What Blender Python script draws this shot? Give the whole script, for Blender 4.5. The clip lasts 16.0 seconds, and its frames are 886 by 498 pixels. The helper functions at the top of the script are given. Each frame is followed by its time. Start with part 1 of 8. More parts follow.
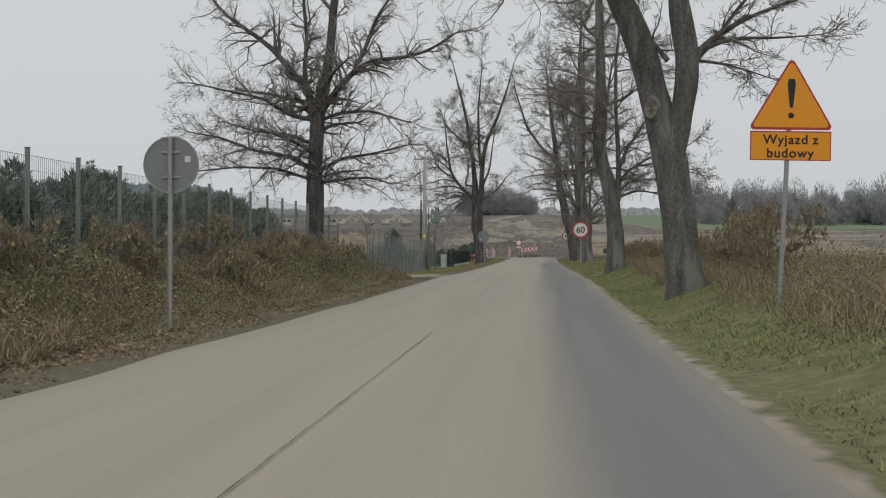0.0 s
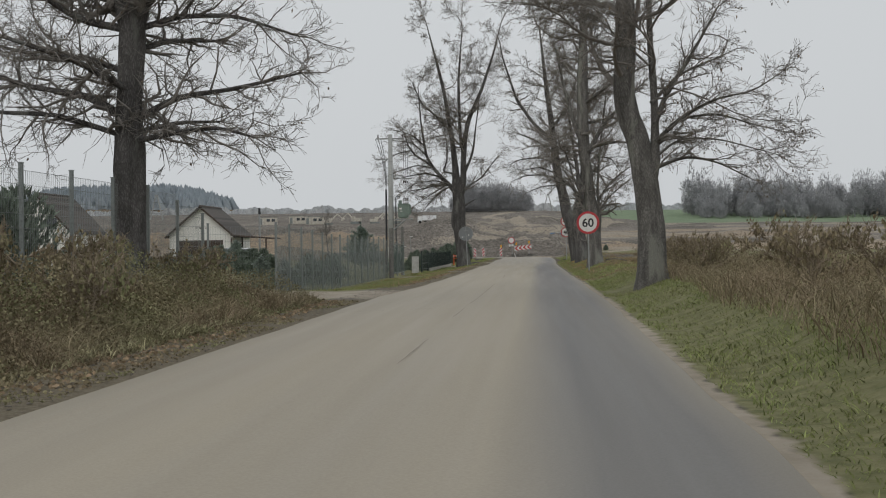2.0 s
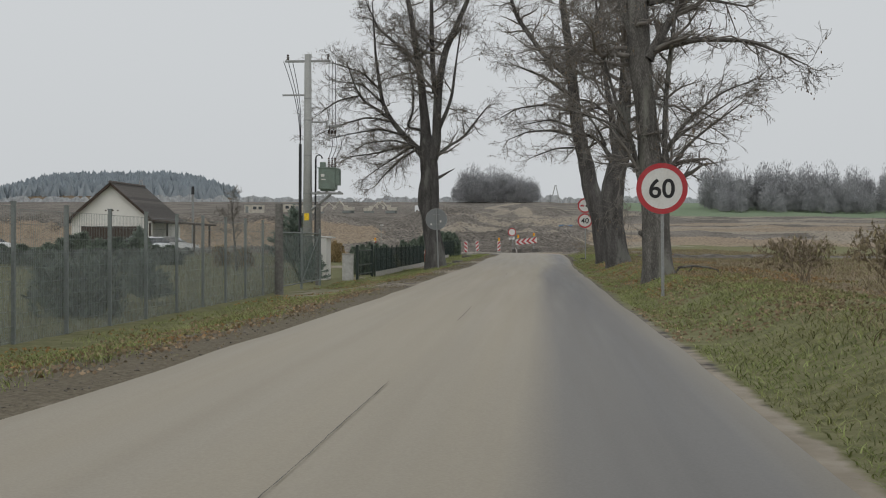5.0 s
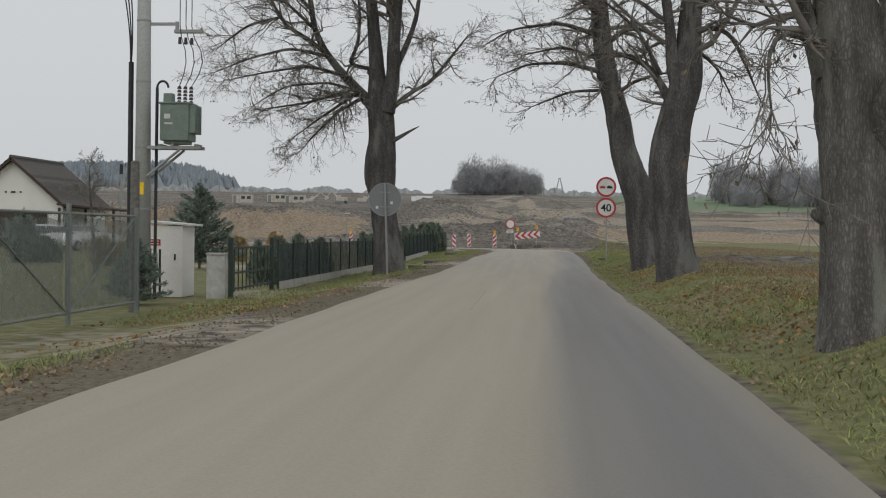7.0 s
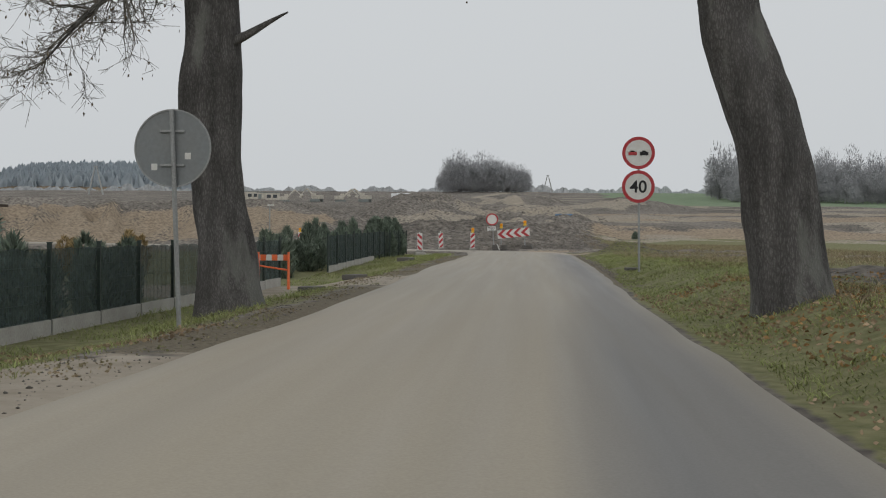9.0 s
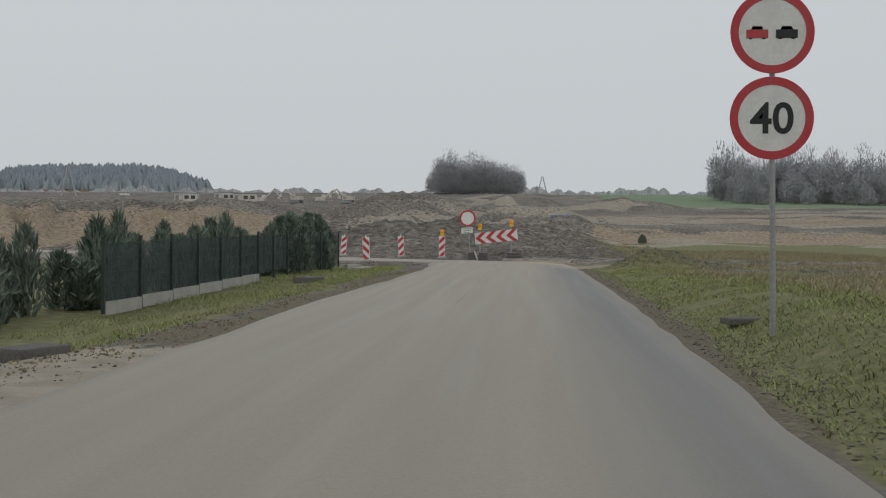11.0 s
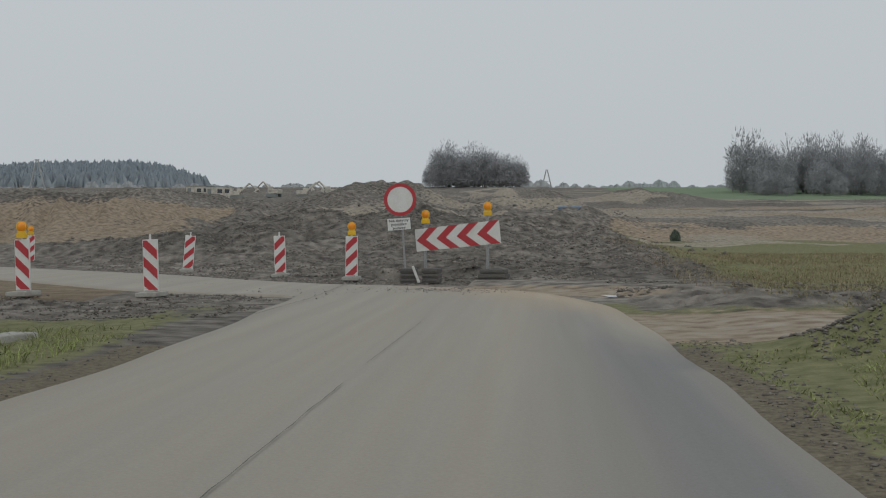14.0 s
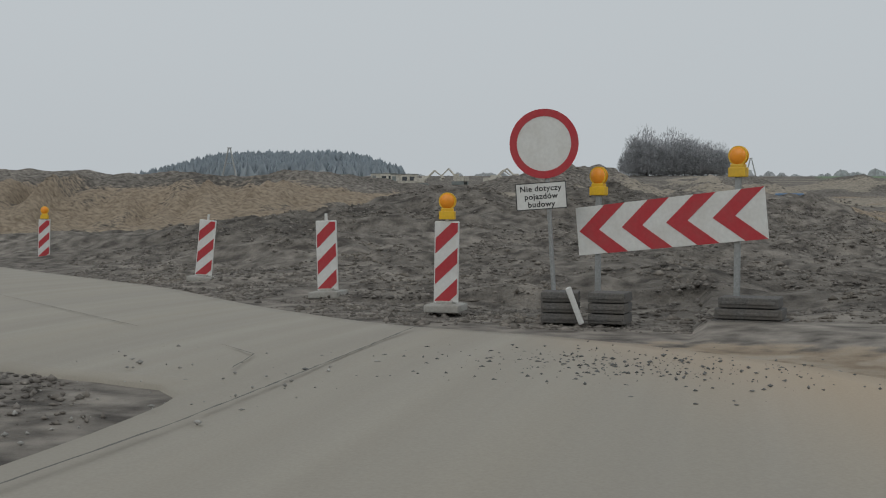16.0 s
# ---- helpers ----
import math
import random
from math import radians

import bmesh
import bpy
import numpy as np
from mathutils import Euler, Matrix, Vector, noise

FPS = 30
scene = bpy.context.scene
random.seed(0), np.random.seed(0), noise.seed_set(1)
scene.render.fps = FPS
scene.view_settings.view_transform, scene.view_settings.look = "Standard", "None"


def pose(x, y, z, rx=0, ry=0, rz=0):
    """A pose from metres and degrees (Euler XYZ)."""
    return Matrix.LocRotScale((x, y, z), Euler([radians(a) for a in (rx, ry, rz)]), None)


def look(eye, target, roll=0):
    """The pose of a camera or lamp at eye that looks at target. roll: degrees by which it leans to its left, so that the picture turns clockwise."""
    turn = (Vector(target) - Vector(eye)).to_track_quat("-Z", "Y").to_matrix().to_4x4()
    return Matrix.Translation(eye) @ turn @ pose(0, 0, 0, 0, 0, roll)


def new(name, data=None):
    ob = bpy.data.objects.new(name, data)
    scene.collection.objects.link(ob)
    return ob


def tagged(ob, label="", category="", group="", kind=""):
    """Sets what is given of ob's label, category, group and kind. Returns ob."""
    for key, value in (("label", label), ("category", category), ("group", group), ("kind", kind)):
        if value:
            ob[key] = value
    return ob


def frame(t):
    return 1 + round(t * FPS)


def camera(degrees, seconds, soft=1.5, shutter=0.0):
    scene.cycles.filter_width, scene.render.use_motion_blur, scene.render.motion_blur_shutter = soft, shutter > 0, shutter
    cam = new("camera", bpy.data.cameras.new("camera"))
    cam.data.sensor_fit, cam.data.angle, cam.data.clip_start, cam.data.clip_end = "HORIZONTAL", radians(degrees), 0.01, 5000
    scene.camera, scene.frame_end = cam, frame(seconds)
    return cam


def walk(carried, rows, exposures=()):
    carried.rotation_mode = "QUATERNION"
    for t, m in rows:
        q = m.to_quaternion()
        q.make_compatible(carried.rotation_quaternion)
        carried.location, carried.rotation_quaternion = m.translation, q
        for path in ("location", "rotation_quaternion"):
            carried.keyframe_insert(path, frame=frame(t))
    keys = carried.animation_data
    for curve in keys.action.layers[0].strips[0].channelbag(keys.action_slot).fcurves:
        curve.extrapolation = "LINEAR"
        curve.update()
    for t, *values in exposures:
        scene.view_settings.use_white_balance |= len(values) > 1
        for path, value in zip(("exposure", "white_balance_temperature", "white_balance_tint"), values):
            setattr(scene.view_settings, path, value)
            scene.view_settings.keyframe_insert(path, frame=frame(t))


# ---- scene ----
cam = camera(41.0, 16.0, soft=1.1)
PATH = [
    (0, (-0.082, -159.172, 1.071), (-1.687, -139.237, 1.076), 0.13),
    (0.5, (-0.125, -155.089, 1.101), (-1.710, -135.153, 1.185), -0.12),
    (1, (-0.079, -150.739, 1.128), (-1.659, -130.802, 1.231), -0.31),
    (1.5, (-0.024, -146.346, 1.180), (-1.588, -126.407, 1.191), -0.46),
    (2, (0.034, -141.944, 1.214), (-1.503, -122.003, 1.188), -0.62),
    (2.5, (0.057, -137.545, 1.206), (-1.451, -117.602, 1.185), -0.24),
    (3, (0.066, -133.005, 1.192), (-1.513, -113.068, 1.153), -0.36),
    (3.5, (0.052, -128.367, 1.196), (-1.610, -108.436, 1.151), -0.59),
    (4, (0.049, -123.803, 1.211), (-1.656, -103.876, 1.159), -0.07),
    (4.2, (0.033, -121.845, 1.223), (-1.671, -101.918, 1.151), -0.03),
    (6.3, (0.055, -102.459, 1.203), (-1.540, -82.524, 0.980), 0.75),
    (6.5, (0.066, -100.592, 1.194), (-1.594, -80.662, 0.959), 0.92),
    (7, (-0.022, -95.638, 1.189), (-1.709, -75.711, 0.918), 0.74),
    (7.5, (-0.077, -90.732, 1.154), (-1.857, -70.813, 0.908), 0.41),
    (8, (-0.121, -85.753, 1.143), (-1.829, -65.829, 0.846), 0.38),
    (8.5, (-0.148, -80.905, 1.120), (-1.770, -60.973, 0.850), 0.20),
    (9, (-0.181, -76.075, 1.115), (-1.667, -56.132, 0.837), 0.33),
    (9.5, (-0.121, -71.182, 1.084), (-1.520, -51.233, 0.847), 0.20),
    (9.7, (-0.093, -69.271, 1.073), (-1.446, -49.318, 0.848), 0.08),
    (11.8, (0.201, -49.254, 1.143), (-1.219, -29.305, 0.927), 0.42),
    (12, (0.222, -47.327, 1.138), (-1.182, -27.377, 0.944), -0.03),
    (12.5, (0.277, -42.549, 1.139), (-1.109, -22.598, 0.988), -0.56),
    (13, (0.337, -37.661, 1.155), (-1.009, -17.707, 1.045), -0.92),
    (13.5, (0.385, -32.984, 1.198), (-0.929, -13.028, 1.084), -0.45),
    (14, (0.402, -28.368, 1.195), (-1.070, -8.424, 0.911), 0.00),
    (14.5, (0.410, -24.098, 1.186), (-1.392, -4.182, 0.836), -0.28),
    (15, (0.215, -20.175, 1.181), (-2.201, -0.324, 0.813), -0.12),
    (15.5, (-0.231, -16.863, 1.145), (-3.535, 2.859, 0.797), 0.18),
    (16, (-0.668, -13.405, 1.089), (-5.374, 6.028, 0.634), 0.41),
]
walk(cam, [(t, look(eye, aim, roll)) for t, eye, aim, roll in PATH],
     [(0, 0.06, 6620, 9.5), (9.7, 0.06, 6600, 9.5), (12, -0.1, 6420, 7.5), (16, -0.15, 6400, 7.5)])

# ---- world and light ----
world = bpy.data.worlds.new("overcast")
scene.world = world
world.use_nodes = True
wn, wl = world.node_tree.nodes, world.node_tree.links
sky = wn.new("ShaderNodeTexSky")
sky.sky_type = "NISHITA"
sky.sun_disc = False
sky.sun_elevation, sky.sun_rotation = radians(32), radians(140)
sky.air_density, sky.dust_density, sky.ozone_density = 1.0, 8.0, 1.0
sky_grey = wn.new("ShaderNodeHueSaturation")
sky_grey.inputs["Saturation"].default_value = 0.12
cloud = wn.new("ShaderNodeMix")
cloud.data_type = "RGBA"
cloud.inputs[0].default_value = 0.88
cloud.inputs[7].default_value = (5.95, 6.25, 6.55, 1)
wl.new(sky.outputs[0], sky_grey.inputs["Color"])
wl.new(sky_grey.outputs[0], cloud.inputs[6])
wl.new(cloud.outputs[2], wn["Background"].inputs["Color"])
wn["Background"].inputs["Strength"].default_value = 0.103
sun_data = bpy.data.lights.new("sun", "SUN")
sun_data.energy, sun_data.angle, sun_data.color = 0.5, radians(40), (1.0, 0.96, 0.9)
sun = new("sun", sun_data)
sun.matrix_world = look((0, 0, 60), (20, 32, 30))

# ---- small tools ----
rng = np.random.default_rng(7)
LATTICE = np.random.default_rng(3).random((8, 128, 128))


def vnoise(x, y, size, layer=0):
    """Smooth value noise in 0..1 with cells of that size."""
    u, v = np.asarray(x, float) / size, np.asarray(y, float) / size
    i, j = np.floor(u).astype(int), np.floor(v).astype(int)
    a, b = u - i, v - j
    a, b = a * a * (3 - 2 * a), b * b * (3 - 2 * b)
    g = LATTICE[layer % 8]
    p, q, r, s = g[i % 128, j % 128], g[(i + 1) % 128, j % 128], g[i % 128, (j + 1) % 128], g[(i + 1) % 128, (j + 1) % 128]
    return (p * (1 - a) + q * a) * (1 - b) + (r * (1 - a) + s * a) * b


def fbm(x, y, size, layer=0, octaves=4):
    total, amp, norm = 0, 1.0, 0
    for o in range(octaves):
        total = total + amp * vnoise(x, y, size / 2 ** o, layer + o)
        norm += amp
        amp *= 0.5
    return total / norm


def smooth(a, b, v):
    t = np.clip((np.asarray(v, float) - a) / (b - a), 0, 1)
    return t * t * (3 - 2 * t)


def material(name, color, rough=0.85, metal=0.0, vary=0.25, grain=30.0, stain=1.5, bump=0.15, dirt=(0.12, 0.1, 0.08), dirty=0.0, random_by="", spec=0.4, alpha=1.0, stretch=None):
    """A surface with grain and stains at two scales. random_by: '' or 'object' or 'island'."""
    m = bpy.data.materials.new(name)
    m.use_nodes = True
    n, l = m.node_tree.nodes, m.node_tree.links
    p = n["Principled BSDF"]
    geo = n.new("ShaderNodeTexCoord")
    fine = n.new("ShaderNodeTexNoise")
    fine.inputs["Scale"].default_value, fine.inputs["Detail"].default_value = grain, 5
    big = n.new("ShaderNodeTexNoise")
    big.inputs["Scale"].default_value, big.inputs["Detail"].default_value = stain, 4
    if stretch:
        mp = n.new("ShaderNodeMapping")
        mp.inputs["Scale"].default_value = stretch
        l.new(geo.outputs["Object"], mp.inputs["Vector"])
        l.new(mp.outputs[0], fine.inputs["Vector"])
    else:
        l.new(geo.outputs["Object"], fine.inputs["Vector"])
    l.new(geo.outputs["Object"], big.inputs["Vector"])
    ramp = n.new("ShaderNodeMapRange")
    ramp.inputs[1].default_value, ramp.inputs[2].default_value = 0.3, 0.7
    ramp.inputs[3].default_value, ramp.inputs[4].default_value = 1 - vary, 1 + vary
    l.new(fine.outputs[0], ramp.inputs[0])
    tone = n.new("ShaderNodeMix")
    tone.data_type, tone.blend_type = "RGBA", "MULTIPLY"
    tone.inputs[0].default_value = 1
    tone.inputs[6].default_value = (*color, 1)
    l.new(ramp.outputs[0], tone.inputs[7])
    out = tone.outputs[2]
    if dirty:
        mask = n.new("ShaderNodeMapRange")
        mask.inputs[1].default_value, mask.inputs[2].default_value = 0.42, 0.68
        mask.inputs[3].default_value, mask.inputs[4].default_value = 0, dirty
        l.new(big.outputs[0], mask.inputs[0])
        mix = n.new("ShaderNodeMix")
        mix.data_type = "RGBA"
        mix.inputs[7].default_value = (*dirt, 1)
        l.new(mask.outputs[0], mix.inputs[0])
        l.new(out, mix.inputs[6])
        out = mix.outputs[2]
    if random_by:
        src = n.new("ShaderNodeObjectInfo" if random_by == "object" else "ShaderNodeNewGeometry")
        r2 = n.new("ShaderNodeMapRange")
        r2.inputs[3].default_value, r2.inputs[4].default_value = 0.65, 1.4
        l.new(src.outputs["Random" if random_by == "object" else "Random Per Island"], r2.inputs[0])
        mul = n.new("ShaderNodeMix")
        mul.data_type, mul.blend_type = "RGBA", "MULTIPLY"
        mul.inputs[0].default_value = 1
        l.new(out, mul.inputs[6])
        l.new(r2.outputs[0], mul.inputs[7])
        out = mul.outputs[2]
    l.new(out, p.inputs["Base Color"])
    p.inputs["Roughness"].default_value, p.inputs["Metallic"].default_value = rough, metal
    p.inputs["Specular IOR Level"].default_value = spec
    p.inputs["Alpha"].default_value = alpha
    if bump:
        b = n.new("ShaderNodeBump")
        b.inputs["Strength"].default_value, b.inputs["Distance"].default_value = bump, 0.02
        l.new(fine.outputs[0], b.inputs["Height"])
        l.new(b.outputs[0], p.inputs["Normal"])
    return m


def mesh_of(bm, name):
    me = bpy.data.meshes.new(name)
    bm.to_mesh(me)
    bm.free()
    return me


def part(name, bm, mat, parent=None, label="", smooth_shade=False):
    """Links a bmesh (or a mesh) as one mesh object under a thing or a part."""
    me = mesh_of(bm, name) if isinstance(bm, bmesh.types.BMesh) else bm
    if mat is not None and not me.materials:
        me.materials.append(mat)
    if smooth_shade:
        me.polygons.foreach_set("use_smooth", [True] * len(me.polygons))
    ob = new(name, me)
    ob.parent = parent
    if label:
        ob["label"] = label
    return ob


def thing(name, m, label, category, group="", kind=""):
    ob = new(name)
    ob.matrix_world = m
    ob.empty_display_size = 0.2
    return tagged(ob, label, category, group, kind)


def box(bm, c, s, bevel=0.0, m=None):
    r = bmesh.ops.create_cube(bm, size=1.0, matrix=(m or Matrix()) @ Matrix.Translation(c) @ Matrix.Diagonal((*s, 1)))
    if bevel:
        edges = list({e for v in r["verts"] for e in v.link_edges})
        bmesh.ops.bevel(bm, geom=edges, offset=bevel, segments=2, affect="EDGES", profile=0.6)
    return bm


def rod(bm, a, b, r0, r1=None, seg=12):
    a, b = Vector(a), Vector(b)
    d = b - a
    q = d.to_track_quat("Z", "Y").to_matrix().to_4x4()
    bmesh.ops.create_cone(bm, cap_ends=True, segments=seg, radius1=r0, radius2=r0 if r1 is None else r1, depth=d.length, matrix=Matrix.Translation((a + b) / 2) @ q)
    return bm


def plate(bm, outline, thick, bevel=0.0):
    """A flat plate in the xz plane, facing -y, from an outline of (x, z)."""
    vs = [bm.verts.new((x, 0, z)) for x, z in outline]
    f = bm.faces.new(vs)
    r = bmesh.ops.extrude_face_region(bm, geom=[f])
    bmesh.ops.translate(bm, vec=(0, thick, 0), verts=[e for e in r["geom"] if isinstance(e, bmesh.types.BMVert)])
    bmesh.ops.recalc_face_normals(bm, faces=bm.faces)
    return bm


def circle(r, seg=40, cx=0.0, cz=0.0):
    return [(cx + r * math.cos(2 * math.pi * i / seg), cz + r * math.sin(2 * math.pi * i / seg)) for i in range(seg)]


def ring(bm, r_out, r_in, thick, y=0.0, seg=40, cz=0.0):
    o, i = circle(r_out, seg, 0, cz), circle(r_in, seg, 0, cz)
    vo = [[bm.verts.new((x, yy, z)) for x, z in o] for yy in (y, y + thick)]
    vi = [[bm.verts.new((x, yy, z)) for x, z in i] for yy in (y, y + thick)]
    for k in range(seg):
        n = (k + 1) % seg
        bm.faces.new((vo[0][k], vo[0][n], vi[0][n], vi[0][k]))
        bm.faces.new((vo[1][n], vo[1][k], vi[1][k], vi[1][n]))
        bm.faces.new((vo[0][n], vo[0][k], vo[1][k], vo[1][n]))
        bm.faces.new((vi[0][k], vi[0][n], vi[1][n], vi[1][k]))
    bmesh.ops.recalc_face_normals(bm, faces=bm.faces)
    return bm


def lettering(text, size, mat, parent, at, spacing=1.0, name="lettering", bold=0.0):
    """A line of text in the xz plane, facing -y, centred at a place of its parent; each word is a mesh of its own."""
    words = []
    for word in text.split():
        cu = bpy.data.curves.new(name, "FONT")
        cu.body, cu.size, cu.extrude = word, size, 0.0015
        cu.space_character, cu.offset = spacing, bold
        tmp = bpy.data.objects.new("tmp", cu)
        me = bpy.data.meshes.new_from_object(tmp)
        me.name = name
        bpy.data.objects.remove(tmp)
        me.transform(Matrix.Rotation(radians(90), 4, "X") @ Matrix.Translation((0, -0.34 * size, 0)))
        me.materials.clear()
        xs = [v.co.x for v in me.vertices]
        words.append((me, min(xs), max(xs)))
    gap = 0.36 * size
    x = -(sum(b - a for _, a, b in words) + gap * (len(words) - 1)) / 2
    for me, a, b in words:
        ob = part(name, me, mat, parent)
        ob.location = (at[0] + x - a, at[1], at[2])
        x += b - a + gap


def raw_mesh(name, verts, faces, mat):
    """A mesh from arrays: verts (n, 3), faces (m, 3 or 4)."""
    me = bpy.data.meshes.new(name)
    k = faces.shape[1]
    me.vertices.add(len(verts))
    me.vertices.foreach_set("co", np.ascontiguousarray(verts, np.float32).ravel())
    me.loops.add(faces.size)
    me.loops.foreach_set("vertex_index", np.ascontiguousarray(faces, np.int32).ravel())
    me.polygons.add(len(faces))
    me.polygons.foreach_set("loop_start", np.arange(len(faces), dtype=np.int32) * k)
    me.update(calc_edges=True)
    me.validate()
    me.materials.append(mat)
    return me


def tubes(P, R, sides):
    """Tapered tubes along polylines P (n, k, 3) with radii R (n, k): verts and quads."""
    n, k, _ = P.shape
    T = np.gradient(P, axis=1)
    T /= np.linalg.norm(T, axis=2, keepdims=True) + 1e-9
    ref = np.where(np.abs(T[:, :1, 2:3]) < 0.8, np.array([[[0, 0, 1.0]]]), np.array([[[1.0, 0, 0]]]))
    A = np.cross(T, np.broadcast_to(ref, T.shape))
    A /= np.linalg.norm(A, axis=2, keepdims=True) + 1e-9
    B = np.cross(T, A)
    ang = np.arange(sides) * 2 * np.pi / sides
    V = P[:, :, None, :] + R[:, :, None, None] * (A[:, :, None, :] * np.cos(ang)[None, None, :, None] + B[:, :, None, :] * np.sin(ang)[None, None, :, None])
    idx = np.arange(n * k * sides).reshape(n, k, sides)
    nx = np.roll(idx, -1, axis=2)
    F = np.stack([idx[:, :-1], nx[:, :-1], nx[:, 1:], idx[:, 1:]], axis=-1).reshape(-1, 4)
    return V.reshape(-1, 3), F


# ---- materials ----


def bark_material(name, plate, crack_col, lichen):
    """Ridged bark: upright plates with dark fissures, and lichen in patches."""
    m = bpy.data.materials.new(name)
    m.use_nodes = True
    n, l = m.node_tree.nodes, m.node_tree.links
    p = n["Principled BSDF"]
    co = n.new("ShaderNodeTexCoord")

    def noise_node(scale, detail, vec):
        t = n.new("ShaderNodeTexNoise")
        t.inputs["Scale"].default_value, t.inputs["Detail"].default_value = scale, detail
        l.new(vec, t.inputs["Vector"])
        return t

    warp = noise_node(3.5, 3, co.outputs["Object"])
    add = n.new("ShaderNodeVectorMath")
    add.operation = "MULTIPLY_ADD"
    add.inputs[1].default_value = (0.09, 0.09, 0.16)
    l.new(warp.outputs["Color"], add.inputs[0])
    l.new(co.outputs["Object"], add.inputs[2])
    mp = n.new("ShaderNodeMapping")
    mp.inputs["Scale"].default_value = (1, 1, 0.2)
    l.new(add.outputs[0], mp.inputs["Vector"])
    vo = n.new("ShaderNodeTexVoronoi")
    vo.feature = "DISTANCE_TO_EDGE"
    vo.inputs["Scale"].default_value = 36
    l.new(mp.outputs[0], vo.inputs["Vector"])
    cr = n.new("ShaderNodeMapRange")
    cr.inputs[1].default_value, cr.inputs[2].default_value = 0.0, 0.3
    l.new(vo.outputs["Distance"], cr.inputs[0])
    fine = noise_node(40, 4, co.outputs["Object"])
    mixn = n.new("ShaderNodeMath")
    mixn.operation = "MULTIPLY"
    fr = n.new("ShaderNodeMapRange")
    fr.inputs[1].default_value, fr.inputs[2].default_value, fr.inputs[3].default_value, fr.inputs[4].default_value = 0.3, 0.7, 0.3, 1.35
    l.new(fine.outputs[0], fr.inputs[0])
    l.new(cr.outputs[0], mixn.inputs[0])
    l.new(fr.outputs[0], mixn.inputs[1])
    a = n.new("ShaderNodeMix")
    a.data_type = "RGBA"
    a.inputs[6].default_value, a.inputs[7].default_value = (*crack_col, 1), (*plate, 1)
    l.new(mixn.outputs[0], a.inputs[0])
    mott = noise_node(6, 7, mp.outputs[0])
    mr = n.new("ShaderNodeMapRange")
    mr.inputs[1].default_value, mr.inputs[2].default_value, mr.inputs[3].default_value, mr.inputs[4].default_value = 0.3, 0.7, 0.62, 1.38
    l.new(mott.outputs[0], mr.inputs[0])
    am = n.new("ShaderNodeMix")
    am.data_type, am.blend_type = "RGBA", "MULTIPLY"
    am.inputs[0].default_value = 1
    l.new(a.outputs[2], am.inputs[6])
    l.new(mr.outputs[0], am.inputs[7])
    big = noise_node(2.2, 7, mp.outputs[0])
    br = n.new("ShaderNodeMapRange")
    br.inputs[1].default_value, br.inputs[2].default_value, br.inputs[4].default_value = 0.56, 0.62, 0.6
    l.new(big.outputs[0], br.inputs[0])
    b = n.new("ShaderNodeMix")
    b.data_type = "RGBA"
    b.inputs[7].default_value = (*lichen, 1)
    l.new(br.outputs[0], b.inputs[0])
    l.new(am.outputs[2], b.inputs[6])
    l.new(b.outputs[2], p.inputs["Base Color"])
    p.inputs["Roughness"].default_value, p.inputs["Specular IOR Level"].default_value = 0.95, 0.15
    bp = n.new("ShaderNodeBump")
    bp.inputs["Strength"].default_value, bp.inputs["Distance"].default_value = 0.7, 0.014
    l.new(mixn.outputs[0], bp.inputs["Height"])
    l.new(bp.outputs[0], p.inputs["Normal"])
    return m


BARK = bark_material("bark", (0.195, 0.188, 0.176), (0.1, 0.095, 0.088), (0.25, 0.255, 0.22))
BARK_DARK = bark_material("dark_bark", (0.15, 0.145, 0.14), (0.072, 0.068, 0.066), (0.2, 0.203, 0.187))
SCAR = material("healed_wood", (0.2, 0.19, 0.17), 0.95, vary=0.3, grain=14, stain=4, bump=0.3, dirty=0.5, dirt=(0.15, 0.13, 0.11), spec=0.1)
TWIG = material("twig", (0.215, 0.2, 0.183), 0.95, vary=0.2, grain=3, bump=0, spec=0.1)
STEEL = material("galvanised_steel", (0.3, 0.31, 0.31), 0.55, 0.35, vary=0.15, grain=40, stain=3, bump=0.05, dirty=0.25, dirt=(0.25, 0.23, 0.2))
SIGN_BACK = material("sign_back", (0.2, 0.215, 0.225), 0.55, 0.15, vary=0.08, grain=20, bump=0.03, dirty=0.25, dirt=(0.24, 0.23, 0.2))
WHITE = material("white_sheeting", (0.64, 0.64, 0.62), 0.5, vary=0.06, grain=25, stain=4, bump=0.02, dirty=0.3, dirt=(0.45, 0.42, 0.37))
RED = material("red_sheeting", (0.42, 0.035, 0.045), 0.45, vary=0.08, grain=25, stain=5, bump=0.02, dirty=0.3, dirt=(0.32, 0.1, 0.09))
BLACK = material("black_sheeting", (0.015, 0.015, 0.017), 0.5, vary=0.1, bump=0)
AMBER = material("orange_sheeting", (0.78, 0.3, 0.012), 0.5, vary=0.05, grain=18, stain=3, bump=0.02, dirty=0.2, dirt=(0.6, 0.28, 0.05))
CONCRETE = material("concrete", (0.4, 0.39, 0.36), 0.9, vary=0.15, grain=30, stain=1.5, bump=0.25, dirty=0.5, dirt=(0.24, 0.22, 0.19))
RUBBER = material("recycled_rubber", (0.115, 0.11, 0.104), 0.9, vary=0.3, grain=40, stain=4, bump=0.4, dirty=0.5, dirt=(0.15, 0.13, 0.11))
LENS = material("amber_lens", (0.85, 0.3, 0.02), 0.25, vary=0.05, bump=0, spec=0.5)
LAMP_CASE = material("yellow_lamp_case", (0.75, 0.45, 0.02), 0.5, vary=0.08, grain=30, bump=0.03, dirty=0.3, dirt=(0.4, 0.3, 0.1))
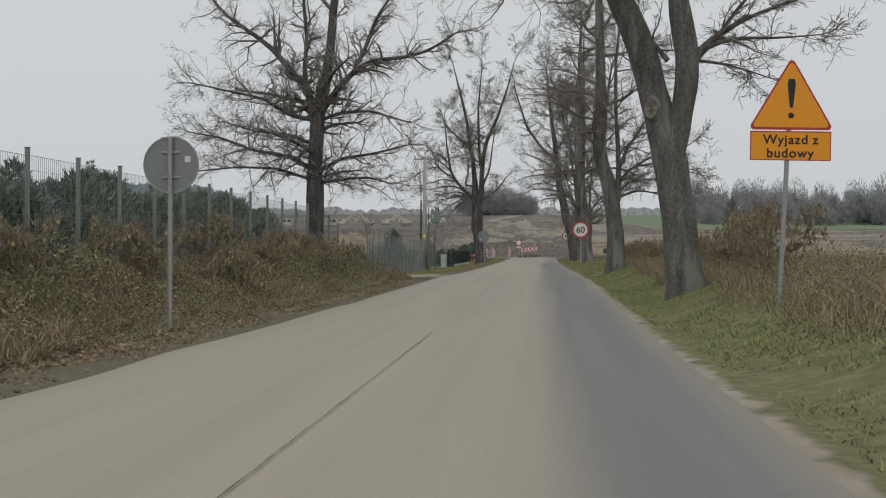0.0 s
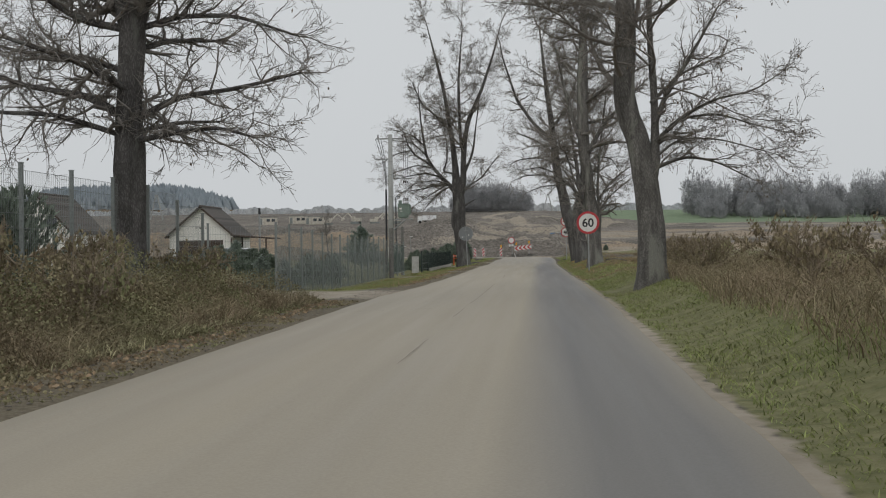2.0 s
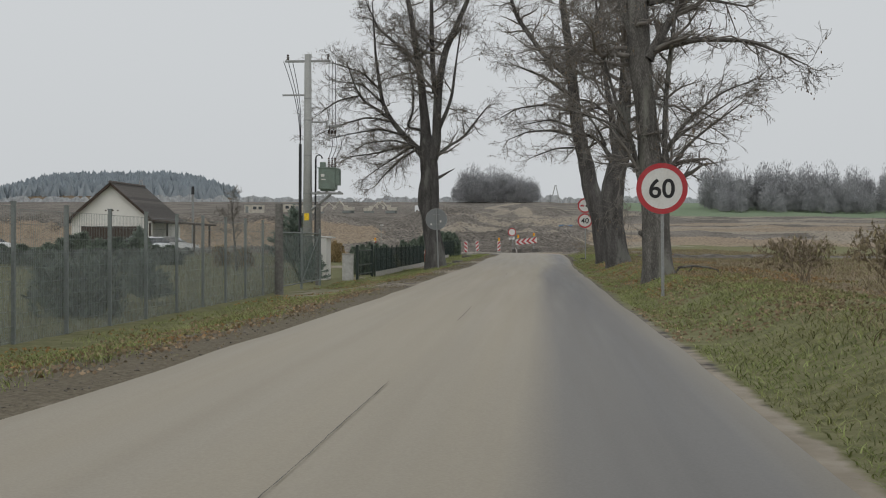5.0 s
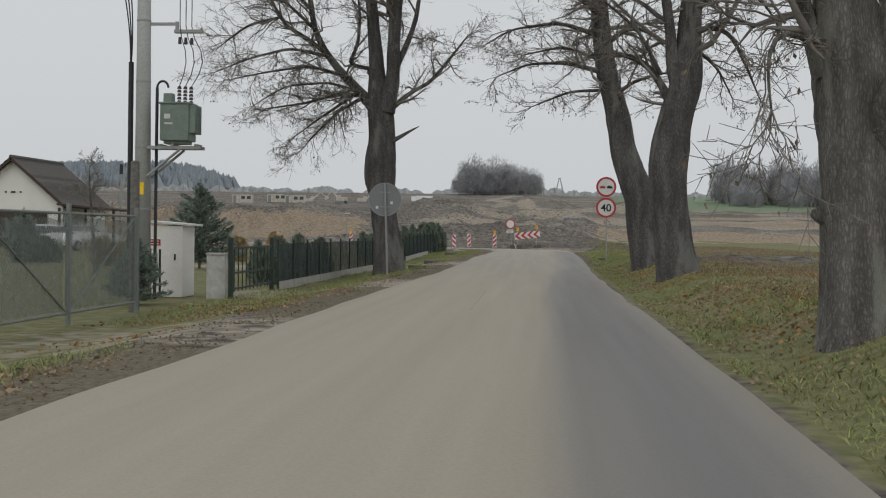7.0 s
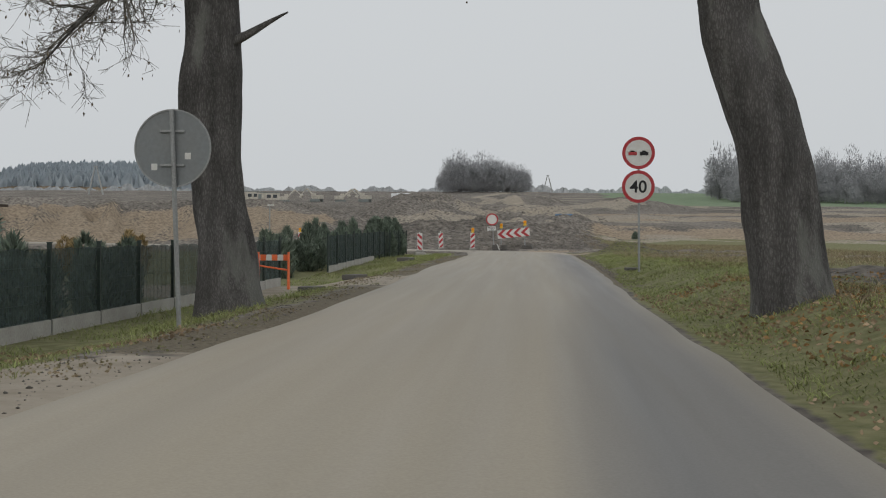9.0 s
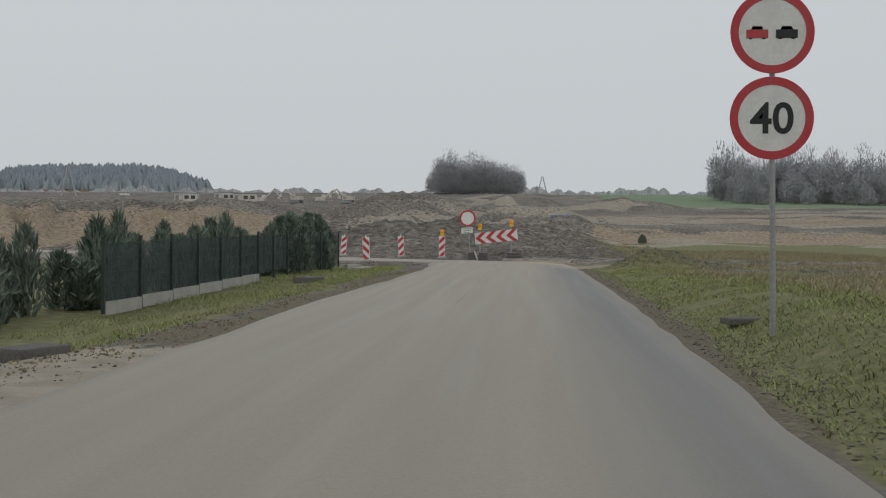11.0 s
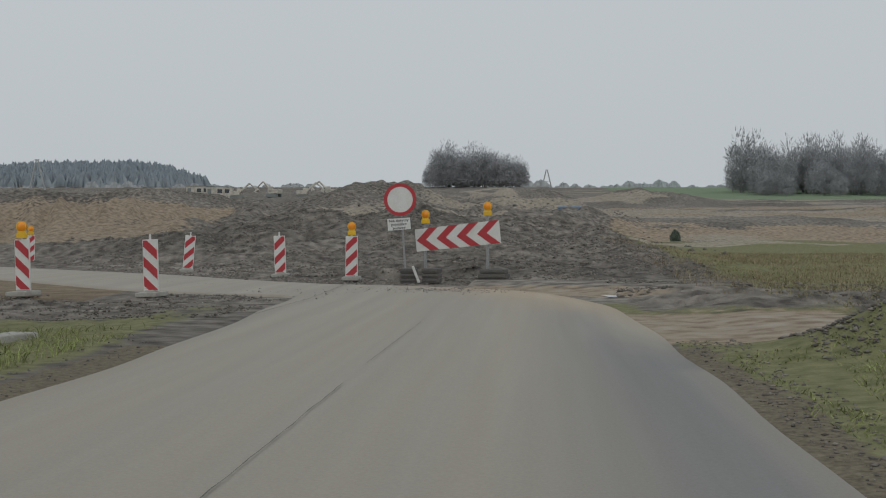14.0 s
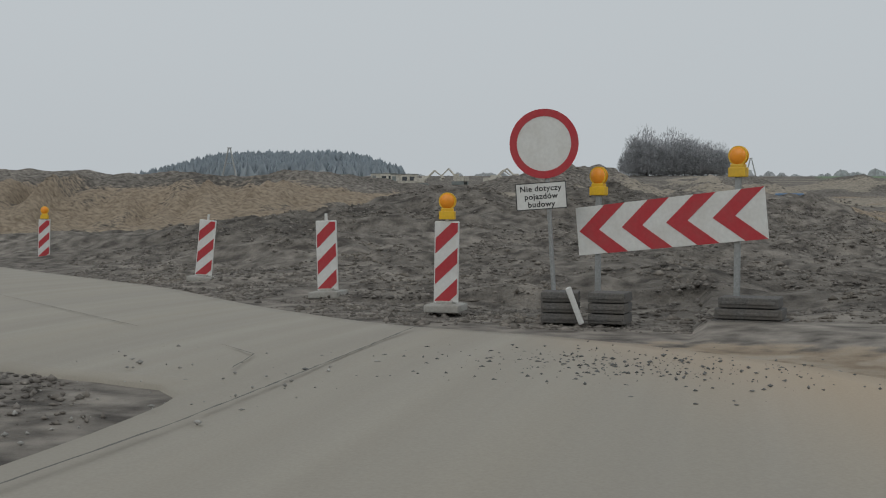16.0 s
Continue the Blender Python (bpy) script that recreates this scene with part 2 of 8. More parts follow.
GREEN_STEEL = material("green_painted_steel", (0.022, 0.035, 0.03), 0.5, vary=0.2, grain=30, bump=0.05)
GREY_STEEL = material("grey_fence_steel", (0.2, 0.22, 0.215), 0.55, 0.3, vary=0.15, grain=30, bump=0.05)
NETTING = material("green_shade_netting", (0.24, 0.262, 0.255), 0.9, vary=0.3, grain=6, stain=0.7, bump=0.05, dirty=0.4, dirt=(0.19, 0.21, 0.2), alpha=0.55)
DARK_NET = material("dark_green_privacy_mesh", (0.06, 0.085, 0.083), 0.85, vary=0.25, grain=12, stain=0.9, bump=0.1, alpha=0.74)
PLASTER = material("white_plaster", (0.72, 0.71, 0.68), 0.9, vary=0.06, grain=25, stain=0.5, bump=0.12, dirty=0.3, dirt=(0.55, 0.53, 0.49))
ROOF = material("brown_grey_roof_tile", (0.085, 0.075, 0.068), 0.8, vary=0.25, grain=6, stain=0.6, bump=0.2, random_by="object")
DARK_WOOD = material("dark_brown_boards", (0.06, 0.042, 0.033), 0.75, vary=0.3, grain=8, bump=0.2)
GLASS = material("window_glass", (0.03, 0.035, 0.04), 0.08, vary=0.05, bump=0, spec=0.8)
POLE_CONCRETE = material("spun_concrete", (0.36, 0.37, 0.36), 0.85, vary=0.12, grain=24, stain=1.2, bump=0.12, dirty=0.35, dirt=(0.25, 0.25, 0.23))
POLE_BLACK = material("black_cable_duct", (0.025, 0.027, 0.03), 0.5, vary=0.15, bump=0.02)
TRAFO_GREEN = material("grey_green_tank_paint", (0.17, 0.22, 0.19), 0.5, 0.1, vary=0.1, grain=20, stain=3, bump=0.04, dirty=0.35, dirt=(0.13, 0.14, 0.12))
CERAMIC = material("brown_porcelain", (0.045, 0.03, 0.025), 0.2, vary=0.05, bump=0)
WIRE = material("wire", (0.05, 0.05, 0.055), 0.5, 0.4, bump=0)
NEEDLE = material("conifer_needles", (0.2, 0.245, 0.21), 0.9, vary=0.3, grain=3, bump=0, random_by="island", spec=0.15)
THUJA = material("thuja_sprays", (0.15, 0.185, 0.145), 0.9, vary=0.3, grain=3, bump=0, random_by="island", spec=0.15)
DRY_LEAF = material("dead_leaves", (0.3, 0.225, 0.15), 0.9, vary=0.3, grain=8, bump=0, random_by="island", spec=0.15)
DEAD_LEAF = material("shrivelled_leaves", (0.19, 0.15, 0.11), 0.9, vary=0.3, grain=8, bump=0, random_by="island", spec=0.1)
WEED = material("dry_weeds", (0.265, 0.21, 0.145), 0.95, vary=0.3, grain=2, stain=0.35, dirty=0.75, dirt=(0.27, 0.25, 0.155), bump=0, random_by="island", spec=0.1)
WEED_GREEN = material("green_weeds", (0.33, 0.31, 0.19), 0.95, vary=0.3, grain=2, bump=0, random_by="island", spec=0.1)
GRASS = material("grass_blades", (0.228, 0.262, 0.102), 0.9, vary=0.3, grain=2, stain=0.45, dirty=0.35, dirt=(0.27, 0.22, 0.135), bump=0, random_by="island", spec=0.15)
FIELD_GRASS = material("field_grass_blades", (0.235, 0.225, 0.115), 0.9, vary=0.3, grain=2, stain=0.35, dirty=0.9, dirt=(0.25, 0.195, 0.125), bump=0, random_by="island", spec=0.12)
HERB_LEAF = material("withered_herb_leaves", (0.24, 0.195, 0.13), 0.95, vary=0.35, grain=2, stain=0.5, dirty=0.85, dirt=(0.2, 0.222, 0.112), bump=0, random_by="island", spec=0.1)
RUSTY_LEAF = material("rusty_shrub_leaves", (0.33, 0.25, 0.135), 0.9, vary=0.3, grain=4, bump=0, random_by="island", spec=0.1)
SOIL = material("turned_soil", (0.17, 0.155, 0.14), 0.95, vary=0.4, grain=7, stain=0.8, bump=0.5, dirty=0.4, dirt=(0.2, 0.17, 0.13), random_by="island", spec=0.2)
STONE = material("stone", (0.3, 0.29, 0.27), 0.9, vary=0.2, grain=25, bump=0.3, random_by="island")
ORANGE_PAINT = material("orange_barrier_plastic", (0.8, 0.16, 0.05), 0.5, vary=0.1, bump=0.02)
CAR_WHITE = material("white_car_paint", (0.72, 0.73, 0.74), 0.25, vary=0.03, bump=0, spec=0.6)
TYRE = material("tyre", (0.02, 0.02, 0.02), 0.9, bump=0.1)
YELLOW_MACHINE = material("yellow_machine_paint", (0.5, 0.47, 0.41), 0.6, vary=0.15, grain=5, bump=0.05, dirty=0.5, dirt=(0.25, 0.22, 0.17))
# distance haze is mixed into this colour; the wood itself is darker
HAZY_WOOD = material("haze_tinted_bare_wood", (0.44, 0.46, 0.475), 1.0, vary=0.25, grain=0.6, stain=0.06, bump=0, spec=0.05)
# greyer and paler than TWIG: the haze before far trees is in the colour
HAZY_TWIG = material("haze_greyed_twigs", (0.33, 0.335, 0.345), 1.0, vary=0.25, grain=0.4, stain=0.06, bump=0, spec=0.05)
# blue-grey of the air in front, painted into the conifers' colour
HAZY_FOREST = material("haze_tinted_conifers", (0.34, 0.385, 0.42), 1.0, vary=0.12, grain=0.1, stain=0.02, bump=0, spec=0.05)
POSTER_YELLOW = material("yellow_warning_plate", (0.8, 0.55, 0.03), 0.5, bump=0)


def ground_material():
    """Earth, grass, sand and field, mixed by the masks that the ground carries."""
    m = bpy.data.materials.new("ground")
    m.use_nodes = True
    n, l = m.node_tree.nodes, m.node_tree.links
    p = n["Principled BSDF"]
    co = n.new("ShaderNodeTexCoord")

    def noise_node(scale, detail=5):
        t = n.new("ShaderNodeTexNoise")
        t.inputs["Scale"].default_value, t.inputs["Detail"].default_value = scale, detail
        l.new(co.outputs["Object"], t.inputs["Vector"])
        return t.outputs[0]

    def tint(dark, light, fac):
        x = n.new("ShaderNodeMix")
        x.data_type = "RGBA"
        x.inputs[6].default_value, x.inputs[7].default_value = (*dark, 1), (*light, 1)
        c = n.new("ShaderNodeMapRange")
        c.inputs[1].default_value, c.inputs[2].default_value = 0.32, 0.68
        l.new(fac, c.inputs[0])
        l.new(c.outputs[0], x.inputs[0])
        return x.outputs[2]

    mid, big, tuft, patch, crumb = noise_node(1.7), noise_node(0.25), noise_node(5, 9), noise_node(2.6, 12), noise_node(24, 6)
    col = tint((0.08, 0.071, 0.063), (0.29, 0.262, 0.228), patch)
    wide = n.new("ShaderNodeMapRange")
    wide.inputs[1].default_value, wide.inputs[2].default_value, wide.inputs[3].default_value, wide.inputs[4].default_value = 0.35, 0.65, 0.72, 1.25
    l.new(noise_node(0.09, 9), wide.inputs[0])
    soil = n.new("ShaderNodeMix")
    soil.data_type, soil.blend_type = "RGBA", "MULTIPLY"
    soil.inputs[0].default_value = 1
    l.new(col, soil.inputs[6])
    l.new(wide.outputs[0], soil.inputs[7])
    col = soil.outputs[2]
    # field: its green is greyed and lightened to carry the distance haze
    for name, dark, light, src in (("weeds", (0.14, 0.11, 0.075), (0.27, 0.21, 0.145), mid), ("grass", (0.125, 0.13, 0.058), (0.225, 0.215, 0.115), tuft),
                                   ("dirt", (0.1, 0.085, 0.06), (0.2, 0.172, 0.124), crumb), ("sand", (0.2, 0.155, 0.112), (0.39, 0.318, 0.236), patch), ("dust", (0.27, 0.235, 0.185), (0.38, 0.335, 0.275), mid), ("field", (0.165, 0.225, 0.14), (0.215, 0.27, 0.175), big)):
        at = n.new("ShaderNodeAttribute")
        at.attribute_name = name
        edge = n.new("ShaderNodeMath")
        edge.operation = "ADD"
        l.new(at.outputs["Fac"], edge.inputs[0])
        wob = n.new("ShaderNodeMapRange")
        wob.inputs[1].default_value, wob.inputs[2].default_value = 0.25, 0.75
        wob.inputs[3].default_value, wob.inputs[4].default_value = -0.35, 0.35
        l.new(noise_node(2.6), wob.inputs[0])
        l.new(wob.outputs[0], edge.inputs[1])
        sharp = n.new("ShaderNodeMapRange")
        sharp.inputs[1].default_value, sharp.inputs[2].default_value = 0.35, 0.65
        l.new(edge.outputs[0], sharp.inputs[0])
        x = n.new("ShaderNodeMix")
        x.data_type = "RGBA"
        l.new(sharp.outputs[0], x.inputs[0])
        l.new(col, x.inputs[6])
        l.new(tint(dark, light, src), x.inputs[7])
        col = x.outputs[2]
    l.new(col, p.inputs["Base Color"])
    p.inputs["Roughness"].default_value = 0.95
    p.inputs["Specular IOR Level"].default_value = 0.2
    b = n.new("ShaderNodeBump")
    b.inputs["Strength"].default_value, b.inputs["Distance"].default_value = 1.0, 0.14
    at = n.new("ShaderNodeAttribute")
    at.attribute_name = "rough"
    rough = n.new("ShaderNodeMath")
    rough.operation = "MULTIPLY_ADD"
    rough.inputs[1].default_value, rough.inputs[2].default_value = 0.8, 0.2
    l.new(at.outputs["Fac"], rough.inputs[0])
    relief = n.new("ShaderNodeMath")
    relief.operation = "MULTIPLY"
    l.new(noise_node(9, 12), relief.inputs[0])
    l.new(rough.outputs[0], relief.inputs[1])
    l.new(relief.outputs[0], b.inputs["Height"])
    l.new(b.outputs[0], p.inputs["Normal"])
    return m


def road_material():
    """Dusty asphalt: pale mud film over grey, thinner on the lane that is driven."""
    m = bpy.data.materials.new("dusty_asphalt")
    m.use_nodes = True
    n, l = m.node_tree.nodes, m.node_tree.links
    p = n["Principled BSDF"]
    co = n.new("ShaderNodeTexCoord")
    at = n.new("ShaderNodeAttribute")
    at.attribute_name = "mud"

    def noise_node(scale, detail=5, stretch=1.0):
        mp = n.new("ShaderNodeMapping")
        mp.inputs["Scale"].default_value = (1, stretch, 1)
        l.new(co.outputs["Object"], mp.inputs["Vector"])
        t = n.new("ShaderNodeTexNoise")
        t.inputs["Scale"].default_value, t.inputs["Detail"].default_value = scale, detail
        l.new(mp.outputs[0], t.inputs["Vector"])
        return t.outputs[0]

    def span(src, a, b, c, d):
        r = n.new("ShaderNodeMapRange")
        r.inputs[1].default_value, r.inputs[2].default_value, r.inputs[3].default_value, r.inputs[4].default_value = a, b, c, d
        l.new(src, r.inputs[0])
        return r.outputs[0]

    fac = n.new("ShaderNodeMath")
    fac.operation = "ADD"
    l.new(at.outputs["Fac"], fac.inputs[0])
    l.new(span(noise_node(1.4, 5, 0.03), 0.3, 0.7, -0.07, 0.07), fac.inputs[1])
    x = n.new("ShaderNodeMix")
    x.data_type = "RGBA"
    x.inputs[6].default_value, x.inputs[7].default_value = (0.165, 0.165, 0.17, 1), (0.39, 0.345, 0.27, 1)
    l.new(fac.outputs[0], x.inputs[0])
    fa = n.new("ShaderNodeAttribute")
    fa.attribute_name = "film"
    fm = n.new("ShaderNodeMix")
    fm.data_type = "RGBA"
    fm.inputs[7].default_value = (0.4, 0.315, 0.225, 1)
    l.new(fa.outputs["Fac"], fm.inputs[0])
    l.new(x.outputs[2], fm.inputs[6])
    y = n.new("ShaderNodeMix")
    y.data_type, y.blend_type = "RGBA", "MULTIPLY"
    y.inputs[0].default_value = 1
    l.new(fm.outputs[2], y.inputs[6])
    l.new(span(noise_node(55, 3), 0.3, 0.7, 0.94, 1.06), y.inputs[7])
    l.new(y.outputs[2], p.inputs["Base Color"])
    l.new(span(noise_node(3, 5, 0.03), 0.3, 0.7, 0.6, 0.8), p.inputs["Roughness"])
    p.inputs["Specular IOR Level"].default_value = 0.35
    b = n.new("ShaderNodeBump")
    b.inputs["Strength"].default_value, b.inputs["Distance"].default_value = 0.12, 0.004
    l.new(noise_node(70, 4), b.inputs["Height"])
    l.new(b.outputs[0], p.inputs["Normal"])
    return m


# ---- road and ground ----
# pairs of the road's two edges, from behind the start through the junction and off to the side
EDGES = [((-3.88, -240), (1.3, -240)), ((-3.85, -146), (1.33, -146)), ((-3.76, -138), (1.4, -138)), ((-3.82, -122), (1.56, -122)), ((-3.82, -112), (1.6, -112)), ((-3.52, -104), (1.6, -102)), ((-3.33, -88), (1.55, -86)), ((-3.36, -72), (1.5, -68)), ((-3.16, -60), (1.55, -56)),
         ((-3.25, -48), (1.72, -46)), ((-3.44, -36), (1.84, -38)), ((-3.3, -26), (1.9, -26)), ((-3.32, -17), (1.9, -17)),
         ((-3.45, -13), (1.88, -13)), ((-3.72, -10.5), (1.72, -9)), ((-3.78, -8.0), (0.6, -4.4)), ((-4.0, -6.1), (-2.2, -2.0)), ((-5.6, -6.05), (-4.0, -1.6)),
         ((-8.0, -4.3), (-6.3, 0.45)), ((-13, 0.9), (-9.5, 4.05)), ((-21, 7), (-17.6, 11.1)), ((-60, 36), (-58, 42))]


def ribbon(pairs, step):
    out = []
    for (a, b), (c, d) in zip(pairs[:-1], pairs[1:]):
        k = max(1, int(math.hypot((a[0] + b[0] - c[0] - d[0]) / 2, (a[1] + b[1] - c[1] - d[1]) / 2) / step))
        for i in range(k):
            f = i / k
            out.append((a[0] + (c[0] - a[0]) * f, a[1] + (c[1] - a[1]) * f, b[0] + (d[0] - b[0]) * f, b[1] + (d[1] - b[1]) * f))
    out.append((*pairs[-1][0], *pairs[-1][1]))
    return np.array(out)


RIB = ribbon(EDGES, 0.6)
for _ in range(2):
    RIB[1:-1] = 0.25 * RIB[:-2] + 0.5 * RIB[1:-1] + 0.25 * RIB[2:]
wob = (vnoise(RIB[:, 1], RIB[:, 1] * 0, 2.3, 1) - 0.5) * 0.1, (vnoise(RIB[:, 1], RIB[:, 1] * 0, 2.1, 2) - 0.5) * 0.08
RIB[:, 0] += wob[0]
RIB[:, 2] += wob[1]
OUTLINE = np.concatenate([RIB[::4, :2], RIB[::-4, 2:]])


def road_distance(x, y):
    """Signed distance to the road's outline, negative on it."""
    x, y = np.asarray(x, float), np.asarray(y, float)
    best, inside = np.full(x.shape, 1e9), np.zeros(x.shape, bool)
    for a, b in zip(OUTLINE, np.roll(OUTLINE, -1, axis=0)):
        e = b - a
        t = np.clip(((x - a[0]) * e[0] + (y - a[1]) * e[1]) / (e @ e + 1e-9), 0, 1)
        best = np.minimum(best, (x - a[0] - t * e[0]) ** 2 + (y - a[1] - t * e[1]) ** 2)
        if a[1] != b[1]:
            inside ^= ((a[1] > y) != (b[1] > y)) & (x < (b[0] - a[0]) * (y - a[1]) / (b[1] - a[1]) + a[0])
    return np.where(inside, -1, 1) * np.sqrt(best)


def bank_brow(x, y):
    return 82 + 22 * (fbm(x, y * 0.1, 14, 3, 3) - 0.5)


def ground_height(x, y, d=None):
    x, y = np.asarray(x, float), np.asarray(y, float)
    d = road_distance(x, y) if d is None else d
    left = (x < -1) & (y < 2)
    z = np.where(left, 0.55 * smooth(1.2, 3.4, d) * (1 - smooth(-120, -114, y)) - 0.26 * smooth(0.6, 3, d) * smooth(-108, -96, y) * (1 - smooth(-45, -25, y)) - 0.05 * smooth(0.6, 3, d),
                 0.28 * smooth(0.4, 1.8, d) * (1 - smooth(-48, -22, y)) + 0.12 * smooth(0.4, 2, d))
    z = np.where(y > 2, 0.02 + 0.08 * smooth(0.5, 6, d), z)
    # far land rises to the horizon
    q = np.minimum(np.maximum(y - 20, 0), 380)
    rise = 0.03 * q + 0.00004 * q * q + 0.02 * np.maximum(y - 400, 0) + 36 * np.exp(-(np.maximum(np.abs(x + 545) - 60, 0) / 95) ** 2 - ((y - 1400) / 140) ** 2)
    near_right = smooth(2, 8, x) * (1 - smooth(76, 102, y))
    z = z + rise * (1 - near_right) * smooth(10, 60, y)
    # sandy bank of the cutting, with a level brow
    side = smooth(-20, -38, x) * (1 - smooth(-150, -210, x)) * smooth(12, 26, y)
    brow = bank_brow(x, y)
    f = np.clip((y - brow + 27) / 27, 0, 1)
    top = np.maximum(4.7 + 1.5 * (fbm(x, y, 3, 2, 3) - 0.5) + 0.5 * (fbm(x, y * 0.3, 13, 6, 2) - 0.5), z)
    gully = (fbm(x + 0.35 * y, y * 0.12, 2.2, 5, 3) - 0.5) * 5.2 + (fbm(x, y, 5, 1, 3) - 0.5) * 1.2
    cut = -0.35 + (top + 0.35) * f + gully * np.sin(np.pi * f) * 0.8
    z = np.where(y < 175, z + side * (cut - z), z)
    # heaps of dug soil behind the barrier
    works = smooth(-1.5, 3, y + 0.55 * np.minimum(x + 4, 0)) * (1 - smooth(4, 9, x + np.maximum(0, 5 - y) * 0.4))
    heap = 1.2 * np.exp(-((x + 7.5 - (y - 22) * 0.25) / 6.0) ** 2 - ((y - 23) / 7.5) ** 2) + 0.9 * np.exp(-((x - 0.5) / 4.5) ** 2 - ((y - 34) / 8) ** 2)
    level = smooth(0.8, 5.5, d)
    z = z + works * level * (heap * (0.3 + 1.1 * fbm(x, y, 3.5, 1, 4) + 0.5 * (1 - np.abs(2 * fbm(x, y, 4.5, 3, 3) - 1))) + (0.3 * (fbm(x, y, 2.2, 5, 4) - 0.4) + 0.6 * (0.75 - np.abs(2 * fbm(x, y * 1.3, 2.6, 7, 3) - 1))) * smooth(0.3, 4, y + 2) * (0.4 + 0.6 * smooth(6, 16, y)))
    z = z + works * smooth(0.2, 1.2, d) * (0.35 + 0.65 * level) * (1 - smooth(30, 40, y)) * (0.34 * (fbm(x, y * 1.4, 0.8, 2, 3) - 0.5) + 0.24 * (0.7 - np.abs(2 * fbm(x, y, 1.3, 4, 3) - 1)))
    lumps = smooth(30, 60, y) * (1 - smooth(200, 340, y)) * (1 - side * 0.85) * (1 - 0.8 * smooth(6, 12, x))
    ridge = 1 - np.abs(2 * fbm(x, y * 0.7, 8, 4, 4) - 1)
    z = z + lumps * (4.2 * np.maximum(fbm(x * 0.7, y * 0.5, 13, 2, 4) - 0.46, 0) * 2.2 + 2.3 * (ridge - 0.78) + 0.7 * (fbm(x, y, 3.2, 6, 3) - 0.5))
    z = z + 2.4 * np.exp(-((x - 20) / 12) ** 2 - ((y - 190) / 14) ** 2) * (0.5 + fbm(x, y, 6, 4, 3))
    # churned ruts beside the road
    rut = 1.1 * np.exp(-((y + 55 - 0.15 * (x - 5)) / 3.6) ** 4) * smooth(3.8, 4.8, x) + np.exp(-((y + 22) / 3.2) ** 2) * smooth(4.5, 6, x) * (1 - smooth(16, 20, x)) + np.exp(-((x + 8.5) / 3.2) ** 2 - ((y + 9.5) / 2.2) ** 2)
    rut = rut + 1.3 * np.exp(-((y + 8.0 + 0.42 * (x - 2.5)) / 2.7) ** 4) * smooth(1.9, 3, x) * (1 - smooth(12, 17, x))
    z = z + 0.5 * np.exp(-((x - 4.6) / 1.5) ** 2 - ((y + 17.0 + 0.2 * (x - 4.5)) / 0.9) ** 2) * (0.5 + fbm(x, y, 1.0, 3, 3))
    z = z + rut * 0.34 * (fbm(x * 0.5, y * 2.2, 1.1, 3, 3) - 0.45)
    z = z + np.clip(rut, 0, 1.3) * smooth(0.1, 0.6, d) * 0.2 * (fbm(x, y * 1.5, 0.6, 6, 3) - 0.5)
    z = z + 0.05 * (fbm(x, y, 1.4, 0, 3) - 0.5) * smooth(0.2, 1.2, d)
    flat = np.exp(-(((x - 1.95) / 0.55) ** 2 + ((y + 6.2) / 0.9) ** 2) ** 2)
    z = z * (1 - flat) + 0.02 * flat
    on = smooth(-0.12, 0.3, d)
    z = (z - 0.02) * on - 0.035 * (1 - on)
    return z


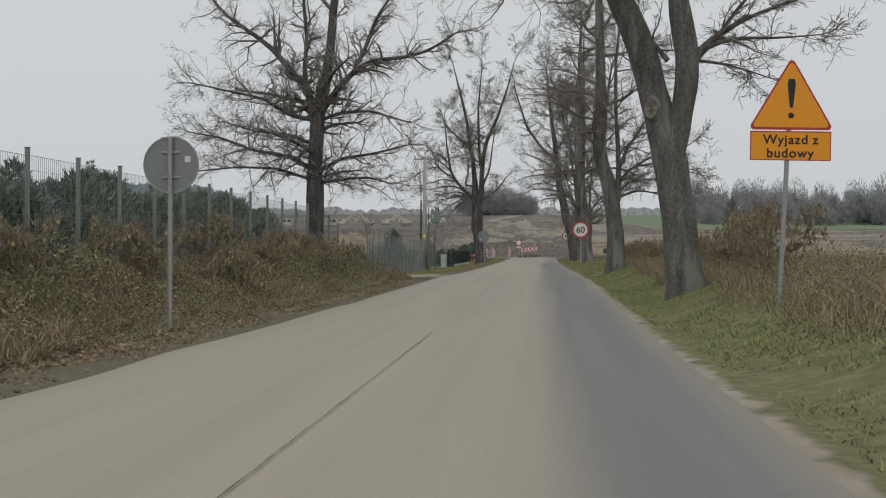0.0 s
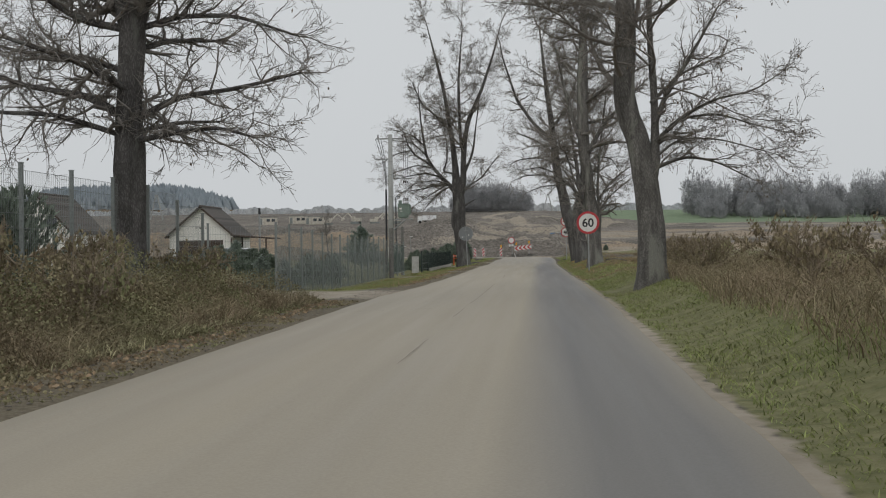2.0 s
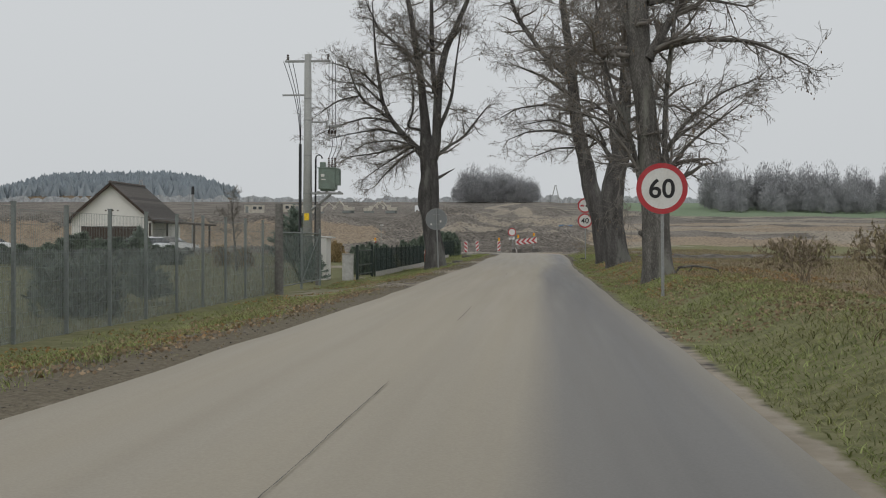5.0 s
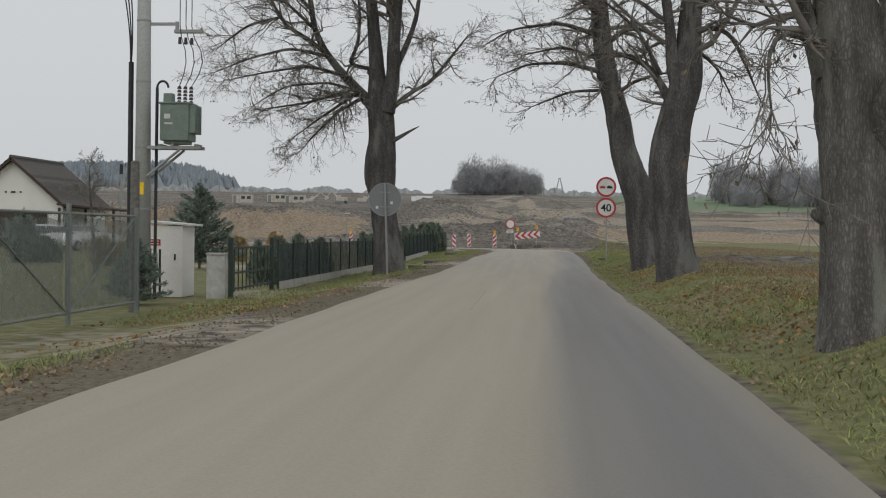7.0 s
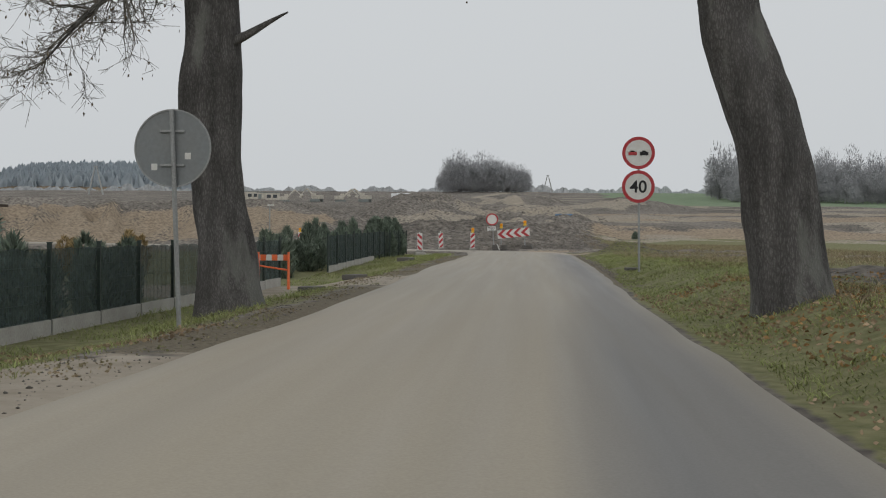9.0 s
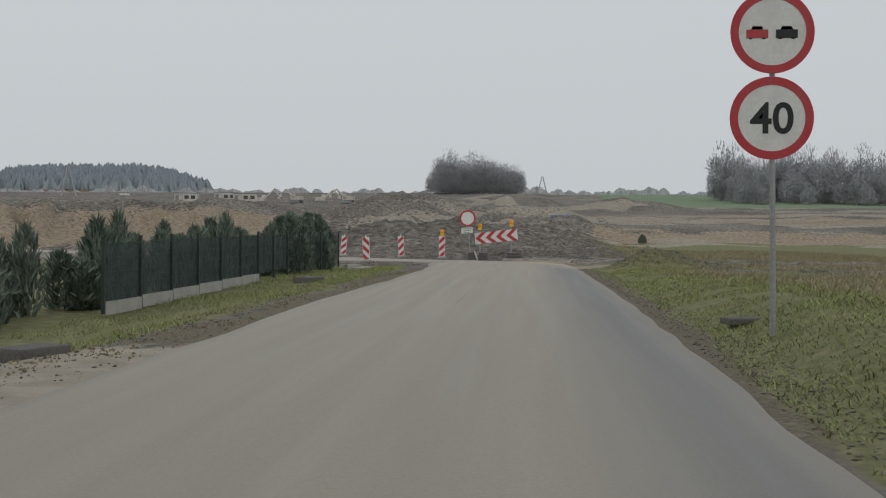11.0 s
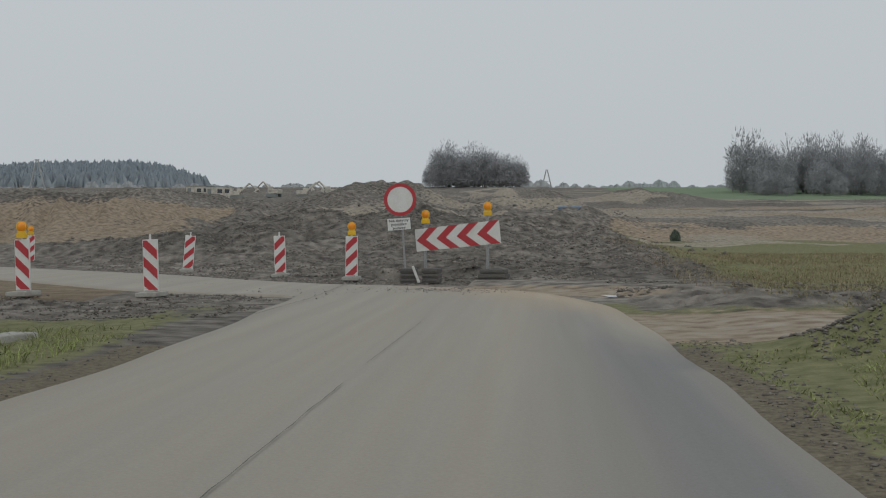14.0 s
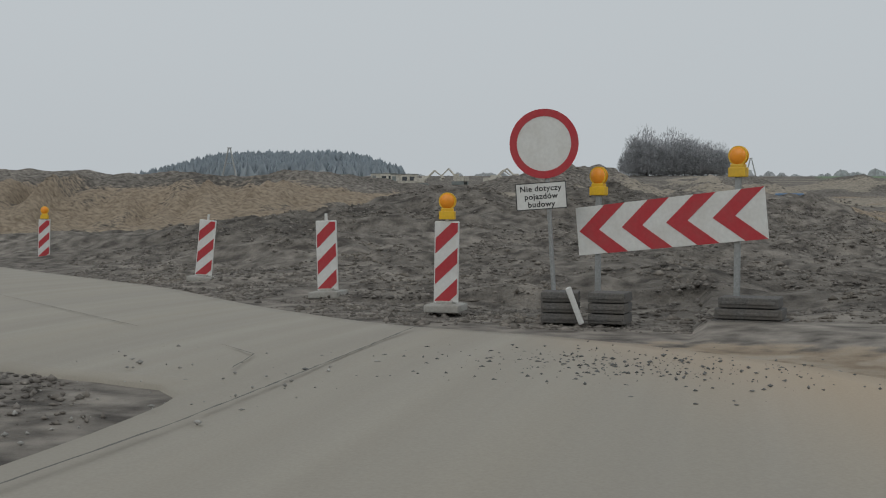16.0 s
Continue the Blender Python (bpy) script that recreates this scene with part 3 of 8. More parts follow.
def ground_masks(x, y, d):
    left = (x < -1) & (y < 2)
    wob = (fbm(x, y, 4, 4, 3) - 0.5) * 2
    drive = np.maximum.reduce([np.exp(-((y + 109.6 + 0.45 * (x + 6)) / 2.9) ** 4), 0.5 * np.exp(-((y + 81.0 + 0.3 * (x + 5)) / 3.0) ** 4) * smooth(-8.5, -6.5, x),
                               np.exp(-((y + 67.5) / 2.2) ** 4) * smooth(-8.5, -6.5, x), np.exp(-((y + 48) / 3.2) ** 4)]) * left * smooth(-20, -14, x)
    works = smooth(-1.5, 1.5, y + 0.55 * np.minimum(x + 4, 0) + wob) * (1 - smooth(2.5, 6, x + wob * 1.5 - np.maximum(y - 10, 0) * 0.05)) 
    works = np.maximum(works, smooth(108, 120, y))
    pad = np.exp(-((x + 8.5) / 4.2) ** 4 - ((y + 8.5) / 3.6) ** 4)
    rut = 1.2 * np.exp(-((y + 55 - 0.15 * (x - 5)) / 3.6) ** 4) * smooth(3.8, 4.8, x) + np.exp(-((y + 22) / 2.8) ** 2) * smooth(4.5, 6, x) * (1 - smooth(16, 20, x)) + 1.2 * np.exp(-((y + 8.0 + 0.42 * (x - 2.5)) / 2.7) ** 4) * smooth(1.6, 2.6, x) * (1 - smooth(12, 17, x)) + 1.1 * np.exp(-((x - 3.4) / 2.2) ** 2 - ((y + 1.5) / 4) ** 2)
    bare = np.clip(works + pad + rut * 0.9, 0, 1)
    grass = np.where(left, smooth(1.0, 1.7, d + wob * 0.5 + 0.5 * smooth(-66, -58, y)) * smooth(-115, -113, y), smooth(0.0, 0.2, d)) * (1 - bare)
    weeds = np.where(left, smooth(0.9, 1.6, d) * (1 - smooth(-116, -114, y)), smooth(2.0, 3.6, d + wob) * (0.25 + 0.75 * (1 - smooth(-66, -56, y)))) * (1 - bare)
    weeds = np.maximum(weeds, smooth(55, 66, y + 6 * wob) * (1 - smooth(76, 82, y)) * smooth(4, 8, x) * 0.5)
    grass = np.where(weeds > 0.6, grass * 0.3, grass) * np.where(left & (x < -7.7), 0.9, 1)
    grass = grass * (1 - smooth(-9, -7, y) * (1 - smooth(2.5, 4.5, x - np.maximum(y, 0) * 0.06)))
    weeds = np.where(left & (x < -7.7) & (y > -112), np.maximum(weeds, 0.75 * smooth(0.35, 0.6, fbm(x, y, 6, 2, 3))), weeds)
    strip = (smooth(78, 80, y + 2 * wob) * (1 - smooth(86, 93, y + 5 * wob)) + 0.7 * smooth(0.5, 0.58, fbm(x * 0.3, y, 12, 1, 3)) * smooth(94, 98, y) * (1 - smooth(150, 160, y))) * smooth(6, 10, x)
    bank_f = np.clip((y - bank_brow(x, y) + 27) / 27, 0, 1)
    bank = smooth(-17, -27, x + 4 * wob) * smooth(24, 34, y + 3 * wob) * (1 - smooth(0.72, 0.95, bank_f + 0.12 * wob)) * (0.6 + 0.4 * smooth(0.35, 0.5, fbm(x, y * 0.15, 3.0, 6, 3)))
    side = np.exp(-((y + 13.2 + 0.42 * (x - 2.5)) / 2.5) ** 4) * smooth(0.5, 1.8, x) + np.exp(-((x - 0.8) / 2.4) ** 4 - ((y + 4.4 + 0.55 * (x - 0.6)) / 1.5) ** 4)
    sand = np.clip(np.maximum.reduce([strip, side, bank * 0.95, smooth(140, 150, y + 8 * wob) * (1 - smooth(160, 170, y)) * smooth(20, 40, x) * 0.8]), 0, 1)
    track = np.exp(-((x + 10 + 8 * np.sin(y / 40)) / 2.5) ** 4) * smooth(150, 170, y) * (1 - smooth(380, 400, y)) * 0.8
    mixed = smooth(0.52, 0.6, fbm(x * 0.5, y, 9, 7, 3)) * smooth(38, 60, y) * 0.62 * smooth(-24, -14, x)
    dust = np.clip(np.maximum.reduce([mixed, drive, 0.46 * side, track, np.where(x > -1, 0.9 * np.exp(-(np.maximum(d, 0) / 0.2) ** 4) * (1 - 0.75 * smooth(-108, -92, y)), 0), np.where(left, np.exp(-(d / 0.15) ** 2) * 0.2, 0)]), 0, 1)
    dirt = np.where(left, 1 - smooth(0.8, 1.5, d + wob * 0.4 + 0.5 * smooth(-66, -58, y)), (1.0 - smooth(0.1, 0.35, d + wob * 0.3 - 0.2 * smooth(-48, -40, y))) * smooth(-56, -46, y)) * (y < -16) * (1 - drive)
    field = smooth(212, 222, y) * smooth(22, 30, x + 4 * wob)
    weeds = weeds + smooth(430, 470, y) * 0.8
    far = 1 - smooth(112, 122, y)
    return dict(grass=grass * (1 - smooth(73, 78, y)), weeds=weeds * np.where(y < 400, far, 1), rough=np.clip(bare + 0.6 * (sand > 0.3), 0, 1) * (1 - 0.8 * np.clip(dust + side, 0, 1)), dirt=np.clip(dirt, 0, 1), sand=sand, dust=dust, field=np.clip(field, 0, 1))


def grown(a, b, step, growth, limit):
    out = [a]
    while abs(out[-1] - a) < abs(limit - a):
        step *= growth
        out.append(out[-1] + math.copysign(step, limit - a))
    return out[1:]


gx = np.array(grown(-90, 0, 0.6, 1.1, -1500)[::-1] + list(np.arange(-90, -24, 0.6)) + list(np.arange(-24, -16, 0.36)) + list(np.arange(-16, 7, 0.17)) + list(np.arange(7, 12, 0.36)) + list(np.arange(12, 46, 1.0)) + grown(45, 0, 1.0, 1.09, 1500))
gy = np.array([-420, -300, -240, -200, -180] + list(np.arange(-166, -21, 0.42)) + list(np.arange(-21, 20, 0.2)) + list(np.arange(20, 46, 0.42)) + list(np.arange(46, 130, 0.6)) + grown(129.4, 0, 0.6, 1.03, 2600))
GX, GY = np.meshgrid(gx, gy)
GD = road_distance(GX, GY)
GZ = ground_height(GX, GY, GD)
gi = np.arange(GX.size).reshape(GX.shape)
gf = np.stack([gi[:-1, :-1], gi[:-1, 1:], gi[1:, 1:], gi[1:, :-1]], -1).reshape(-1, 4)
gme = raw_mesh("ground", np.stack([GX, GY, GZ], -1).reshape(-1, 3), gf, ground_material())
gme.polygons.foreach_set("use_smooth", [True] * len(gme.polygons))
for key, val in ground_masks(GX, GY, GD).items():
    gme.attributes.new(key, "FLOAT", "POINT").data.foreach_set("value", np.ascontiguousarray(val, np.float32).ravel())
ground = tagged(new("ground", gme), "open land of grass, weeds, bare dug earth and sand", "ground", kind="structure")

# the road, with a worn crumbled edge
NA = 16
u = np.linspace(0, 1, NA)
RX = RIB[:, :1] * (1 - u) + RIB[:, 2:3] * u
RY = RIB[:, 1:2] * (1 - u) + RIB[:, 3:4] * u
RZ = 0.03 * (1 - (2 * u - 1) ** 2)[None, :] + 0.003 * (fbm(RX, RY, 2.5, 2, 2) - 0.5)
RX = np.concatenate([RX[:, :1] - 0.06, RX, RX[:, -1:] + 0.06], 1)
RY = np.concatenate([RY[:, :1], RY, RY[:, -1:]], 1)
RZ = np.concatenate([RZ[:, :1] - 0.09, RZ, RZ[:, -1:] - 0.09], 1)
ri = np.arange(RX.size).reshape(RX.shape)
rf = np.stack([ri[:-1, :-1], ri[:-1, 1:], ri[1:, 1:], ri[1:, :-1]], -1).reshape(-1, 4)
rme = raw_mesh("road", np.stack([RX, RY, RZ], -1).reshape(-1, 3), rf, road_material())
rme.polygons.foreach_set("use_smooth", [True] * len(rme.polygons))
LATE = smooth(-75, -45, RY)
mud = 0.88 - 0.72 * smooth(0, 1, (RX + 0.22 - 0.39 * LATE) / (0.55 + 0.75 * LATE)) + 0.45 * smooth(0.4, 0.05, RX[:, -2:-1] - RX) * (RY < -18)
mud = mud * (1 - 0.24 * smooth(-70, -40, RY))
mud = np.where(RY > -16, np.maximum(mud, 0.52 * smooth(-14, -8, RY) + 0.5 * smooth(-0.6, 1.6, RX + 0.5 * (RY + 6)) * smooth(-12, -7, RY)), mud)
mud = np.maximum(mud, 0.95 * smooth(0.5, 2.1, RX + 0.3 * (RY + 10) * (RY > -10)) * smooth(-19, -13, RY))
film = 0.9 * smooth(-1.9, 0.7, RX + 0.42 * (RY + 5.5) + 0.8 * (fbm(RX, RY, 1.6, 3, 3) - 0.5)) * smooth(-16, -11, RY) * smooth(-6, -1.5, RX)
rme.attributes.new("film", "FLOAT", "POINT").data.foreach_set("value", np.ascontiguousarray(film, np.float32).ravel())
rme.attributes.new("mud", "FLOAT", "POINT").data.foreach_set("value", np.ascontiguousarray(mud, np.float32).ravel())
road = tagged(new("road", rme), "narrow asphalt road filmed with pale dried mud", "road", kind="structure")

# ---- bare trees ----
def grow(limbs, seed, start=2.0, per_m=2.6, reach=4.5, rise=0.35, droop=0.0, levels=3, fan=1.0, shape=None, wild=1.0, free=(), twigs=6.0, twig_len=1.4, toward=None):
    """Branches of a bare tree: polylines grouped by their number of points. limbs: lists of (x, y, z, r)."""
    r = random.Random(seed)
    gauss, uni = r.gauss, r.uniform
    out = {8: [], 5: [], 4: [], 3: []}
    tips = []
    kids_of = ((0, 1, 2, 2, 3, 2, 2), (1, 2, 2, 2), (1, 2, 1))

    def branch(p, d, length, rad, level):
        k = (8, 5, 4, 3)[level]
        pts = [(p[0], p[1], p[2], rad)]
        dx, dy, dz = d
        seg = length / (k - 1)
        j = (0.15, 0.24, 0.26, 0.22)[level] * wild
        bx, by, bz = gauss(0, j), gauss(0, j), gauss(0, j * 0.6)
        lift = (0.05 * rise + 0.015, 0.03, 0.03 - droop * 0.12, 0.03 - droop * 0.16)[level]
        for i in range(k - 1):
            dx, dy, dz = dx + bx + gauss(0, j), dy + by + gauss(0, j), dz + bz + gauss(0, j) + lift
            if i == k // 2 - 1:
                bx, by, bz = -bx, -by, -bz * 0.6
            n = math.sqrt(dx * dx + dy * dy + dz * dz) + 1e-9
            dx, dy, dz = dx / n, dy / n, dz / n
            q0 = p
            p = (p[0] + dx * seg, p[1] + dy * seg, p[2] + dz * seg)
            rr = max(rad * (1 - 0.86 * (i + 1) / (k - 1)), 0.0034)
            pts.append((p[0], p[1], p[2], rr))
            if level < levels:
                for _ in range(kids_of[level][i]):
                    f = r.random()
                    a = (1 if r.random() < 0.5 else -1) * uni(0.45, 1.05) * fan
                    ca, sa = math.cos(a), math.sin(a)
                    ex, ey, ez = dx * ca - dy * sa, dx * sa + dy * ca, dz * 0.75 + gauss(0.1 * rise, 0.35)
                    n = math.sqrt(ex * ex + ey * ey + ez * ez) + 1e-9
                    branch((q0[0] + dx * seg * f, q0[1] + dy * seg * f, q0[2] + dz * seg * f), (ex / n, ey / n, ez / n),
                           length * uni(0.3, 0.56) * (1.1 - 0.5 * i / k), max(rr * uni(0.55, 0.88), 0.0052), level + 1)
        out[k].append(pts)
        tips.append(pts[-1])

    for li, limb in enumerate(limbs):
        for a, b in zip(limb[:-1], limb[1:]):
            own = li in free
            step = math.dist(a[:3], b[:3])
            n = step * (twigs if own else per_m)
            n = int(n) + (r.random() < n % 1)
            head = math.atan2(b[1] - a[1], b[0] - a[0])
            for _ in range(n):
                f = r.random()
                p = [a[c] + (b[c] - a[c]) * f for c in range(4)]
                if own:
                    az = head + gauss(0, 0.95)
                    el = gauss((b[2] - a[2]) / step * 0.7 + 0.1 - 0.35 * droop, 0.42)
                    branch(p[:3], (math.cos(az) * math.cos(el), math.sin(az) * math.cos(el), math.sin(el)), twig_len * uni(0.45, 1.25), max(p[3] * uni(0.4, 0.75), 0.008), 1)
                    continue
                if p[2] < start:
                    continue
                az = uni(0, 2 * math.pi) if toward is None else gauss(toward, 1.05)
                el = gauss(rise, 0.25)
                size = shape(p[2]) if shape else 1.0
                branch(p[:3], (math.cos(az) * math.cos(el), math.sin(az) * math.cos(el), math.sin(el)), reach * size * uni(0.5, 1.15), max(min(p[3] * 0.55, 0.095) * uni(0.45, 1.0), 0.016), 0)
        tip, prev = limb[-1], limb[-2]
        d = [tip[c] - prev[c] for c in range(3)]
        n = math.sqrt(sum(c * c for c in d)) + 1e-9
        for _ in range(3):
            branch(tip[:3], [d[c] / n + gauss(0, 0.3) for c in range(3)], twig_len * uni(0.5, 0.9) if li in free else reach * uni(0.5, 0.8), max(tip[3] * 0.8, 0.01 if li in free else 0.014), 1 if li in free else 0)
    return out, tips


def limb_mesh(limbs, sides=14, seed=0):
    """Trunk and main limbs: fluted, knotty tubes that run into one another."""
    VV, FF, base = [], [], 0
    for li, limb in enumerate(limbs):
        P = np.array(limb if li else [(*limb[0][:2], limb[0][2] - 0.45, limb[0][3] * 1.1)] + list(limb), float)
        t = np.concatenate([[0], np.cumsum(np.linalg.norm(np.diff(P[:, :3], axis=0), axis=1))])
        k = max(6, int(t[-1] / 0.16))
        s = np.linspace(0, t[-1], k)
        Q = np.stack([np.interp(s, t, P[:, c]) for c in range(4)], 1)
        for _ in range(3):
            Q[1:-1] = 0.25 * Q[:-2] + 0.5 * Q[1:-1] + 0.25 * Q[2:]
        V, F = tubes(Q[None, :, :3], Q[None, :, 3], sides)
        V = V.reshape(k, sides, 3)
        ang = np.arange(sides)
        flute = 1 + 0.1 * np.sin(ang * 2 * np.pi / sides * 3 + li)[None, :] + 0.16 * (vnoise(np.broadcast_to(ang * 14.4 / sides, (k, sides)), np.broadcast_to(s[:, None] * 2.2, (k, sides)), 1.0, li + seed) - 0.5) + 0.08 * (vnoise(np.broadcast_to(ang * 30 / sides, (k, sides)), np.broadcast_to(s[:, None] * 1.1, (k, sides)), 1.0, li + seed + 3) - 0.5)
        if li == 0:
            flute = flute * (1 + 0.28 * np.exp(-np.maximum(Q[:, 2] - Q[0, 2] - 0.35, 0) / 0.35))[:, None]
        V = Q[:, None, :3] + (V - Q[:, None, :3]) * flute[:, :, None]
        VV.append(V.reshape(-1, 3))
        FF.append(F + base)
        base += k * sides
    return np.concatenate(VV), np.concatenate(FF)


def bare_tree(name, x, y, z, limbs, seed, label, leaves=0, stubs=(), bark=None, twig=None, leaf=None, leaf_size=(0.035, 0.075), **kw):
    """A leafless roadside tree; limbs are given relative to its foot."""
    th = thing(name, pose(x, y, z), label, "tree", "roadside trees")
    V, F = limb_mesh(list(limbs) + list(stubs), 16 if limbs[0][0][3] < 0.2 else 30, seed)
    part("trunk", raw_mesh("trunk", V, F, bark or BARK), None, th, smooth_shade=True)
    groups, tips = grow(limbs, seed, **kw)
    VV, FF, base = [], [], 0
    for k, sides in ((8, 6), (5, 4), (4, 3), (3, 3)):
        if not groups[k]:
            continue
        A = np.array(groups[k])
        A = A[:, ::2] if k == 3 else A[:, [0, 2, 3]] if k == 4 else A
        V, F = tubes(A[:, :, :3], A[:, :, 3], sides)
        VV.append(V)
        FF.append(F + base)
        base += len(V)
    part("crown", raw_mesh("crown", np.concatenate(VV), np.concatenate(FF), twig or TWIG), None, th, "fine bare branches and twigs")
    if leaves:
        r = np.random.default_rng(seed)
        C = np.array(tips)[r.integers(0, len(tips), leaves), :3] - np.array([0, 0, 0.04])
        part("leaves", leaf_mesh("leaves", C, *leaf_size, r, leaf or DEAD_LEAF, hang=True), None, th, "a few shrivelled brown leaves")
    return th


def leaf_mesh(name, C, lo, hi, r, mat, hang=False, flat=False):
    """Small folded leaves at places C."""
    n = len(C)
    s = r.uniform(lo, hi, n)[:, None]
    a = r.normal(size=(n, 3))
    if flat:
        a[:, 2] *= 0.15
    a /= np.linalg.norm(a, axis=1, keepdims=True)
    b = r.normal(size=(n, 3))
    if hang:
        a = np.array([0, 0, -1.0]) + a * 0.5
    if flat:
        b[:, 2] *= 0.2
    b = np.cross(a, b)
    b /= np.linalg.norm(b, axis=1, keepdims=True) + 1e-9
    V = np.stack([C, C + a * s * 0.5 + b * s * 0.32, C + a * s, C + a * s * 0.5 - b * s * 0.32], 1).reshape(-1, 3)
    return raw_mesh(name, V, np.arange(n * 4).reshape(n, 4), mat)


def at_ground(x, y):
    return float(ground_height(np.array([float(x)]), np.array([float(y)]))[0])


def oak_shape(h):
    return max(0.4, 1.0 - abs(h - 4.8) / 11.0)


def lime_shape(h):
    return max(0.45, 1.0 - max(0.0, h - 8) / 14.0)


def limb(deep, *xzr):
    """A limb of points (x, z, radius) that runs back by deep for each metre sideways or up from its start."""
    out, run = [], 0.0
    for i, (lx, lz, lr) in enumerate(xzr):
        run += math.hypot(lx - xzr[i - 1][0], lz - xzr[i - 1][1]) if i else 0.0
        out.append((lx, deep * run, lz, lr))
    return out


# spreading tree: an upright trunk, two great arms and level branches all round
TRUNK = [limb(0.02, (0, -0.1, 0.4), (0.05, 0.5, 0.3), (0.06, 1.4, 0.27), (0.06, 2.3, 0.29), (0.07, 3.2, 0.235), (0.1, 4.2, 0.225), (0.15, 5.1, 0.24), (0.38, 6.0, 0.18), (0.54, 7.0, 0.15), (0.65, 8.5, 0.135), (0.9, 10.5, 0.09), (1.0, 14.5, 0.03))]
ARMS = [limb(0.1, (0.06, 4.9, 0.15), (-0.12, 5.75, 0.125), (-0.5, 6.2, 0.105), (-1.4, 7.25, 0.08), (-2.2, 7.85, 0.065), (-3.0, 8.4, 0.05), (-3.8, 9.3, 0.025)), limb(-0.08, (0.25, 5.1, 0.13), (0.8, 5.8, 0.105), (1.36, 6.4, 0.095), (1.95, 6.75, 0.08), (3.15, 6.85, 0.055), (3.9, 7.05, 0.045), (4.8, 7.6, 0.025)),
        limb(0.3, (-0.15, 5.8, 0.08), (-0.31, 6.4, 0.075), (-0.3, 7.7, 0.065), (-0.5, 9.0, 0.05), (-0.7, 11.5, 0.025)), limb(0.2, (1.36, 6.4, 0.075), (1.8, 7.4, 0.065), (2.05, 8.25, 0.055), (2.7, 9.3, 0.03))]
SIDES = [limb(0.5, (0.0, 5.4, 0.075), (-0.8, 5.6, 0.06), (-1.7, 5.85, 0.045), (-2.9, 6.05, 0.025)), limb(-0.45, (0.0, 4.85, 0.075), (-0.7, 4.95, 0.06), (-1.4, 5.45, 0.045), (-3.5, 5.85, 0.02)), limb(0.25, (0.0, 3.2, 0.085), (-0.8, 3.65, 0.065), (-2.15, 3.9, 0.045), (-3.3, 4.35, 0.035), (-4.6, 4.6, 0.015)),
         limb(-0.6, (0.0, 2.85, 0.055), (-1.0, 3.2, 0.04), (-2.15, 3.2, 0.03), (-3.5, 3.0, 0.015)), limb(0.3, (0.15, 3.1, 0.075), (0.9, 3.6, 0.055), (1.85, 3.75, 0.04), (3.15, 4.1, 0.018))]
LOW = [limb(-0.5, (0.15, 2.75, 0.055), (1.1, 2.85, 0.045), (2.0, 2.9, 0.035), (2.8, 2.65, 0.018)), limb(0.7, (0.0, 4.05, 0.065), (-1.0, 4.45, 0.05), (-2.35, 4.65, 0.035), (-3.7, 5.1, 0.018)), limb(0.6, (0.2, 4.8, 0.06), (0.9, 5.15, 0.05), (1.85, 5.25, 0.035), (2.95, 4.95, 0.018)),
       limb(-1.6, (0.1, 3.7, 0.07), (-0.5, 4.1, 0.05), (-1.2, 4.3, 0.03)), limb(2.0, (0.15, 4.4, 0.07), (0.5, 4.8, 0.05), (1.1, 5.0, 0.03)), limb(-1.5, (0.3, 5.6, 0.07), (0.9, 6.2, 0.05), (1.6, 6.5, 0.025)), limb(1.5, (0.1, 2.9, 0.05), (0.7, 3.2, 0.04), (1.3, 3.3, 0.02))]
bare_tree("broad_tree", -7.55, -120.4, 0.5, TRUNK + ARMS + SIDES + LOW, 11, "wide spreading bare roadside tree with low level branches", bark=BARK_DARK, start=5.6, per_m=1.5, reach=4.2, rise=0.2, droop=0.25, shape=oak_shape, wild=1.25, free=range(1, 17), twigs=6.2, twig_len=1.45, leaves=240)

# low forked tree with a lost limb
TRUNK = [limb(0.03, (0.03, -0.1, 0.37), (-0.08, 0.7, 0.31), (-0.14, 1.35, 0.305), (-0.27, 2.4, 0.335), (-0.36, 2.95, 0.34), (-0.53, 3.5, 0.3), (-0.64, 4.05, 0.26), (-0.8, 4.6, 0.275), (-1.0, 5.15, 0.255), (-1.25, 5.7, 0.235), (-1.65, 6.6, 0.19), (-2.0, 9.0, 0.13), (-2.3, 13, 0.04))]
ARMS = [limb(-0.03, (-0.26, 2.2, 0.06), (-0.2, 2.8, 0.2), (-0.07, 3.5, 0.2), (0.01, 4.05, 0.225), (0.02, 4.6, 0.225), (-0.08, 5.1, 0.215), (-0.18, 5.65, 0.18), (-0.26, 6.5, 0.15), (-0.3, 9.0, 0.11), (0.1, 13.5, 0.04)),
        limb(0.1, (0.12, 4.5, 0.11), (0.3, 4.7, 0.09), (0.52, 4.92, 0.064), (1.02, 5.25, 0.042), (1.97, 5.65, 0.026), (2.8, 5.85, 0.014)), limb(-0.2, (0.2, 4.65, 0.05), (0.8, 4.9, 0.037), (1.66, 4.85, 0.021), (2.4, 4.88, 0.01)), limb(0.25, (0.15, 4.5, 0.035), (0.8, 4.45, 0.021), (1.66, 4.2, 0.011)),
        limb(0.4, (-0.35, 4.5, 0.05), (-0.73, 5.07, 0.032), (-1.0, 5.25, 0.016)), limb(-0.3, (0.6, 4.95, 0.045), (1.0, 5.5, 0.03), (1.6, 6.2, 0.015))]
forked = bare_tree("forked_tree", 2.72, -136.2, 0.2, TRUNK + ARMS, 23, "old grey bare roadside tree forked low with a healed branch scar", start=5.6, per_m=1.5, reach=3.8, rise=0.3, leaves=260, free=range(2, 7), twigs=5.0, twig_len=1.15)

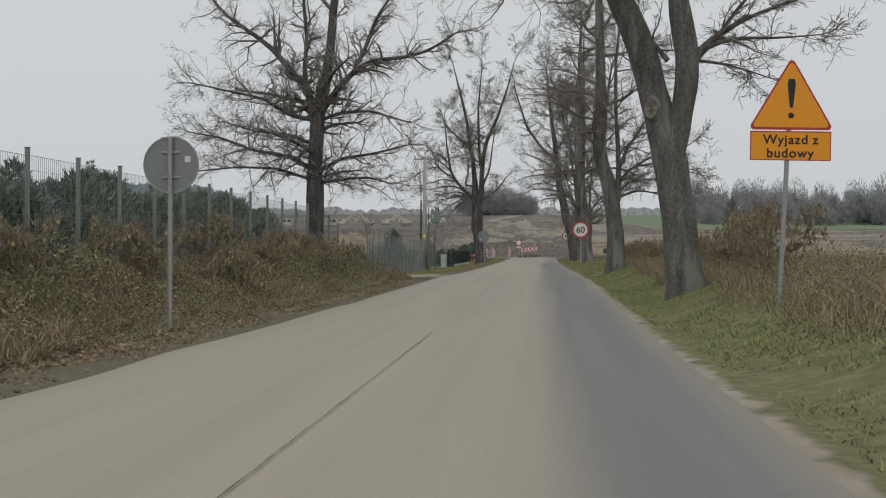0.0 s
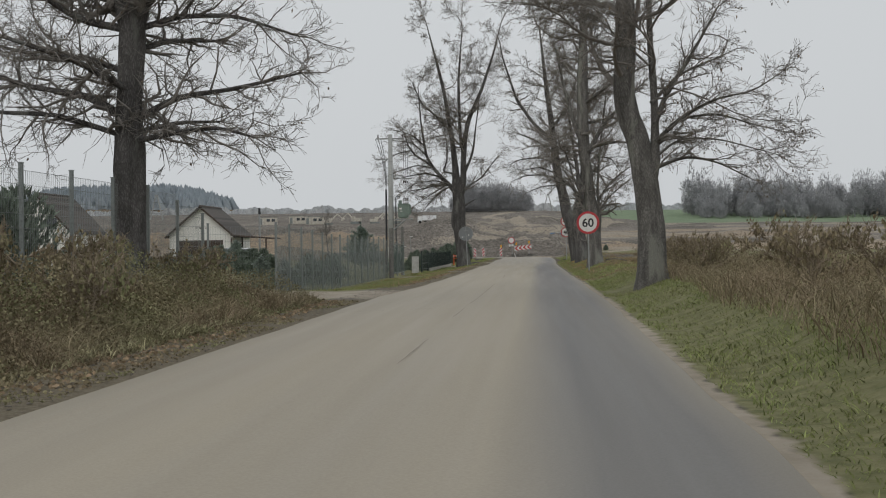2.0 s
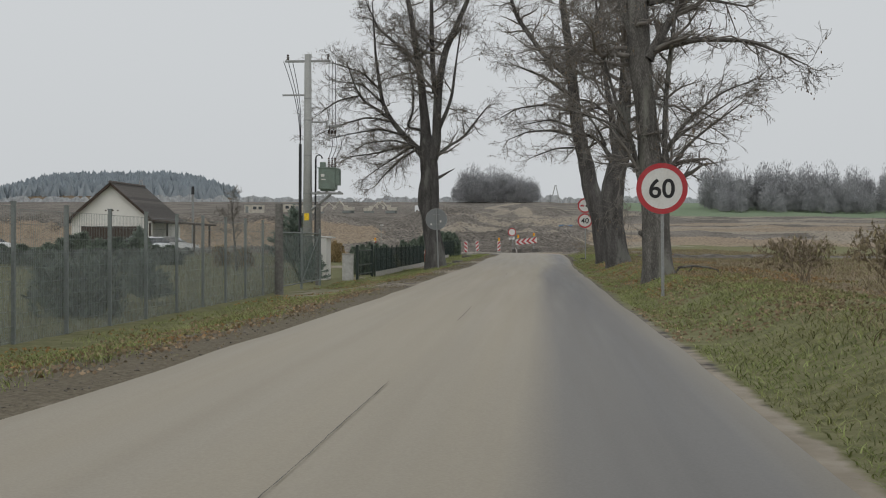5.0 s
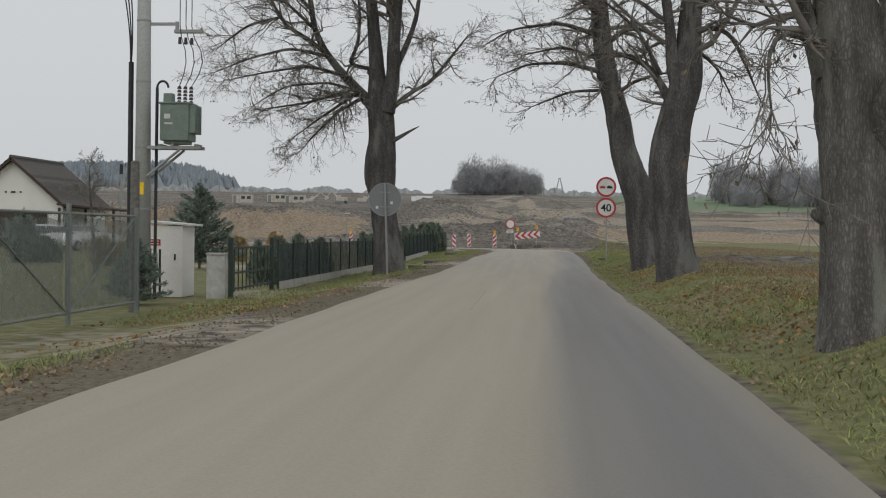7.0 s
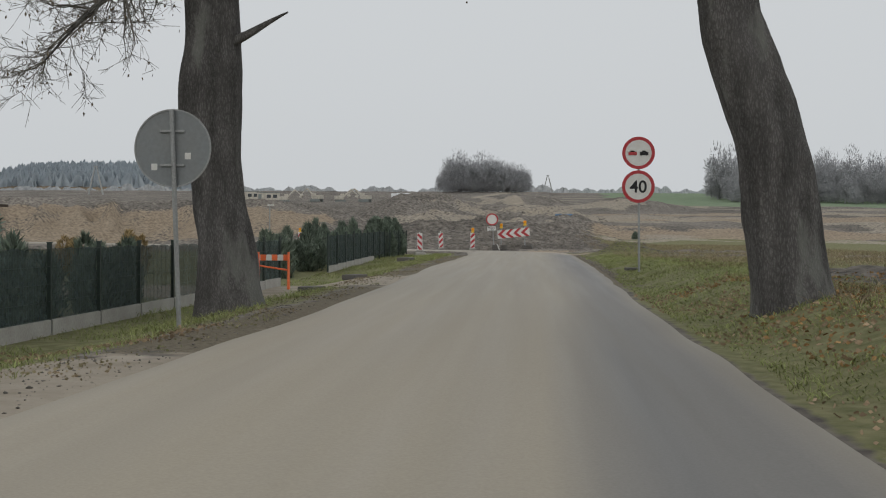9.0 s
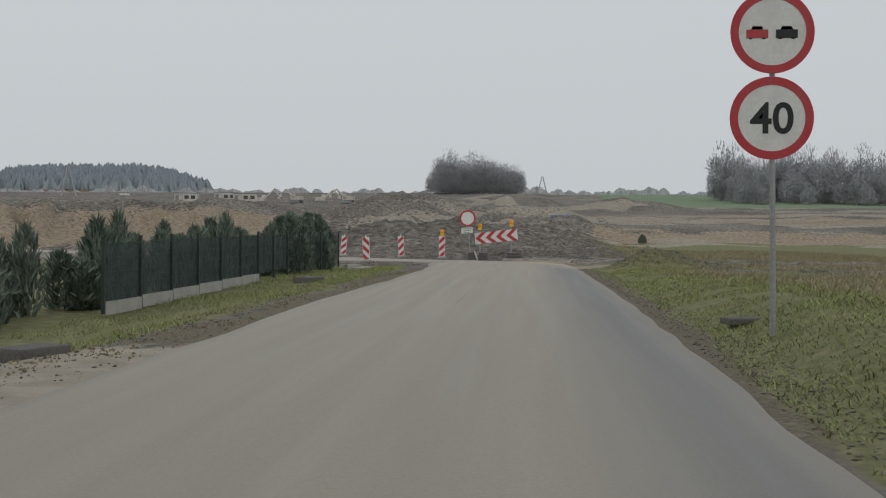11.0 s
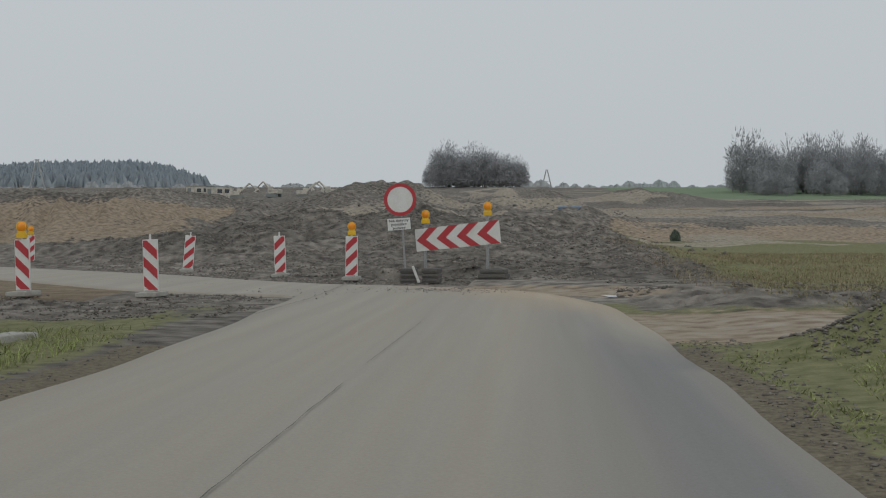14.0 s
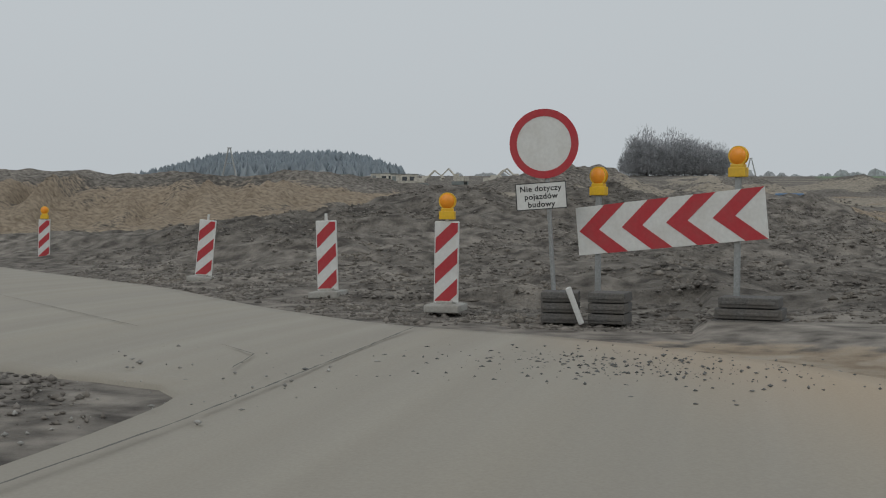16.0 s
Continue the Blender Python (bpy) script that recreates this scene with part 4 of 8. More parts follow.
# tall tree with drooping leafy branches on its field side
TRUNK = [limb(0.02, (0.06, -0.1, 0.36), (0.06, 0.5, 0.335), (0.05, 1.3, 0.315), (-0.06, 2.45, 0.32), (-0.16, 3.05, 0.29), (-0.28, 3.6, 0.29), (-0.5, 4.2, 0.265), (-0.6, 4.8, 0.255), (-0.55, 5.4, 0.25), (-0.5, 6.0, 0.245), (-0.52, 7.7, 0.2), (-0.6, 11, 0.13), (-0.8, 15.5, 0.04)),
         limb(0.05, (-0.02, 1.9, 0.05), (0.04, 2.5, 0.19), (0.17, 2.95, 0.14), (0.2, 3.6, 0.1), (0.18, 4.8, 0.085), (0.1, 5.9, 0.075), (0.08, 8.0, 0.06), (0.5, 12.0, 0.025))]
SIDES = [limb(0.2, (0.2, 2.8, 0.055), (0.95, 3.1, 0.036), (1.75, 2.95, 0.024), (2.65, 2.5, 0.012)), limb(-0.15, (0.2, 3.45, 0.06), (0.84, 4.05, 0.046), (1.64, 4.45, 0.028), (2.55, 4.6, 0.018), (3.2, 5.05, 0.011)), limb(0.25, (0.8, 4.0, 0.036), (1.75, 4.15, 0.024), (2.55, 3.9, 0.018), (3.45, 3.7, 0.011)),
         limb(0.1, (0.2, 3.9, 0.07), (0.44, 4.55, 0.057), (0.73, 5.0, 0.046), (1.3, 5.9, 0.034), (1.8, 6.8, 0.016)), limb(-0.3, (0.25, 3.1, 0.036), (0.73, 3.5, 0.025), (1.64, 3.45, 0.018), (3.0, 3.0, 0.01)), limb(0.5, (0.1, 4.4, 0.05), (0.9, 5.2, 0.036), (2.0, 5.7, 0.02)), limb(1.2, (0.15, 3.3, 0.05), (0.7, 3.7, 0.03), (1.3, 3.8, 0.015))]
bare_tree("tall_tree", 2.85, -112.35, 0.33, TRUNK + SIDES, 31, "tall bare roadside tree with mossy ridged bark", start=4.6, free=range(2, 9), twigs=5.5, twig_len=1.1, per_m=2.1, reach=3.7, rise=0.35, droop=0.3, leaves=2600, shape=lime_shape)

# stout tree with swollen knots, many steep stems above them
TRUNK = [limb(0.02, (0.02, -0.1, 0.44), (-0.04, 0.45, 0.36), (-0.08, 0.8, 0.345), (-0.1, 1.7, 0.33), (-0.11, 2.1, 0.365), (-0.14, 2.45, 0.385), (-0.2, 2.85, 0.32), (-0.25, 3.3, 0.285), (-0.3, 3.75, 0.26), (-0.36, 4.5, 0.26), (-0.5, 5.4, 0.275), (-0.57, 7.0, 0.27), (-0.57, 9.0, 0.24), (-0.53, 10.7, 0.18), (-0.4, 16, 0.04))]
ARMS = [limb(0.04, (0.12, 2.2, 0.18), (0.17, 2.6, 0.13), (0.16, 3.2, 0.075), (0.13, 3.8, 0.065), (0.2, 5.0, 0.055), (0.6, 8.5, 0.03)), limb(-0.2, (0.15, 2.6, 0.08), (0.35, 3.0, 0.05), (0.64, 3.4, 0.036), (1.1, 3.8, 0.025), (1.9, 4.4, 0.014)), limb(0.2, (0.15, 3.3, 0.045), (0.5, 3.7, 0.032), (0.95, 4.0, 0.022), (2.0, 4.7, 0.01)),
        limb(-0.05, (-0.4, 2.55, 0.12), (-0.56, 3.0, 0.07), (-0.66, 3.45, 0.06), (-0.78, 3.85, 0.055), (-1.0, 4.3, 0.045), (-1.5, 6.0, 0.025)), limb(-0.25, (-0.5, 2.85, 0.04), (-0.83, 3.05, 0.028), (-1.0, 2.75, 0.018), (-0.95, 2.2, 0.01))]
SIDES = [limb(0.2, (-0.3, 5.6, 0.14), (0.35, 6.75, 0.09), (1.27, 7.85, 0.064), (2.55, 9.1, 0.03)), limb(-0.2, (-0.25, 5.8, 0.085), (0.9, 6.05, 0.064), (2.2, 5.95, 0.044), (3.45, 5.3, 0.014)), limb(0.25, (0.0, 3.0, 0.06), (0.72, 4.1, 0.045), (1.64, 4.85, 0.028), (2.55, 5.2, 0.014)), limb(-0.25, (-0.4, 8.0, 0.085), (0.72, 8.8, 0.064), (2.2, 9.5, 0.03)), limb(0.2, (-0.65, 6.2, 0.115), (-1.03, 7.3, 0.09), (-1.4, 8.8, 0.07), (-1.8, 10.8, 0.03)), limb(0.6, (-0.3, 7.0, 0.08), (0.8, 7.3, 0.05), (2.4, 7.2, 0.02)), limb(-0.2, (-0.6, 3.4, 0.05), (-1.2, 4.0, 0.035), (-2.2, 4.3, 0.018))]
bare_tree("leaning_tree", 2.98, -84.3, 0.15, TRUNK + ARMS + SIDES, 37, "stout bare roadside tree with swollen knots on its trunk", start=5.0, per_m=1.9, reach=3.8, rise=0.35, droop=0.3, leaves=2600, shape=lime_shape, free=range(1, 13), twigs=5.0, twig_len=1.2,
          stubs=[limb(0.3, (-0.3, 1.22, 0.1), (-0.44, 1.25, 0.09), (-0.5, 1.27, 0.03)), limb(-0.5, (0.05, 1.75, 0.16), (0.1, 2.15, 0.2), (0.13, 2.45, 0.14), (0.14, 2.7, 0.01))])

# dark tree that bends back on itself
TRUNK = [limb(0.02, (0.1, -0.1, 0.47), (-0.02, 0.5, 0.43), (-0.1, 1.15, 0.41), (-0.18, 1.8, 0.415), (-0.21, 2.5, 0.425), (-0.18, 3.0, 0.42), (-0.12, 3.5, 0.4), (0.02, 4.05, 0.375), (0.17, 4.5, 0.345), (0.2, 5.1, 0.285), (0.24, 5.7, 0.26), (0.29, 6.4, 0.235), (0.3, 8.0, 0.19), (0.4, 11.5, 0.12), (0.4, 17, 0.04))]
ARMS = [limb(0.1, (-0.1, 3.9, 0.12), (-0.3, 4.3, 0.09), (-0.45, 4.65, 0.078), (-0.8, 5.0, 0.063), (-1.35, 5.2, 0.048), (-1.95, 5.15, 0.025)), limb(0.03, (0.0, 4.5, 0.19), (-0.13, 4.95, 0.145), (-0.17, 5.6, 0.115), (-0.28, 6.35, 0.1), (-0.5, 7.6, 0.075), (-0.9, 11, 0.03)), limb(-0.2, (0.3, 5.6, 0.085), (0.6, 5.75, 0.062), (1.1, 5.6, 0.048), (1.46, 4.75, 0.03), (1.72, 4.05, 0.014)),
        limb(0.3, (0.25, 6.0, 0.08), (0.9, 6.6, 0.055), (1.9, 6.5, 0.03), (2.5, 5.6, 0.012)), limb(-0.3, (-0.4, 4.7, 0.05), (-0.9, 5.6, 0.036), (-1.7, 6.2, 0.018)), limb(0.2, (-0.15, 5.7, 0.06), (-0.9, 6.4, 0.04), (-1.9, 6.6, 0.018)), limb(0.4, (0.3, 5.3, 0.05), (0.9, 4.9, 0.03), (1.3, 4.2, 0.012))]
bare_tree("stout_tree", 2.92, -68.8, 0.12, TRUNK + ARMS, 41, "stout dark bare roadside tree with a bent trunk", bark=BARK_DARK, start=5.0, per_m=2.2, reach=4.2, rise=0.3, droop=0.45, leaves=2400, shape=lime_shape, free=(1, 3, 4, 5, 6, 7), twigs=4.6, twig_len=1.1)

# tree leaning over the road from beside it
TRUNK = [limb(0.02, (0.08, -0.1, 0.47), (-0.02, 0.6, 0.43), (-0.12, 1.2, 0.435), (-0.24, 2.0, 0.425), (-0.38, 2.6, 0.405), (-0.52, 3.0, 0.395), (-0.72, 3.45, 0.365), (-0.76, 3.75, 0.345), (-0.88, 4.5, 0.335), (-1.06, 5.2, 0.31), (-1.25, 6.0, 0.28), (-1.42, 7.4, 0.25), (-1.6, 9.4, 0.2), (-1.9, 11.5, 0.15), (-2.3, 15.5, 0.05))]
ARMS = [limb(0.12, (-1.5, 8.2, 0.14), (-2.7, 9.3, 0.11), (-3.9, 11.0, 0.085), (-4.8, 13.8, 0.05), (-5.1, 15.3, 0.02)), limb(-0.2, (-1.6, 9.0, 0.12), (-0.6, 10.4, 0.085), (0.2, 12.6, 0.05), (0.5, 15, 0.02)), limb(0.1, (-1.1, 6.6, 0.085), (-0.6, 7.0, 0.065), (-0.1, 6.95, 0.045), (0.4, 6.5, 0.02)), limb(-0.15, (-1.25, 5.7, 0.08), (-2.3, 5.95, 0.048), (-3.4, 5.9, 0.03), (-4.3, 5.5, 0.013)), limb(0.15, (-1.3, 6.7, 0.08), (-2.5, 7.15, 0.048), (-3.9, 7.0, 0.03), (-4.7, 6.55, 0.013)), limb(0.35, (-1.2, 5.2, 0.05), (-2.2, 5.2, 0.035), (-3.3, 4.8, 0.015)),
        limb(-0.3, (-1.35, 7.3, 0.09), (-2.6, 8.2, 0.06), (-3.9, 8.7, 0.03)), limb(-0.4, (-1.1, 4.9, 0.07), (-0.5, 5.4, 0.05), (0.4, 5.6, 0.025)), limb(0.3, (-1.2, 6.0, 0.06), (-2.4, 6.5, 0.04), (-3.6, 6.3, 0.015))]
bare_tree("hooked_tree", 2.88, -61.7, 0.1, TRUNK + ARMS, 43, "dark bare roadside tree with a hooked leaning trunk", bark=BARK_DARK, start=6.6, per_m=1.9, reach=4.0, rise=0.25, droop=0.4, leaves=2200, shape=lime_shape, free=range(1, 10), twigs=4.8, twig_len=1.25)

# tree on the garden side, its crown hung towards the gardens
TRUNK = [limb(0.02, (0.06, -0.2, 0.52), (-0.02, 0.9, 0.44), (-0.14, 1.5, 0.41), (-0.27, 2.4, 0.425), (-0.36, 3.3, 0.52), (-0.32, 3.85, 0.47), (-0.29, 4.3, 0.41), (-0.31, 5.1, 0.42), (-0.44, 5.8, 0.36), (-0.5, 6.6, 0.245), (-0.57, 7.7, 0.205), (-0.7, 8.9, 0.18), (-0.92, 10.4, 0.15), (-1.28, 12.6, 0.12), (-1.92, 15.2, 0.08), (-2.5, 17.5, 0.03)),
         limb(-0.03, (-0.12, 5.2, 0.28), (0.09, 6.2, 0.225), (0.1, 7.2, 0.205), (0.18, 8.8, 0.18), (0.5, 10.4, 0.15), (1.5, 12.6, 0.11), (2.35, 15.1, 0.07), (2.9, 17.2, 0.025)), limb(0.12, (-0.5, 5.3, 0.2), (-0.95, 5.85, 0.145), (-1.6, 6.45, 0.125), (-2.2, 7.2, 0.112), (-2.6, 8.0, 0.094), (-2.76, 8.9, 0.084), (-3.0, 10.4, 0.056), (-3.2, 13, 0.025))]
ARMS = [limb(0.05, (0.0, 8.4, 0.13), (-0.1, 9.6, 0.12), (-0.18, 11.7, 0.1), (-0.2, 13.3, 0.085), (0.1, 17.2, 0.025)), limb(0.3, (-0.65, 9.4, 0.1), (-1.75, 10.7, 0.075), (-2.9, 11.7, 0.05), (-3.7, 13.4, 0.02)), limb(-0.15, (-2.1, 7.1, 0.08), (-2.85, 7.65, 0.066), (-3.4, 7.95, 0.056), (-3.8, 8.6, 0.047), (-4.2, 9.8, 0.025)), limb(0.1, (0.05, 5.3, 0.1), (0.62, 5.82, 0.065), (1.32, 6.2, 0.055), (1.9, 6.95, 0.046), (2.5, 7.75, 0.02)), limb(0.1, (0.15, 6.6, 0.12), (0.56, 7.5, 0.083), (0.81, 8.3, 0.074), (1.0, 10, 0.04), (1.4, 13, 0.02)),
        limb(0.3, (-0.8, 5.75, 0.075), (-1.8, 5.8, 0.05), (-2.9, 5.55, 0.038), (-4.4, 5.4, 0.018)), limb(-0.3, (-1.3, 6.3, 0.065), (-2.55, 6.65, 0.047), (-3.85, 6.4, 0.028), (-5.0, 6.1, 0.015))]
SIDES = [limb(-0.2, (-0.85, 5.7, 0.065), (-1.6, 5.25, 0.04), (-2.3, 4.55, 0.028), (-2.8, 3.9, 0.015)), limb(0.25, (-3.6, 8.3, 0.055), (-4.8, 8.1, 0.038), (-5.9, 7.4, 0.016)), limb(0.5, (-1.0, 5.9, 0.07), (-1.5, 5.6, 0.05), (-2.6, 5.0, 0.03), (-3.6, 4.4, 0.015)), limb(-0.4, (-2.0, 7.0, 0.06), (-3.2, 7.2, 0.045), (-4.4, 6.8, 0.03), (-5.4, 6.3, 0.014)),
         limb(0.3, (-2.5, 7.9, 0.06), (-3.6, 8.9, 0.04), (-4.9, 9.1, 0.02)), limb(-0.5, (-0.9, 5.8, 0.06), (-1.9, 6.1, 0.04), (-3.2, 5.9, 0.025), (-4.1, 5.2, 0.012)), limb(-0.8, (-2.7, 8.6, 0.06), (-3.4, 9.3, 0.04), (-4.6, 9.6, 0.02)), limb(0.1, (-0.6, 6.6, 0.07), (-1.4, 6.75, 0.065), (-1.1, 7.4, 0.056), (-1.05, 8.4, 0.04), (-1.3, 10, 0.02))]
bare_tree("verge_tree", -5.06, -57.3, -0.1, TRUNK + ARMS + SIDES, 53, "bare roadside tree with a hollow bulging trunk and a broken stub", start=7.6, per_m=1.25, reach=3.8, rise=0.45, droop=0.4, leaves=5200, shape=lime_shape, free=(4, 5, 6, 8, 9, 10, 11, 12, 13, 14, 15, 16, 17), twigs=6.0, twig_len=1.35,
          stubs=[limb(0.1, (-0.05, 4.2, 0.09), (0.3, 4.35, 0.065), (0.65, 4.6, 0.04), (0.95, 4.75, 0.012)), limb(-0.3, (-0.4, 2.8, 0.16), (-0.6, 3.3, 0.24), (-0.5, 3.75, 0.14), (-0.42, 4.0, 0.01))], bark=BARK_DARK)


# healed scar of a lost limb on the forked tree
bm = bmesh.new()
for i in range(4):
    ring_r, ring_y = (0.22, 0.17, 0.1, 0.015)[i], (0.02, -0.09, -0.05, -0.035)[i]
    row = [bm.verts.new((ring_r * 0.72 * math.cos(a) * (1 + 0.12 * math.sin(2 * a + i)), ring_y + 0.02 * math.sin(3 * a), ring_r * 1.15 * math.sin(a))) for a in [k * math.pi / 10 for k in range(20)]]
    if i:
        for k in range(20):
            bm.faces.new((prev[k], prev[(k + 1) % 20], row[(k + 1) % 20], row[k]))
    prev = row
bm.faces.new(prev)
bmesh.ops.recalc_face_normals(bm, faces=bm.faces)
scar = part("branch_scar", bm, SCAR, forked, "pale healed branch scar")
scar.location, scar.rotation_euler = (-0.66, -0.24, 3.55), (0.0, 0.0, -0.35)
# ---- road signs and barriers ----
def post(parent, x, y, z0, z1, r=0.03, lean=(0.0, 0.0), name="post"):
    bm = bmesh.new()
    rod(bm, (x + lean[0], y + lean[1], z0), (x, y, z1), r, r, 12)
    rod(bm, (x, y, z1), (x, y, z1 + 0.012), r * 1.12, r * 0.9, 12)
    return part(name, bm, STEEL, parent, smooth_shade=False)


def sign_back(x, y, z, dia, height, lean, label):
    """A round traffic sign seen from behind, with its rim, clamps and post."""
    th = thing("round_sign", pose(x, y, z), label, "road sign")
    h = height - z
    bm = bmesh.new()
    plate(bm, circle(dia / 2, 48, 0, h), 0.004)
    part("plate", bm, SIGN_BACK, th)
    bm = bmesh.new()
    ring(bm, dia / 2 + 0.006, dia / 2 - 0.012, 0.022, -0.009, 48, h)
    part("rim", bm, STEEL, th)
    post(th, 0, -0.045, 0, h + dia / 2 - 0.02, 0.03, lean)
    for dz in (-0.22 * dia, 0.22 * dia):
        bm = bmesh.new()
        box(bm, (0, -0.012, h + dz), (0.32 * dia, 0.022, 0.03), 0.004)
        rod(bm, (0, -0.085, h + dz), (0, -0.075, h + dz), 0.016, seg=8)
        part("clamp", bm, STEEL, th)
    for sx, sz in ((0.2, -0.1), (-0.24, -0.24)) if dia > 0.8 else ((0.3, 0.1),):
        bm = bmesh.new()
        box(bm, (sx * dia, -0.0035, h + sz * dia), (0.075, 0.003, 0.08))
        part("sticker", bm, WHITE, th, "pale paper sticker")
    return th


def speed_sign(x, y, z, centres, dia, label, lean=(0, 0)):
    """One or two round prohibition plates on a post; centres: (height, what it shows)."""
    th = thing("speed_sign" if len(centres) == 1 else "double_sign", pose(x, y, z), label, "road sign")
    top = 0
    for h, text in centres:
        h -= z
        top = max(top, h)
        bm = bmesh.new()
        plate(bm, circle(dia / 2 - 0.004, 48, 0, h), 0.004)
        face = part("plate", bm, WHITE, th)
        bm = bmesh.new()
        ring(bm, dia / 2, dia / 2 * 0.8, 0.006, -0.004, 48, h)
        part("border", bm, RED, face, "red border ring")
        if text == "cars":
            for sx, mat in ((-0.18, RED), (0.17, BLACK)):
                bm = bmesh.new()
                w = 0.13 * dia
                box(bm, (sx * dia, -0.003, h - 0.02 * dia), (2 * w, 0.004, 0.1 * dia), 0.002)
                plate(bm, [(sx * dia - w * 0.62, h + 0.01 * dia), (sx * dia + w * 0.62, h + 0.01 * dia), (sx * dia + w * 0.45, h + 0.07 * dia), (sx * dia - w * 0.45, h + 0.07 * dia)], 0.003)
                for wx in (-0.6, 0.6):
                    plate(bm, circle(0.026 * dia, 12, sx * dia + wx * w, h - 0.065 * dia), 0.003)
                part("car_mark", bm, mat, face)
        elif text:
            lettering(text, dia * 0.52, BLACK, face, (0, -0.003, h), 1.0, "numeral", dia * 0.009)
    post(th, 0, 0.04, 0, top + dia * 0.4, 0.03, lean)
    return th


sign_back(-4.79, -144.27, 0.05, 0.72, 2.15, (0.0, 0.0), "round traffic sign seen from its grey back")
sign_back(-4.58, -61.8, -0.08, 0.95, 2.13, (0.1, 0.0), "round traffic sign seen from its grey back beside a tree")
speed_sign(2.29, -91.9, 0.18, [(2.19, "60")], 0.95, "round white speed limit sign with red border on a post", (0.03, 0.0))
speed_sign(2.63, -44.42, 0.1, [(3.25, "cars"), (2.36, "40")], 0.86, "no overtaking sign above a speed limit sign on one post", (0.04, 0))


def triangle_sign():
    th = thing("warning_sign", pose(3.03, -144.0, 0.16), "orange triangular warning sign with an exclamation mark and a text plate", "road sign")

    def tri(w, h, z0, r, seg=6):
        pts = []
        for cx, cz, a0 in ((-w / 2 + r * 1.73, z0 + r, 150), (w / 2 - r * 1.73, z0 + r, 270), (0, z0 + h - 2 * r, 30)):
            for i in range(seg + 1):
                a = radians(a0 + 120 * i / seg)
                pts.append((cx + r * math.cos(a), cz + r * math.sin(a)))
        return pts
    bm = bmesh.new()
    plate(bm, tri(1.06, 0.92, 2.42, 0.045), 0.008)
    face = part("plate", bm, RED, th, "red-edged triangular plate")
    bm = bmesh.new()
    plate(bm, tri(0.97, 0.84, 2.452, 0.035), 0.006)
    o = part("field", bm, AMBER, face)
    o.location = (0, -0.004, 0)
    bm = bmesh.new()
    plate(bm, [(-0.02, 2.7), (0.02, 2.7), (0.05, 3.0), (0.035, 3.06), (-0.035, 3.06), (-0.05, 3.0)], 0.004)
    plate(bm, circle(0.037, 20, 0, 2.6), 0.004)
    o = part("exclamation_mark", bm, BLACK, face)
    o.location = (0, -0.008, 0)
    bm = bmesh.new()
    box(bm, (0, 0.004, 2.22), (1.0, 0.008, 0.37), 0.003)
    tp = part("text_plate", bm, AMBER, th, "orange plate with black lettering")
    bm = bmesh.new()
    for sx, sz, w, h in ((0, 0.178, 0.99, 0.012), (0, -0.178, 0.99, 0.012), (-0.492, 0, 0.012, 0.36), (0.492, 0, 0.012, 0.36)):
        box(bm, (sx, -0.002, 2.22 + sz), (w, 0.004, h))
    part("plate_edge", bm, RED, tp)
    lettering("Wyjazd z", 0.165, BLACK, tp, (0, -0.003, 2.3), 1.12, "lettering", 0.003)
    lettering("budowy", 0.165, BLACK, tp, (0, -0.003, 2.13), 1.12, "lettering", 0.003)
    post(th, 0, 0.04, -0.1, 3.1, 0.03, (-0.1, 0))
    th.rotation_euler = (0, radians(1.0), 0)


triangle_sign()


def lamp(parent, x, y, z):
    """A flashing warning lamp, unlit: yellow battery case and round amber lens."""
    bm = bmesh.new()
    box(bm, (x, y, z + 0.05), (0.19, 0.1, 0.1), 0.012)
    box(bm, (x, y, z + 0.115), (0.15, 0.08, 0.04), 0.01)
    case = part("lamp_case", bm, LAMP_CASE, parent, "yellow plastic lamp case")
    bm = bmesh.new()
    bmesh.ops.create_uvsphere(bm, u_segments=24, v_segments=14, radius=0.1, matrix=Matrix.Translation((x, y, z + 0.22)) @ Matrix.Diagonal((1, 0.62, 1, 1)))
    part("lens", bm, LENS, case, "amber ribbed lens", True)
    bm = bmesh.new()
    for yy in (-0.02, 0.02):
        ring(bm, 0.104, 0.088, 0.012, y + yy - 0.006, 28, 0)
    o = part("lens_rim", bm, LAMP_CASE, case)
    o.location = (x, 0, z + 0.22)


